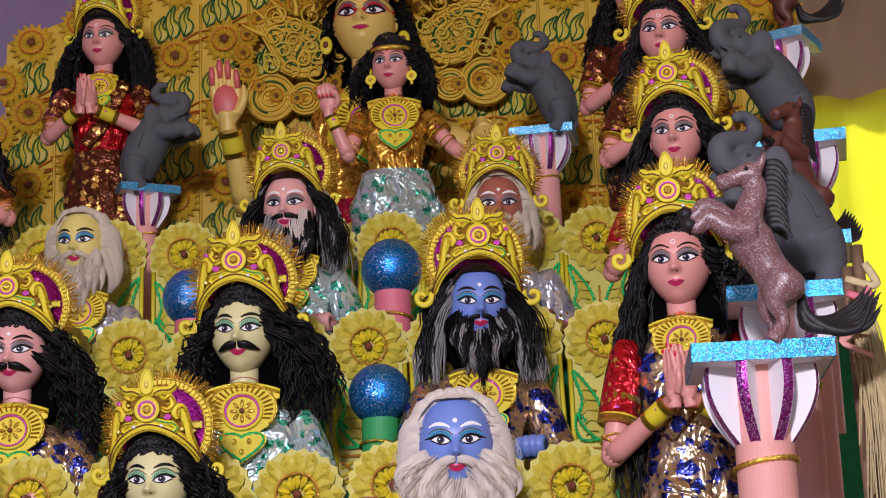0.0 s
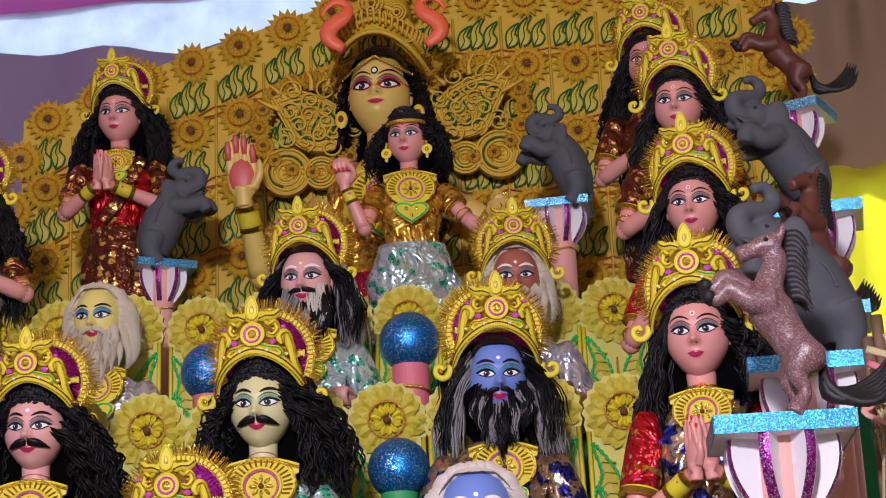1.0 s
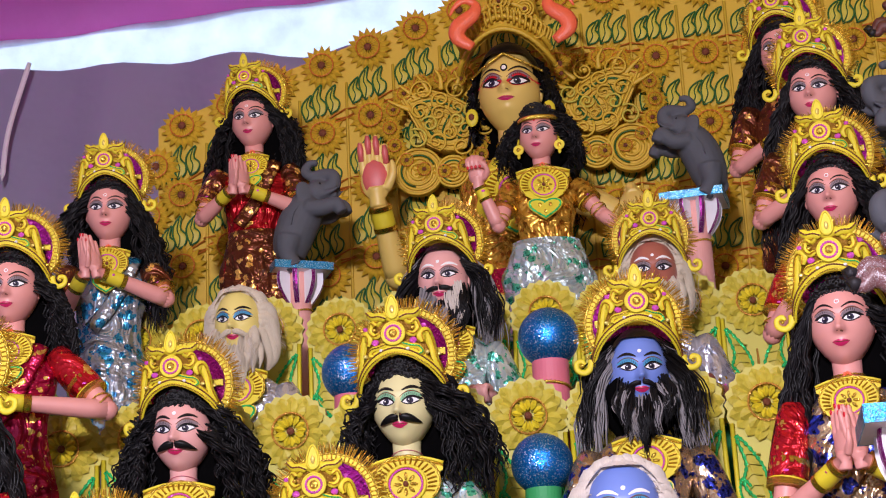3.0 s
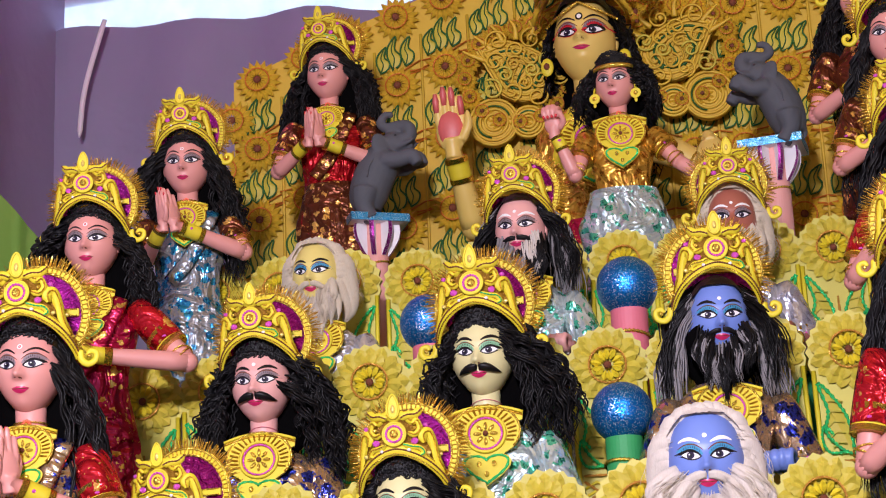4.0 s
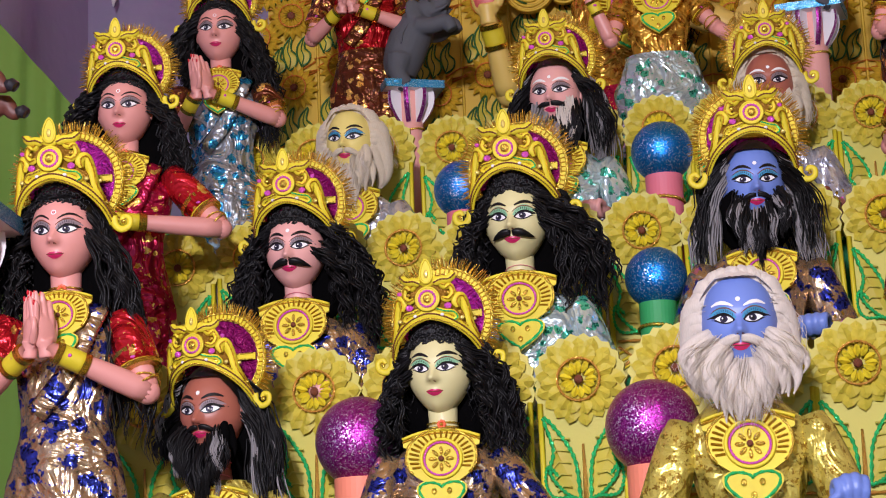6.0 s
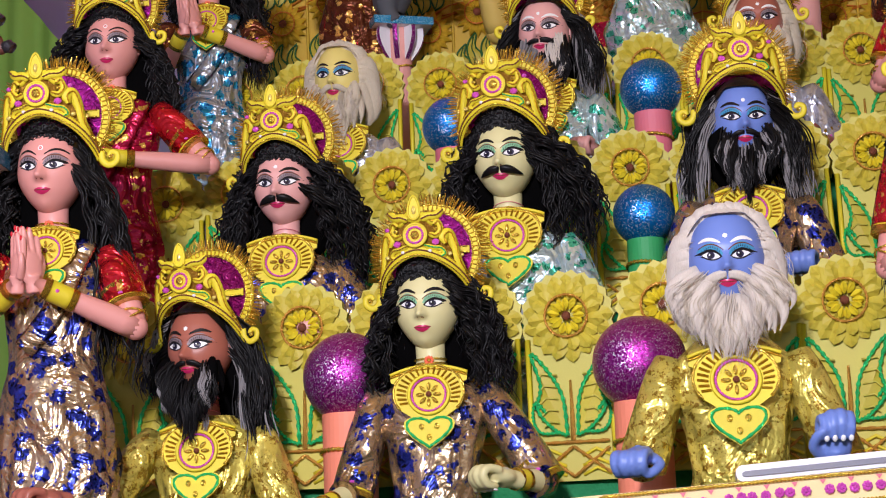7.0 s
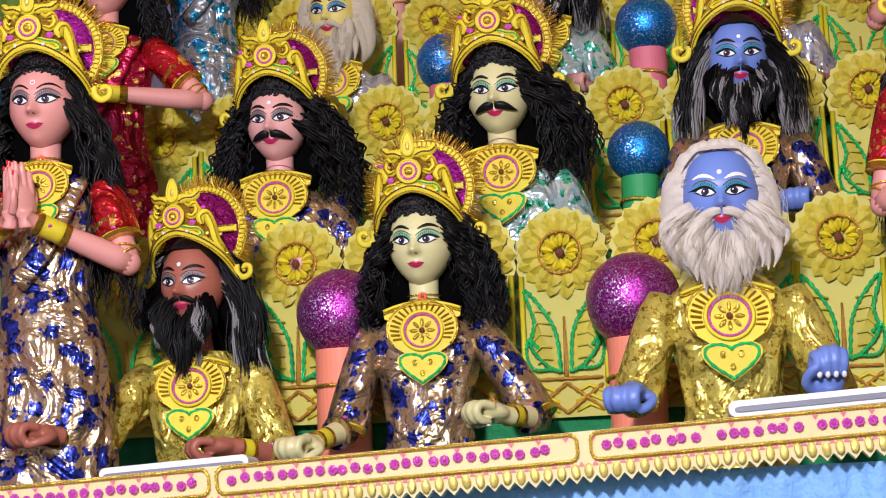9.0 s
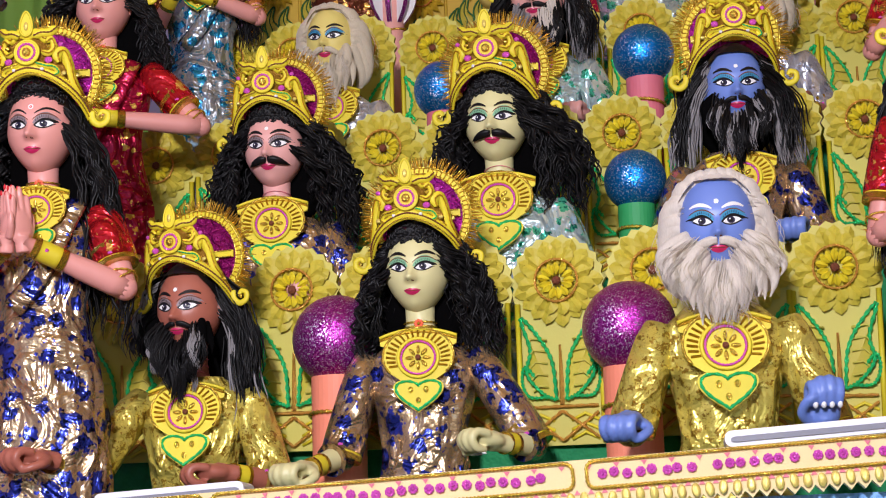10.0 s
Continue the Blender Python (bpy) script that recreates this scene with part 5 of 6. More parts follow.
    if arms == "child":
        loop = [(0.455 * math.cos(t), 0.5 * math.sin(t), 0.34 + 0.05 * math.sin(t)) for t in np.linspace(0, 2 * math.pi, 40, endpoint=False)]
        me.tube(loop, 0.055, GOLD, 8, True, 0.6)
        for s in (-1, 1):
            me.ring((s * 0.47, -0.12, -0.3), 0.03, 0.12, 0, 0.03, YELLOW, 16)
            me.tube([(s * 0.46, -0.12, -0.02), (s * 0.47, -0.12, -0.18)], 0.03, YELLOW, 6)
            me.ball((s * 0.47, -0.13, -0.3), (0.05, 0.03, 0.05), GOLD, 8, 6)
            me.ball((s * 0.47, -0.12, -0.46), (0.04, 0.02, 0.06), YELLOW, 8, 6)
    if arms == "great":
        hd.mark(me, disc2(0, 0.2, 0.05, 0.06), BLACK_P, 0.008)
        hd.mark(me, disc2(0, 0.2, 0.03, 0.035), WHITE_P, 0.012)
        for s in (-1, 1):
            p = smooth_path([(0, -0.47, 0.4), (s * 0.12, -0.46, 0.33), (s * 0.3, -0.38, 0.25), (s * 0.47, -0.2, 0.2)], 30)
            me.tube(p, [0.022 if i % 2 else 0.01 for i in range(30)], GOLD, 6)
            me.ball((s * 0.52, -0.1, -0.32), (0.09, 0.03, 0.13), YELLOW, 10, 7)
            me.ball((s * 0.52, -0.14, -0.32), (0.04, 0.02, 0.05), BROWN, 8, 6)
            hd.mark(me, almond(0.175, 0.01, 0.15 * eye, 0.1, 0.075, 0.11, s), RED_P, 0.0045)
    # neck and body
    me.at = Matrix.Identity(4)
    me.tube([(0, 0.06, -0.35), (0, 0.08, -0.7), (0, 0.1, -0.98), (0, 0.12, -1.1)], [0.21, 0.2, 0.235, 0.4], sk, 20)
    low = (floor - at[2]) / H
    dr = DRESS[dress]
    tall = low < -4.2
    if tall:
        rows = [(-0.93, 0.26, 0.2, 0.12), (-1.0, 0.55, 0.25, 0.13), (-1.12, 0.78, 0.3, 0.14), (-1.5, 0.74, 0.37, 0.12), (-2.0, 0.62, 0.36, 0.12), (-2.5, 0.55, 0.34, 0.13), (-3.2, 0.72, 0.42, 0.14), (-4.2, 0.8, 0.48, 0.14), (low, 0.95 * hem, 0.55, 0.14)]
    else:
        rows = [(-0.93, 0.26, 0.2, 0.12), (-1.0, 0.48, 0.27, 0.13), (-1.12, 0.74, 0.33, 0.14), (-1.32, 0.98, 0.38, 0.13), (-1.7, 1.15, 0.42, 0.12), (-2.2, 1.2, 0.45, 0.1), (-2.7, 1.1, 0.48, 0.1), (min(low, -3.0), 1.08, 0.6, 0.05)]
    loft(me, rows, dr, folds=0.03)
    if dress2:
        d2 = DRESS[dress2]
        flare = 1.3 if arms == "child" else 1.0
        loft(me, [(z, w * 1.04 * flare, d * 1.05 * flare, y - 0.01) for z, w, d, y in rows if z <= -2.2], d2, folds=0.05, nf=17)
        # a sash from the shoulder across the breast
        if arms == "namaste":
            me.tube(smooth_path([(0.5, -0.12, -0.98), (0.38, -0.27, -1.3), (0.1, -0.3, -1.9), (-0.3, -0.28, -2.4)], 14), 0.15, d2, 8, flat=0.3)
    if arms == "fist":
        ways = reach or (((-1.1, 0.0, -2.25), (-0.75, -0.75, -2.3), (0.35, -0.9, 0.1)), ((1.1, 0.0, -2.25), (0.7, -0.75, -2.3), (-0.35, -0.9, 0.1)))
        for s, (el, wr, d) in zip((-1, 1), ways):
            arm(me, (s * 0.78, 0.12, -1.3), el, wr, sk, dr, 0.95, 0.3)
            fist(me, wr, d, sk, -s)
    elif arms == "great":
        # one palm raised in blessing, the other hanging open
        arm(me, (-0.8, 0.1, -1.5), (-1.6, -0.2, -2.5), (-1.75, -0.7, -1.6), sk, None)
        open_palm(me, (-1.76, -0.7, -1.56), (-0.05, -0.1, 1), (0, 1, 0), sk, 1, PALM_P, 1.08)
        arm(me, (0.8, 0.1, -1.5), (1.45, 0.0, -1.9), (1.5, -0.6, -1.72), sk, None)
        open_palm(me, (1.5, -0.6, -1.72), (0.12, -0.55, -0.75), (0, -1, 0), sk, -1, None, 0.75, RED_P)
        loft(me, [(-0.92, 0.3, 0.3, 0.08), (-1.2, 0.55, 0.36, 0.08), (-1.7, 0.6, 0.42, 0.06), (-1.95, 0.35, 0.4, 0.05)], YELLOW)
    elif arms == "child":
        arm(me, (-0.72, 0.1, -1.25), (-1.05, -0.25, -2.15), (-1.45, -0.45, -1.2), sk, dr, 0.5)
        fist(me, (-1.45, -0.45, -1.2), (-0.05, -0.15, 1), sk, 1, RED_P)
        arm(me, (0.72, 0.1, -1.25), (1.25, -0.1, -1.95), (1.9, -0.4, -2.6), sk, dr, 0.5)
    elif arms == "namaste":
        for s in (-1, 1):
            sh, el, wr = (s * 0.78, 0.1, -1.2), (elbows[s][0], -0.1, elbows[s][1]), (s * 0.1 + grip[0], -0.75, grip[1])
            arm(me, sh, el, wr, sk, DRESS[sleeves or dress2 or dress], 0.62)
            open_palm(me, wr, (-s * 0.07 + grip[2], -0.12, 0.9), (0.75, 0.66 * -s, 0), sk, -s, None, 0.95, RED_P)
    if kind in ("goddess", "woman"):
        choker(me)
    else:
        neck_lines(me)
    me.v = [(x * H, y * H, z * H) for x, y, z in me.v]
    # the mesh's origin stands at the foot of the figure
    foot = min(v[2] for v in me.v)
    me.v = [(x, y, z - foot) for x, y, z in me.v]
    m = pose(at[0], at[1], at[2] + foot, 0, 0, yaw) @ Matrix.Translation((0, 0.47 * H, 0))
    ob = tagged(me.thing(name, m), words, "statue", "painted clay figures")
    spot = m @ Matrix.Translation((0, 0, -foot))
    nodding = Matrix.Translation((0, 0.08 * H, -0.6 * H)) @ Euler((radians(nod), 0, radians(turn))).to_matrix().to_4x4() @ Matrix.Translation((0, -0.08 * H, 0.6 * H))
    return spot @ nodding, spot, H


# ---- animals on the pedestals ----
def elephant_form(me):
    """A rearing elephant facing -x with its trunk thrown up and curled."""
    c = GREY_CLAY
    me.tube(smooth_path([(0.10, 0, 0.055), (0.085, 0, 0.10), (0.045, 0, 0.165), (0.0, 0, 0.215), (-0.035, 0, 0.25)], 18), [0.03 + 0.046 * math.sin(math.pi * (0.16 + 0.66 * i / 17)) for i in range(18)], c, 20)
    me.ball((-0.06, 0, 0.268), (0.05, 0.044, 0.046), c, 18, 14)
    me.tube(smooth_path([(-0.085, 0, 0.262), (-0.125, 0, 0.278), (-0.13, 0, 0.312), (-0.095, 0, 0.328), (-0.055, 0, 0.336), (-0.035, 0, 0.362), (-0.06, 0, 0.386), (-0.09, 0, 0.378)], 34), np.linspace(0.031, 0.012, 34), c, 14)
    me.tube([(-0.085, 0, 0.24), (-0.115, 0, 0.232), (-0.13, 0, 0.237)], [0.022, 0.014, 0.006], c, 10)
    for s in (-1, 1):
        me.ball((-0.022, s * 0.05, 0.262), (0.034, 0.012, 0.05), c, 14, 9, Matrix.Rotation(s * 0.5, 4, "Z"))
        me.tube(smooth_path([(-0.08, s * 0.024, 0.245), (-0.12, s * 0.03, 0.243), (-0.15, s * 0.03, 0.256)], 8), np.linspace(0.012, 0.004, 8), c, 8)
        me.tube(smooth_path([(0.075, s * 0.042, 0.12), (0.095, s * 0.047, 0.06), (0.08, s * 0.047, 0.0)], 10), [0.05, 0.049, 0.046, 0.042, 0.038, 0.034, 0.031, 0.03, 0.031, 0.033], c, 14)
        me.tube(smooth_path([(-0.02, s * 0.042, 0.205), (-0.075, s * 0.047, 0.185), (-0.125, s * 0.047, 0.195 - 0.012 * s), (-0.138, s * 0.047, 0.155 - 0.012 * s)], 14), np.linspace(0.035, 0.023, 14), c, 12)
    me.tube(smooth_path([(0.13, 0, 0.1), (0.155, 0, 0.075), (0.15, 0, 0.03)], 8), np.linspace(0.011, 0.006, 8), c, 8)


def horse_form(me):
    """The bare body of a rearing horse facing -x."""
    c = GREY_CLAY
    me.tube(smooth_path([(0.05, 0, 0.10), (0.03, 0, 0.125), (-0.008, 0, 0.17), (-0.04, 0, 0.215), (-0.045, 0, 0.255), (-0.035, 0, 0.30), (-0.04, 0, 0.325)], 22), [0.03, 0.04, 0.045, 0.044, 0.041, 0.038, 0.037, 0.038, 0.041, 0.044, 0.045, 0.042, 0.037, 0.033, 0.03, 0.028, 0.027, 0.026, 0.025, 0.024, 0.023, 0.022], c, 18)
    me.tube(smooth_path([(-0.03, 0, 0.338), (-0.062, 0, 0.334), (-0.095, 0, 0.316), (-0.112, 0, 0.306)], 12), [0.02, 0.027, 0.028, 0.025, 0.022, 0.019, 0.017, 0.0165, 0.017, 0.018, 0.017, 0.011], c, 14)
    for s in (-1, 1):
        me.tube([(-0.034, s * 0.014, 0.348), (-0.03, s * 0.019, 0.37), (-0.032, s * 0.02, 0.382)], [0.009, 0.008, 0.003], c, 8)
        me.tube(smooth_path([(0.035, s * 0.026, 0.125), (0.018, s * 0.033, 0.08), (0.036, s * 0.033, 0.046), (0.018, s * 0.033, 0.0)], 16), [0.043, 0.041, 0.037, 0.032, 0.027, 0.022, 0.019, 0.017, 0.0155, 0.014, 0.0135, 0.014, 0.015, 0.017, 0.019, 0.02], c, 12)
        k = 0.02 * s
        me.tube(smooth_path([(-0.035, s * 0.03, 0.215), (-0.085, s * 0.032, 0.232 + k), (-0.125, s * 0.03, 0.25 + k), (-0.143, s * 0.03, 0.226 + k), (-0.158, s * 0.03, 0.226 + k)], 16), np.linspace(0.027, 0.0115, 16), c, 12)


ELEPHANT, HORSE = clay(elephant_form, 0.006, 4), clay(horse_form, 0.0046, 3)


def elephant(x, y, z, size, turn, lean=0.0):
    me = Mesh()
    me.add(ELEPHANT[0], ELEPHANT[1], GREY_CLAY)
    for s in (-1, 1):
        me.ball((-0.083, s * 0.034, 0.285), 0.005, BLACK_CLAY, 8, 6)
        # clay furrows behind the ear and on the flank
        me.tube(smooth_path([(0.0, s * 0.066, 0.22), (0.03, s * 0.077, 0.19), (0.05, s * 0.078, 0.15)], 10), 0.003, GREY_CLAY, 6)
    ob = me.thing("elephant_figure", pose(x, y, z, 0, lean, turn) @ Matrix.Diagonal((size, size, size, 1)))
    tagged(ob, "grey clay elephant rearing with its trunk raised on a pedestal", "elephant figure", "animals on pedestals")


def horse(x, y, z, size, turn, coat, words, lean=0.0):
    """A rearing horse with black hooves and a mane and tail of pointed tufts."""
    me = Mesh()
    me.add(HORSE[0], HORSE[1], coat)
    for s in (-1, 1):
        k = 0.02 * s
        me.ball((-0.062, s * 0.025, 0.341), 0.0045, BLACK_CLAY, 8, 6)
        me.tube([(-0.15, s * 0.03, 0.226 + k), (-0.166, s * 0.03, 0.228 + k), (-0.174, s * 0.03, 0.222 + k)], [0.012, 0.0145, 0.012], BLACK_CLAY, 10)
    for i in range(13):
        f = i / 12
        for s in (-1, 1):
            a = Vector((-0.022 + 0.02 * f - 0.006 * math.sin(3 * f), s * 0.006, 0.362 - 0.125 * f))
            me.tube(smooth_path([a, a + Vector((0.022, s * 0.008, 0.001)), a + Vector((0.045, s * 0.012, -0.02 - 0.006 * (i % 3)))], 8), [0.008, 0.0095, 0.01, 0.0095, 0.008, 0.0065, 0.0045, 0.001], BLACK_CLAY, 7)
    for i in range(15):
        f = i / 14 - 0.5
        g = ((i * 5) % 7) / 7
        me.tube(smooth_path([(0.07, 0, 0.115), (0.085, f * 0.02, 0.07 - 0.02 * g), (0.135, f * 0.035, 0.06 + 0.03 * f), (0.18 + 0.02 * g, f * 0.04, 0.085 + 0.06 * f), (0.2 + 0.03 * g, f * 0.04, 0.125 + 0.06 * f)], 14), [0.008, 0.009, 0.01, 0.0105, 0.011, 0.011, 0.0105, 0.01, 0.009, 0.008, 0.007, 0.0055, 0.003, 0.001], BLACK_CLAY, 7)
    ob = me.thing("horse_figure", pose(x, y, z, 0, lean, turn) @ Matrix.Diagonal((size, size, size, 1)))
    tagged(ob, words, "horse figure", "animals on pedestals")


horse(0.595, 3.67, 2.384, 1.03, 4, HORSE_PINK, "glittering rose brown horse rearing with black mane and tail", 10)
elephant(0.72, 4.1, 2.598, 1.04, 26)
horse(0.86, 4.62, 2.858, 1.0, 42, HORSE_BROWN, "dark brown horse rearing with black mane and tail", 8)
elephant(0.88, 5.16, 3.308, 1.02, 26)
horse(1.06, 5.87, 3.903, 1.0, 0, HORSE_BROWN, "dark brown horse rearing with black mane and tail")
elephant(0.25, 6.16, 3.716, 0.9, 4, 16)
elephant(-1.0, 6.17, 3.572, 0.95, 174, 13)
horse(-1.72, 3.85, 2.618, 1.06, 180, HORSE_BROWN, "dark brown horse rearing with black mane and tail")


# ---- crowns ----
def wrap(u, z, out=0.0, r=0.56):
    """A place on the band round the forehead; u runs from ear to ear."""
    a = np.radians(82) * np.asarray(u, float)
    z = np.asarray(z, float) + 0 * a
    a = a + 0 * z
    return np.stack([(r + out) * np.sin(a), -(r * 0.98 + out) * np.cos(a) + 0.06 - 0.12 * (z - 0.5), z], -1)


def low_edge(u):
    return 0.64 - 0.46 * np.abs(u) ** 1.6


def high_edge(u):
    a = np.abs(u)
    return np.where(a < 0.34, 1.16 - 0.1 * a - 0.03 * np.cos(a * 25), np.where(a < 0.62, 1.126 - 1.35 * (a - 0.34), np.maximum(0.748 - 1.1 * (a - 0.62), low_edge(u) + 0.13)))


def strip(me, us, zs, half, out, mat, n=26, bead=None):
    """A flat foam strip that bends over the crown's front, with a bead row along its middle."""
    q = smooth_path([(a, 0, b) for a, b in zip(us, zs)], n)
    run = np.gradient(q, axis=0) * (0.8, 1, 1)
    run /= np.linalg.norm(run, axis=1, keepdims=True) + 1e-9
    h = half * np.clip(np.minimum(np.linspace(0.5, 6, n), np.linspace(6, 0.4, n)), 0, 1)
    rows = []
    for k, lift in ((-1.0, 0.0), (-0.9, 0.022), (0.0, 0.03), (0.9, 0.022), (1.0, 0.0)):
        rows.append(wrap(q[:, 0] - run[:, 2] * h * k / 0.8, q[:, 2] + run[:, 0] * h * k, out + lift))
    me.grid(rows, mat)
    if bead:
        me.tube(wrap(q[:, 0], q[:, 2], out + 0.036), [0.012 if i % 2 else 0.006 for i in range(n)], bead, 5)


def crown(m, panel_mat, seed=3):
    """A cut foam crown: arched lacework front, round fringed back, scrolls and jewels. Unit: the face height of the wearer."""
    rnd = random.Random(seed)
    root = empty("crown", m)
    u = np.linspace(-1, 1, 49)
    v = np.linspace(0, 1, 6)[:, None]
    zz = (low_edge(u) + 0.05) * (1 - v) + (high_edge(u) - 0.04) * v
    p = Mesh()
    p.grid(wrap(u, zz, 0.0), CROWN_GROUND)
    p.grid(wrap(u, zz, -0.014), CROWN_GROUND)
    part("front_plate", p, root, "gold ground behind the cut foam, darkened like shaded gaps")
    uu = np.linspace(-1, 1, 110)
    t = Mesh()
    lo = low_edge(u)
    t.grid([wrap(u, lo - 0.005, 0.0), wrap(u, lo, 0.03), wrap(u, lo + 0.07, 0.04), wrap(u, lo + 0.135, 0.03), wrap(u, lo + 0.14, 0.0)], YELLOW)
    part("rim", t, root, "yellow foam brow band")
    t = Mesh()
    t.tube(wrap(uu, low_edge(uu) + 0.07, 0.045), [0.013 if i % 2 else 0.007 for i in range(110)], BROWN, 5)
    part("beaded_trim", t, root, "dark bead row")
    t = Mesh()
    t.tube(wrap(uu, low_edge(uu) + 0.012, 0.034), [0.012 if i % 2 else 0.006 for i in range(110)], GOLD, 5)
    t.tube(wrap(uu, low_edge(uu) + 0.128, 0.036), [0.011 if i % 2 else 0.006 for i in range(110)], GOLD, 5)
    part("beaded_trim", t, root, "gold bead trim")
    t = Mesh()
    hi = high_edge(u)
    t.grid([wrap(u, hi - 0.1, 0.0), wrap(u, hi - 0.095, 0.024), wrap(u, hi - 0.045, 0.032), wrap(u, hi, 0.024), wrap(u, hi + 0.004, -0.014)], YELLOW)
    part("crest_band", t, root)
    t = Mesh()
    t.tube(wrap(uu, high_edge(uu) - 0.048, 0.038), [0.012 if i % 2 else 0.006 for i in range(110)], GOLD_DARK, 5)
    part("beaded_trim", t, root, "gold bead trim")
    for s in (-1, 1):
        k = Mesh()
        e = wrap(np.array([s * 1.0]), np.array([0.2]), 0.05)[0]
        k.tube(smooth_path([e + (0, 0, 0.08), e + (s * 0.02, 0, -0.03), e + (s * 0.1, 0, -0.09), e + (s * 0.19, 0, -0.05), e + (s * 0.2, 0, 0.04), e + (s * 0.13, 0, 0.07), e + (s * 0.1, 0, 0.02)], 30), np.linspace(0.05, 0.03, 30), YELLOW, 8, flat=0.6)
        k.ball(e + np.array((s * 0.13, -0.03, 0.0)), 0.03, GOLD, 8, 6)
        part("hook", k, root, "curled end of the brow band")
        k = Mesh()
        strip(k, s * np.array([0.78, 0.66, 0.6, 0.52, 0.42, 0.44]), [0.44, 0.58, 0.78, 0.92, 0.88, 0.78], 0.055, 0.03, YELLOW, 30, GOLD_DARK)
        part("scroll", k, root)
        k = Mesh()
        strip(k, s * np.array([0.12, 0.24, 0.36, 0.42, 0.36]), [0.76, 0.73, 0.72, 0.66, 0.62], 0.032, 0.03, YELLOW, 22, GREEN_SEQUIN if s > 0 else GOLD)
        strip(k, s * np.array([0.2, 0.3, 0.38, 0.34, 0.27]), [0.9, 0.88, 0.96, 1.05, 1.01], 0.034, 0.03, YELLOW, 22, GOLD_DARK)
        part("scroll", k, root)
        k = Mesh()
        strip(k, s * np.array([0.1, 0.2, 0.32, 0.42]), [1.08, 1.12, 1.13, 1.2], 0.05, 0.03, YELLOW, 16, BROWN)
        part("leaf", k, root)
        for uu2, z2, mat, r in ((0.29, 0.80, PINK_STUD, 0.05), (0.2, 0.69, WHITE_FOAM, 0.026), (0.5, 0.66, PALE_GOLD, 0.034), (0.3, 0.96, GOLD, 0.032), (0.72, 0.66, PALE_GOLD, 0.03), (0.47, 1.0, PINK_STUD, 0.034), (0.84, 0.42, GOLD, 0.03)):
            k = Mesh()
            k.ball((0, 0, 0), (r, 0.02, r * 0.8), mat, 9, 6)
            part("gem", k, root, m=Matrix.Translation(Vector(wrap(np.array([s * uu2]), np.array([z2]), 0.045)[0])))
    k = Mesh()
    c = wrap(np.array([0.0]), np.array([0.89]), 0.045)[0]
    k.at = Matrix.Translation(Vector(c))
    k.ring((0, 0, 0), 0.0, 0.15, -0.005, 0.03, YELLOW, 28)
    k.tube(arc(0, 0, 0.145, 0, 355, 30), 0.016, YELLOW, 6, True)
    k.tube(arc(0, 0, 0.1, 0, 355, 36, -0.012), [0.02 if i % 2 else 0.01 for i in range(36)], PINK_STUD, 5, True)
    k.ball((0, -0.02, 0), (0.055, 0.03, 0.055), GOLD, 10, 7)
    part("rosette", k, root, "round rosette with a pink ring")
    k = Mesh()
    c = wrap(np.array([0.0]), np.array([1.08]), 0.03)[0]
    drop_line = [(0.095 * math.sin(t) * (0.55 + 0.45 * math.cos(t / 2) ** 2), 0.15 - 0.15 * math.cos(t)) for t in np.linspace(0, 2 * math.pi, 26, endpoint=False)]
    k.at = Matrix.Translation(Vector(c))
    k.plate(drop_line, -0.02, 0.02, YELLOW)
    k.tube([(x, -0.022, z) for x, z in drop_line], 0.014, YELLOW, 5, True)
    k.ball((0, -0.025, 0.12), (0.03, 0.02, 0.055), PALE_GOLD, 8, 6)
    part("finial", k, root, "drop shaped finial")
    # the round back with its bars, rim and fringe
    hc = (0.0, 0.26, 0.80)
    k = Mesh()
    k.ring(hc, 0.02, 0.6, 0.0, 0.02, panel_mat, 40)
    part("back_panel", k, root, "shiny foil back panel")
    k = Mesh()
    k.ring(hc, 0.55, 0.66, -0.03, 0.03, YELLOW, 48)
    part("halo_rim", k, root)
    k = Mesh()
    k.tube(arc(hc[0], hc[2], 0.645, 0, 357, 110, hc[1] - 0.035), [0.019 if i % 2 else 0.01 for i in range(110)], GOLD, 5, True)
    k.tube(arc(hc[0], hc[2], 0.565, 0, 357, 90, hc[1] - 0.035), [0.015 if i % 2 else 0.009 for i in range(90)], GOLD, 5, True)
    for i in range(64):
        a = 2 * math.pi * i / 64
        k.tube([(hc[0] + r * math.cos(a), hc[1] - 0.034, hc[2] + r * math.sin(a)) for r in (0.57, 0.605, 0.64)], 0.009, GOLD_DARK, 4)
    part("beaded_trim", k, root, "gold bead row")
    k = Mesh()
    k.box((-0.52, hc[1] - 0.04, hc[2] - 0.02), (0.52, hc[1] - 0.005, hc[2] + 0.07), YELLOW)
    for z in (-0.015, 0.065):
        k.tube([(x, hc[1] - 0.045, hc[2] + z) for x in np.linspace(-0.5, 0.5, 50)], [0.014 if i % 2 else 0.008 for i in range(50)], GOLD, 5)
    part("cross_bar", k, root)
    k = Mesh()
    rs = np.random.RandomState(seed)
    a = np.radians(np.linspace(-62, 242, 330)) + rs.uniform(-0.02, 0.02, 330)
    r1 = 0.78 + rs.uniform(-0.04, 0.05, 330)
    d = np.stack([np.cos(a), 0 * a, np.sin(a)], -1)
    off = np.stack([rs.normal(0, 0.012, 330), rs.uniform(-0.06, 0.06, 330), rs.normal(0, 0.012, 330)], -1)
    hairs = np.stack([np.array(hc) + d * 0.64, np.array(hc) + d * 0.7 + off * 0.4, np.array(hc) + d * r1[:, None] + off], 1)
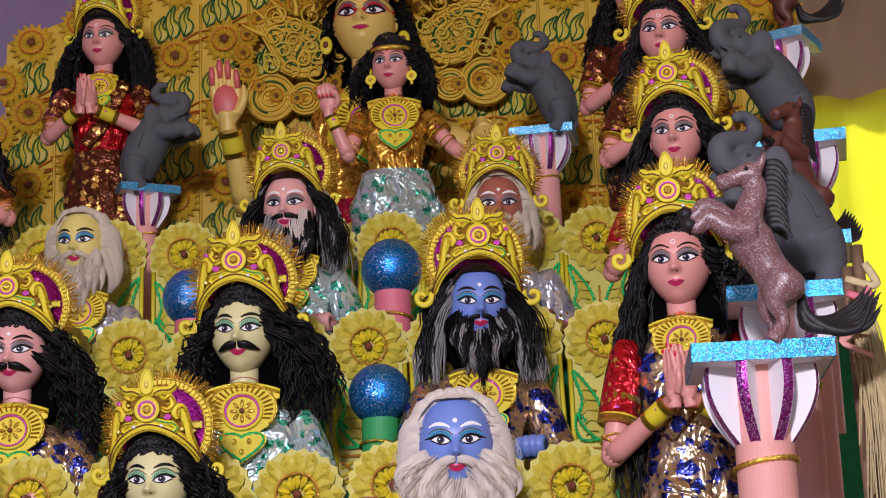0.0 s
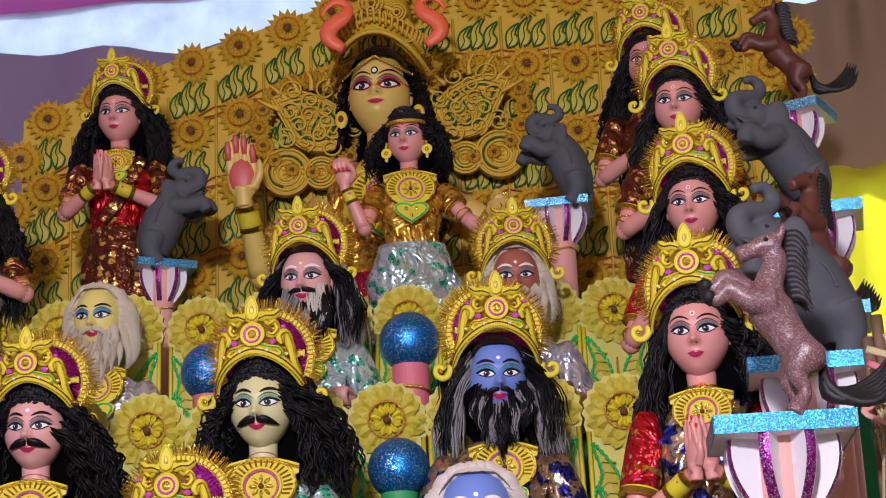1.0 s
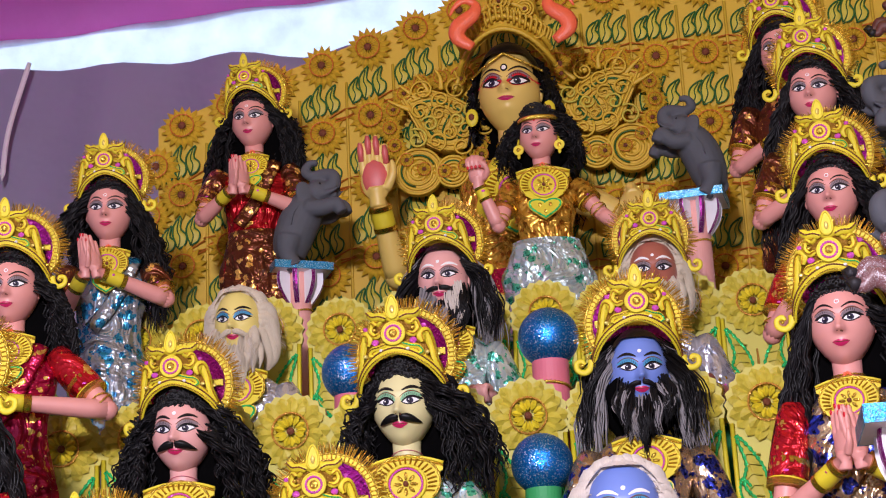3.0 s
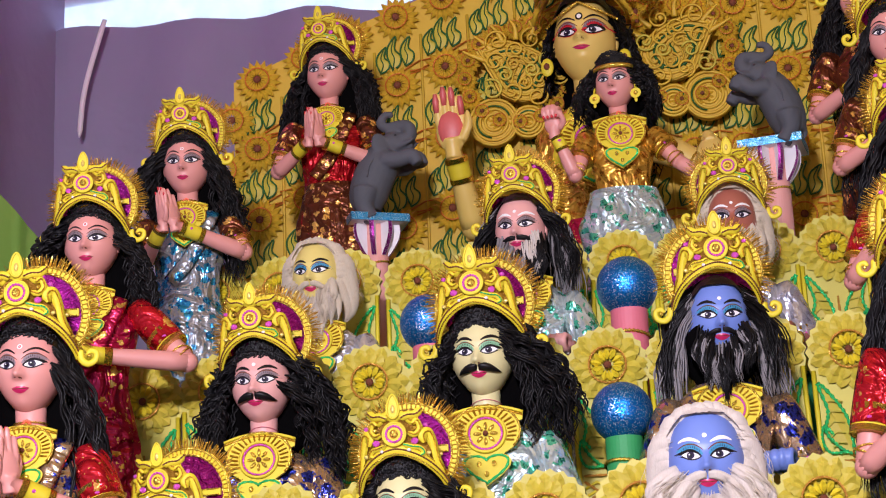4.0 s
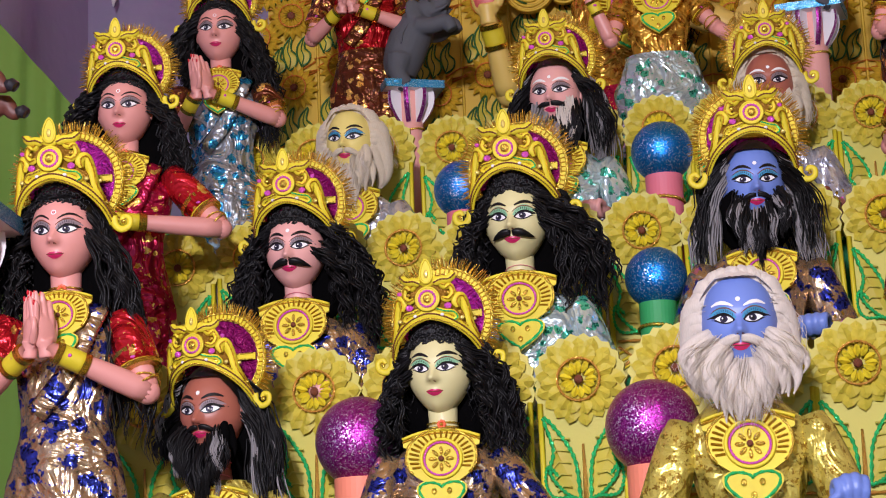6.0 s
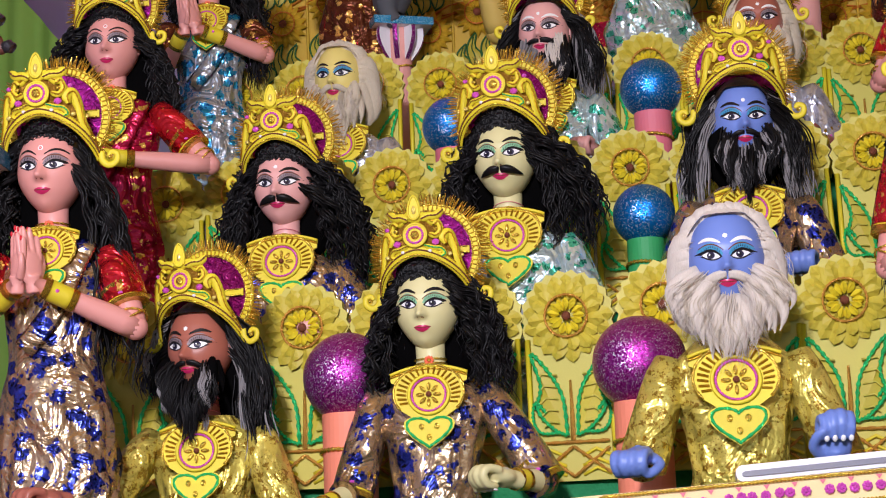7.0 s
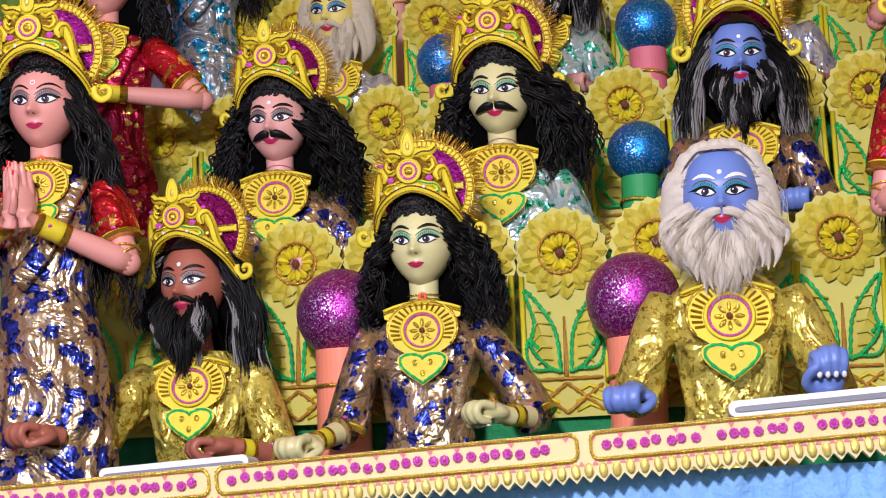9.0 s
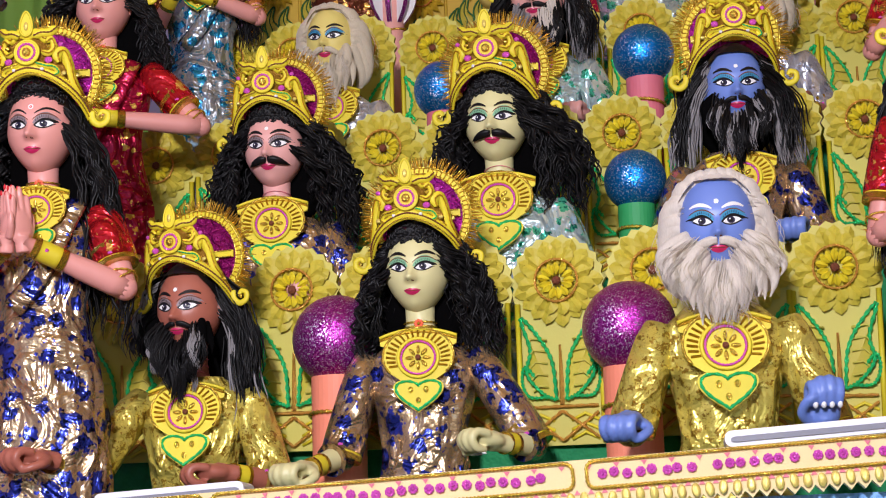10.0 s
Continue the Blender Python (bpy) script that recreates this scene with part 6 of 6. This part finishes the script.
    for q, mat in ((0, GOLD_DARK), (1, GOLD), (2, GOLD_DARK)):
        k.strands(hairs[q::3], np.tile((0.008, 0.007, 0.004), (110, 1)), mat)
    tagged(part("fringe", k, root, "gold tinsel fringe"), kind="stuff")
    for i in range(5):
        k = Mesh()
        a = radians(66 + 48 * i / 4)
        k.box((-0.006, -0.004, 0), (0.006, 0.004, 0.1 + rnd.uniform(-0.02, 0.03)), PALE_GOLD if i % 2 else GOLD)
        part("tinsel_tip", k, root, m=Matrix.Translation((hc[0] + 0.69 * math.cos(a), hc[1], hc[2] + 0.69 * math.sin(a))) @ Matrix.Rotation(math.pi / 2 - a, 4, "Y"))
    return tagged(root, "yellow foam crown with pink jewels and a fringed round back", "crown", "crowns on the figures")


# ---- breast ornaments ----
def necklace(m):
    """A round breast plate with spokes and a heart shaped pendant. Unit: the face height of the wearer."""
    root = empty("breast_ornament", m)
    k = Mesh()
    out = [(0.42 * math.sin(t), 0.34 * math.cos(t)) for t in np.linspace(radians(-128), radians(128), 30)] + [(0.2, -0.3), (0, -0.34), (-0.2, -0.3)]
    k.plate(out[::-1], 0, 0.03, YELLOW)
    part("collar_plate", k, root)
    k = Mesh()
    top = [(x, 0.3 - 0.1 * (x / 0.46) ** 2) for x in np.linspace(-0.46, 0.46, 15)]
    low = [(x, 0.12 + 0.1 * (abs(x) / 0.46) ** 2) for x in np.linspace(0.46, -0.46, 15)]
    k.plate([(x, z + 0.04) for x, z in top[::-1]] + [(x * 0.98, z - 0.08) for x, z in low[::-1]], 0.012, 0.04, YELLOW)
    k.tube([(x, 0.0, z + 0.03) for x, z in top], 0.02, YELLOW, 6)
    k.tube([(x, -0.004, z - 0.01) for x, z in top], [0.014 if i % 2 else 0.009 for i in range(15)], GOLD_DARK, 5)
    part("collar_band", k, root)
    k = Mesh()
    k.tube([(x, -0.01, z) for x, z in out[:30]], [0.02 if i % 2 else 0.012 for i in range(30)], GOLD, 5)
    part("beaded_trim", k, root, "dark bead row")
    for i in range(21):
        t = radians(-115 + 230 * i / 20)
        k = Mesh()
        k.tube([(0.27 * math.sin(t), -0.012, 0.24 * math.cos(t) - 0.02), (0.38 * math.sin(t), -0.012, 0.31 * math.cos(t))], 0.013, GOLD_DARK, 5)
        part("spoke", k, root)
    k = Mesh()
    k.tube(arc(0, -0.03, 0.235, 0, 355, 44, -0.02), 0.022, YELLOW, 6, True)
    k.tube(arc(0, -0.03, 0.2, 0, 355, 60, -0.02), [0.016 if i % 2 else 0.01 for i in range(60)], PINK_STUD, 5, True)
    part("pink_ring", k, root, "ring of pink sequins")
    k = Mesh()
    for i in range(8):
        a = math.pi * i / 4
        k.ball((0.1 * math.cos(a), -0.025, -0.03 + 0.1 * math.sin(a)), (0.05, 0.014, 0.022), GOLD, 8, 6, Matrix.Rotation(-a, 4, "Y"))
    k.ball((0, -0.035, -0.03), 0.035, BROWN, 8, 6)
    part("rosette", k, root, "gold rosette")
    heart = [(0.3 * math.sin(t) ** 3 * 1.0, -0.46 + 0.24 * (0.82 * math.cos(t) - 0.30 * math.cos(2 * t) - 0.12 * math.cos(3 * t))) for t in np.linspace(0, 2 * math.pi, 40, endpoint=False)]
    k = Mesh()
    k.plate(heart, -0.012, 0.02, YELLOW)
    pend = part("pendant", k, root, "heart shaped pendant")
    k = Mesh()
    k.tube([(x * 0.88, -0.02, -0.46 + (z + 0.46) * 0.88) for x, z in heart], [0.02 if i % 2 else 0.013 for i in range(40)], GREEN_SEQUIN, 5, True)
    part("green_edge", k, pend, "green sequin edge")
    for x, z in ((-0.09, -0.42), (0.09, -0.42), (0, -0.55)):
        k = Mesh()
        k.ball((x, -0.022, z), (0.032, 0.016, 0.04), GOLD, 8, 6)
        part("gem", k, pend)
    return tagged(root, "yellow foam breast ornament with a pink ring and green edged pendant", "necklace", "breast ornaments")


FIG = dict(
    woman=statue("seated_statue", "cream faced seated clay figure with black curls and navy foil dress", (-0.689, 4.19, 2.254), 0.165, 1.45, "cream", "navy", "woman", 3, 0, -6, "curly", None, "green", "fist", 1, bindi="", falls={-1: 0.95, 1: 1.0}, swing={-1: 0.9, 1: 1.2}, reach=(((-1.12, -0.1, -2.5), (-1.45, -0.85, -2.72), (-0.4, -0.75, -0.05)), ((1.5, -0.05, -2.45), (1.1, -0.72, -2.45), (-0.7, -0.55, 0.15)))),
    sage_dark=statue("seated_statue", "brown faced bearded clay figure in gold foil robe", (-1.207, 4.126, 2.184), 0.165, 1.45, "brown", "gold", "man", 2, 0, -12, "streak", "black", "pink", "fist", 2, falls={-1: 0.5, 1: 1.5}, reach=(((-1.35, -0.6, -2.35), (-1.5, -1.6, -2.1), (-0.6, -0.6, 0.1)), ((1.15, -0.1, -2.4), (0.65, -0.7, -2.3), (-0.8, -0.4, 0.05)))),
    sage_blue=statue("seated_statue", "blue faced clay figure with cream wool beard and gold robe", (-0.009, 3.986, 2.279), 0.176, 1.45, "blue", "gold", "man", 3, 0, -2, "wool", "white", "teal", "fist", 3, wide=1.08, brow=WHITE_P, reach=(((-1.15, -0.05, -2.4), (-1.15, -0.6, -2.35), (-0.25, -0.8, -0.1)), ((1.2, -0.05, -2.5), (1.05, -0.5, -2.5), (0.05, -0.35, 0.9)))),
    king_l=statue("seated_statue", "pink faced moustached clay figure in navy flowered foil", (-1.12, 4.6, 2.66), 0.172, 1.95, "pale", "navy", "man", 2, 0, -4, "curly", "moustache", "pink", "fist", 4, falls={-1: 0.95, 1: 1.1}, swing={-1: 1.1, 1: 1.55}),
    king_c=statue("seated_statue", "cream faced moustached clay figure in silver green foil", (-0.549, 4.62, 2.696), 0.178, 1.95, "cream", "mint", "man", 2, 0, -6, "curly", "moustache", "green", "fist", 5, bindi="", falls={-1: 0.95, 1: 1.05}, swing={-1: 0.9, 1: 1.6}),
    king_blue=statue("seated_statue", "blue faced clay figure with black and grey beard", (0.054, 4.664, 2.752), 0.172, 1.95, "blue", "navy", "man", 6, 0, -2, "streak", "black", "teal", "fist", 6),
    elder_white=statue("seated_statue", "lemon faced old clay figure with ash wool beard in silver foil", (-1.134, 5.4, 3.175), 0.168, 2.45, "lemon", "silver", "man", 2, 0, -8, "wool", "ash", "teal", "fist", 7, bindi=""),
    elder_c=statue("seated_statue", "pink faced clay figure with long black and white beard", (-0.5, 5.32, 3.238), 0.172, 2.45, "pale", "mint", "man", 2, 0, -8, "streak", "streak", "pink", "fist", 8, brow=WHITE_P),
    elder_r=statue("seated_statue", "brown faced clay figure with ash wool beard in silver foil", (0.123, 5.4, 3.234), 0.168, 2.45, "brown", "silver", "man", 4, 0, -4, "wool", "ash", "pink", "fist", 9, brow=WHITE_P),
    maid_l4=statue("standing_statue", "pink faced standing clay figure in navy foil with joined palms", (-1.485, 3.93, 2.576), 0.169, 1.45, "pink", "navy", "goddess", 6, 0, -4, "long", None, "pink", "namaste", 10, dress2="navy", bindi="ring", falls={-1: 0.5, 1: 1.0}, sleeves="rose"),
    maid_l3=statue("standing_statue", "pink faced standing clay figure in maroon brocade with joined palms", (-1.607, 4.72, 3.115), 0.163, 1.95, "pink", "maroon", "goddess", 8, 0, -4, "long", None, "pink", "namaste", 11, dress2="maroon", bindi="ring", falls={-1: 0.4, 1: 0.75}, hair_len=0.8, grip=(-0.5, -2.0, -0.1), elbows={-1: (-1.0, -2.3), 1: (1.6, -2.1)}, sleeves="rose"),
    maid_l2=statue("standing_statue", "pink faced standing clay figure in teal foil with joined palms", (-1.56, 5.5, 3.6), 0.163, 2.45, "pink", "teal", "goddess", 8, 0, -4, "long", None, "pink", "namaste", 12, dress2="teal", bindi="ring", falls={-1: 0.4, 1: 0.85}, grip=(-0.25, -1.4, -0.1), elbows={-1: (-0.9, -2.1), 1: (1.1, -1.8)}, sleeves="bronze"),
    maid_l1=statue("standing_statue", "pink faced standing clay figure in red and gold foil", (-1.229, 6.118, 4.122), 0.163, 3.0, "pink", "red", "goddess", 0, 0, -6, "long", None, "pink", "namaste", 13, dress2="bronze", bindi="ring", hair_len=0.62, grip=(-0.2, -1.75, 0.0)),
    maid_r1=statue("standing_statue", "pink faced standing clay figure with long black hair", (0.592, 5.85, 4.10), 0.167, 3.0, "pink", "bronze", "goddess", -14, 0, -2, "long", None, "pink", "namaste", 14, bindi="ring", falls={-1: 1.1, 1: 0.6}, hair_len=0.8, grip=(0.1, -1.9, 0.0), elbows={-1: (-1.1, -2.3), 1: (1.1, -2.3)}),
    maid_r2=statue("standing_statue", "pink faced standing clay figure with long black hair", (0.622, 5.36, 3.749), 0.165, 2.45, "pink", "bronze", "goddess", -12, 0, -2, "long", None, "pink", "namaste", 15, bindi="ring", falls={-1: 1.1, 1: 0.6}, grip=(0.1, -1.9, 0.0), elbows={-1: (-1.15, -2.3), 1: (1.1, -2.3)}),
    maid_r3=statue("standing_statue", "pink faced standing clay figure with long black hair", (0.596, 4.95, 3.282), 0.165, 1.95, "pink", "bronze", "goddess", -12, 0, -2, "long", None, "pink", "namaste", 16, bindi="ring", falls={-1: 1.1, 1: 0.6}, grip=(-0.4, -1.55, 0.0), elbows={-1: (-1.2, -2.25), 1: (1.1, -2.3)}, sleeves="rose"),
    maid_r4=statue("standing_statue", "pink faced standing clay figure in navy foil with joined palms", (0.494, 4.16, 2.703), 0.165, 1.45, "pink", "navy", "goddess", -10, 0, -2, "long", None, "pink", "namaste", 17, dress2="navy", bindi="ring", falls={-1: 1.2, 1: 0.6}, grip=(-0.02, -2.0, -0.05), elbows={-1: (-1.05, -2.6), 1: (1.1, -2.5)}, sleeves="rose"),
    child=statue("standing_statue", "pink faced child figure in amber foil with a green skirt", (-0.209, 5.97, 3.923), 0.15, 3.0, "pink", "amber", "goddess", 4, 0, -14, "curly", None, "pink", "child", 18, bindi="red", hair_len=0.62, hem=1.1, dress2="mint"),
    great=statue("great_statue", "large ochre faced clay figure with black hair and wide eyes", (-0.33, 6.4, 4.29), 0.275, 3.0, "gold", "amber", "goddess", 0, 0, -5, "back", None, "pink", "great", 19, wide=0.94, heavy=0.06, bindi="", hair_len=0.6, short=0.7, eye=1.0, dress2="maroon", swing={-1: 0.35, 1: 0.35}),
)


def seat(fig, scale=1.0, tilt=0.0, dx=0.0, dz=-0.06):
    spot, _, H = FIG[fig]
    k = H * scale * 1.1
    return spot @ Matrix.Translation((dx * H, 0.02 * H, dz * H)) @ Matrix.Rotation(radians(tilt), 4, "X") @ Matrix.Diagonal((k, k, k, 1))


PINK_CROWN = crown(seat("woman"), MAGENTA_FOIL, 3)
WINE_CROWN = crown(seat("king_c", 1.02), WINE_FOIL, 4)


def crown_copy(src, m):
    ob = copy_thing(src, Matrix.Identity(4))
    ob.matrix_basis = m
    return ob


for fig, k in (("king_blue", 1.02), ("maid_l4", 1.0), ("maid_l3", 0.98), ("maid_l2", 0.98), ("maid_r1", 1.0), ("maid_r2", 1.0), ("maid_r3", 1.02), ("maid_r4", 1.0)):
    crown_copy(PINK_CROWN, seat(fig, k))
for fig, k in (("sage_dark", 0.95), ("king_l", 0.98), ("elder_c", 0.95), ("elder_r", 0.95), ("maid_l1", 0.95)):
    crown_copy(WINE_CROWN, seat(fig, k))


def breast(fig, dz=-1.18, k=1.0, dx=0.0):
    _, spot, H = FIG[fig]
    return spot @ Matrix.Translation((dx * H, -0.33 * H, dz * H)) @ Matrix.Rotation(radians(-10), 4, "X") @ Matrix.Diagonal((H * k, H * k, H * k, 1))


ORNAMENT = necklace(breast("woman", -1.2, 1.15))
for fig, dz, k in (("king_l", -1.14, 1.15), ("king_c", -1.14, 1.15), ("sage_dark", -1.4, 1.15), ("sage_blue", -1.45, 1.2), ("king_blue", -1.35, 1.1), ("elder_white", -1.25, 1.15), ("elder_c", -1.2, 1.1), ("maid_l4", -1.1, 0.95), ("maid_l3", -1.1, 0.95), ("maid_l2", -1.1, 0.95), ("maid_l1", -1.1, 0.85), ("maid_r4", -1.1, 0.95), ("child", -1.25, 1.3), ("great", -1.45, 1.0)):
    crown_copy(ORNAMENT, breast(fig, dz, k))


# ---- the great figure's crown, its coral swans and the golden swans beside it ----
def great_crown(m):
    root = empty("filigree_crown", m)
    k = Mesh()
    rows = []
    for s in np.linspace(0, 1, 12):
        z = 0.1 + 0.5 * s
        w = 0.115 * (1 - s) + 0.055
        rows.append([(w * math.sin(a), -w * 0.75 * math.cos(a) - 0.02, z - 0.11 * (1 - s) * abs(math.sin(a)) ** 2) for a in np.linspace(-1.6, 1.6, 30)])
    k.grid(rows, YELLOW_OCHRE)
    k.grid(np.array(rows) * (0.94, 0.94, 1), YELLOW_OCHRE)
    part("crown_shell", k, root)
    for s, z, w in ((0.0, 0.105, 0.18), (0.12, 0.16, 0.166), (0.25, 0.22, 0.152), (0.5, 0.34, 0.122), (0.62, 0.4, 0.108), (0.75, 0.47, 0.093)):
        k = Mesh()
        p = [(w * math.sin(a), -w * 0.75 * math.cos(a) - 0.03, z - 0.11 * (1 - s) * abs(math.sin(a)) ** 2) for a in np.linspace(-1.5, 1.5, 44)]
        k.tube(p, [0.011 if i % 2 else 0.008 for i in range(44)], YELLOW_OCHRE, 6)
        part("filigree_band", k, root)
    for cx, z, r, y in ((0, 0.22, 0.045, -0.165), (0, 0.34, 0.034, -0.135), (-0.09, 0.19, 0.034, -0.13), (0.09, 0.19, 0.034, -0.13), (-0.13, 0.11, 0.028, -0.1), (0.13, 0.11, 0.028, -0.1), (-0.065, 0.29, 0.028, -0.12), (0.065, 0.29, 0.028, -0.12), (0, 0.42, 0.026, -0.115), (-0.05, 0.37, 0.022, -0.115), (0.05, 0.37, 0.022, -0.115)):
        k = Mesh()
        for q in (1.0, 0.68, 0.36):
            k.tube(arc(cx, z, r * q, 0, 350, 24, y), 0.0045, YELLOW_OCHRE, 5, True)
        k.ball((cx, y, z), 0.008, BROWN, 7, 5)
        part("roundel", k, root)
    for i in range(22):
        a = -1.3 + 2.6 * i / 21
        k = Mesh()
        k.tube(smooth_path([(0.165 * math.sin(a), -0.125 * math.cos(a) - 0.03, 0.15 - 0.08 * abs(math.sin(a))), (0.185 * math.sin(a), -0.14 * math.cos(a) - 0.04, 0.19 - 0.08 * abs(math.sin(a))), (0.16 * math.sin(a), -0.125 * math.cos(a) - 0.05, 0.2 - 0.08 * abs(math.sin(a)))], 8), 0.006, YELLOW_OCHRE, 5)
        part("scallop", k, root)
    return tagged(root, "tall ochre yellow filigree crown on the large figure", "crown")


GH = 0.275
great_crown(FIG["great"][0] @ pose(0, 0, 0.085))
for s in (-1, 1):
    k = Mesh()
    p = smooth_path([(0.02, 0, -0.1), (-0.03, 0, -0.06), (-0.025, 0, -0.015), (0.03, 0, 0.03), (0.035, 0, 0.07), (-0.005, 0, 0.085), (-0.04, 0, 0.06), (-0.055, 0, 0.03)], 30) * (-s if s > 0 else 1, 1, 1)
    k.tube(p * (1 if s < 0 else 1, 1, 1), [0.006 + 0.026 * math.sin(math.pi * min(1, 0.15 + i / 22)) if i < 18 else 0.017 - 0.0012 * (i - 18) for i in range(30)], CORAL, 10, flat=0.6)
    tagged(k.thing("coral_swan", pose(-0.295 + s * 0.168, 6.28, 4.48)), "coral painted swan ornament fixed beside the tall crown", "ornament", "coral swans")


def golden_swan(x, z, side):
    root = empty("golden_swan", pose(x, 6.7, z))
    k = Mesh()
    body = smooth_path([(-0.16, 0, 0.1), (-0.05, 0, 0.12), (0.09, 0, 0.05), (0.13, 0, -0.04), (0.05, 0, -0.13), (-0.06, 0, -0.1), (-0.1, 0, -0.02), (-0.16, 0, 0.1)], 40) * (side, 1, 1)
    k.plate([(q[0], q[2]) for q in body[:-1]], -0.03, 0.0, YELLOW_OCHRE)
    part("body_plate", k, root)
    for q in (0.96, 0.8, 0.64, 0.48, 0.32, 0.18):
        k = Mesh()
        c = body.mean(0)
        k.tube(c + (body - c) * q + (0.01 * side, -0.035, 0), 0.006 if q > 0.7 else 0.0045, YELLOW_OCHRE if q != 0.64 else GREEN_DARK, 5)
        part("filigree_cord", k, root)
    for i in range(7):
        k = Mesh()
        a0 = 0.25 + 0.09 * i
        k.tube(smooth_path([(side * (-0.03 + 0.02 * i), -0.035, 0.06 - 0.015 * i), (side * (-0.06 + 0.02 * i), -0.04, -0.02 - 0.01 * i), (side * (-0.02 + 0.015 * i), -0.035, -0.08)], 12), 0.004, GREEN_DARK if i % 3 == 0 else YELLOW_OCHRE, 4)
        part("filigree_cord", k, root)
    # cut curls that fill the wing and its edge
    for i in range(15):
        a = 2.4 * i
        d = 0.035 + 0.0085 * i
        k = Mesh()
        k.tube(spiral(side * (0.02 + d * math.cos(a)), -0.01 + d * math.sin(a), 0.03 + 0.0012 * i, 40 * i, 1.4 if i % 2 else -1.4, 20, -0.046, 0.2), 0.0048, YELLOW_OCHRE if i % 4 else PETAL_YELLOW, 5)
        part("cut_curl", k, root)
    for i in range(9):
        k = Mesh()
        a = radians(-20 + 22 * i)
        c, t = math.cos(a), math.sin(a)
        k.tube(smooth_path([(side * 0.13 * c, -0.03, 0.12 * t), (side * 0.18 * c, -0.04, 0.165 * t), (side * (0.2 * c - 0.02), -0.04, 0.19 * t + 0.012)], 10), np.linspace(0.012, 0.004, 10), YELLOW_OCHRE, 6, flat=0.6)
        part("feather", k, root)
    for cx, cz, r in ((-0.1, -0.2, 0.09), (0.03, -0.21, 0.06)):
        k = Mesh()
        k.ring((side * cx, 0, cz), 0.002, r * 1.05, -0.02, 0.0, YELLOW_OCHRE, 30)
        part("roundel_plate", k, root)
        k = Mesh()
        for q in (1.0, 0.8, 0.58, 0.36):
            k.tube(arc(side * cx, cz, r * q, 0, 350, 34, -0.026), 0.006, YELLOW_OCHRE, 5, True)
        k.tube(arc(side * cx, cz, r * 0.7, 20, 260, 20, -0.03), 0.003, GREEN_DARK, 4)
        part("roundel", k, root)
    for i in range(16):
        a = 2 * math.pi * i / 16
        part("flower", FLOWER_S, root, m=pose(side * (0.0 + 0.2 * math.cos(a)), -0.012, -0.02 + 0.19 * math.sin(a), 0, 20 * i, 0))
    return tagged(root, "large ochre yellow filigree swan on the flowered backdrop", "ornament", "golden swans")


golden_swan(-0.6, 4.27, 1)
golden_swan(0.0, 4.30, -1)
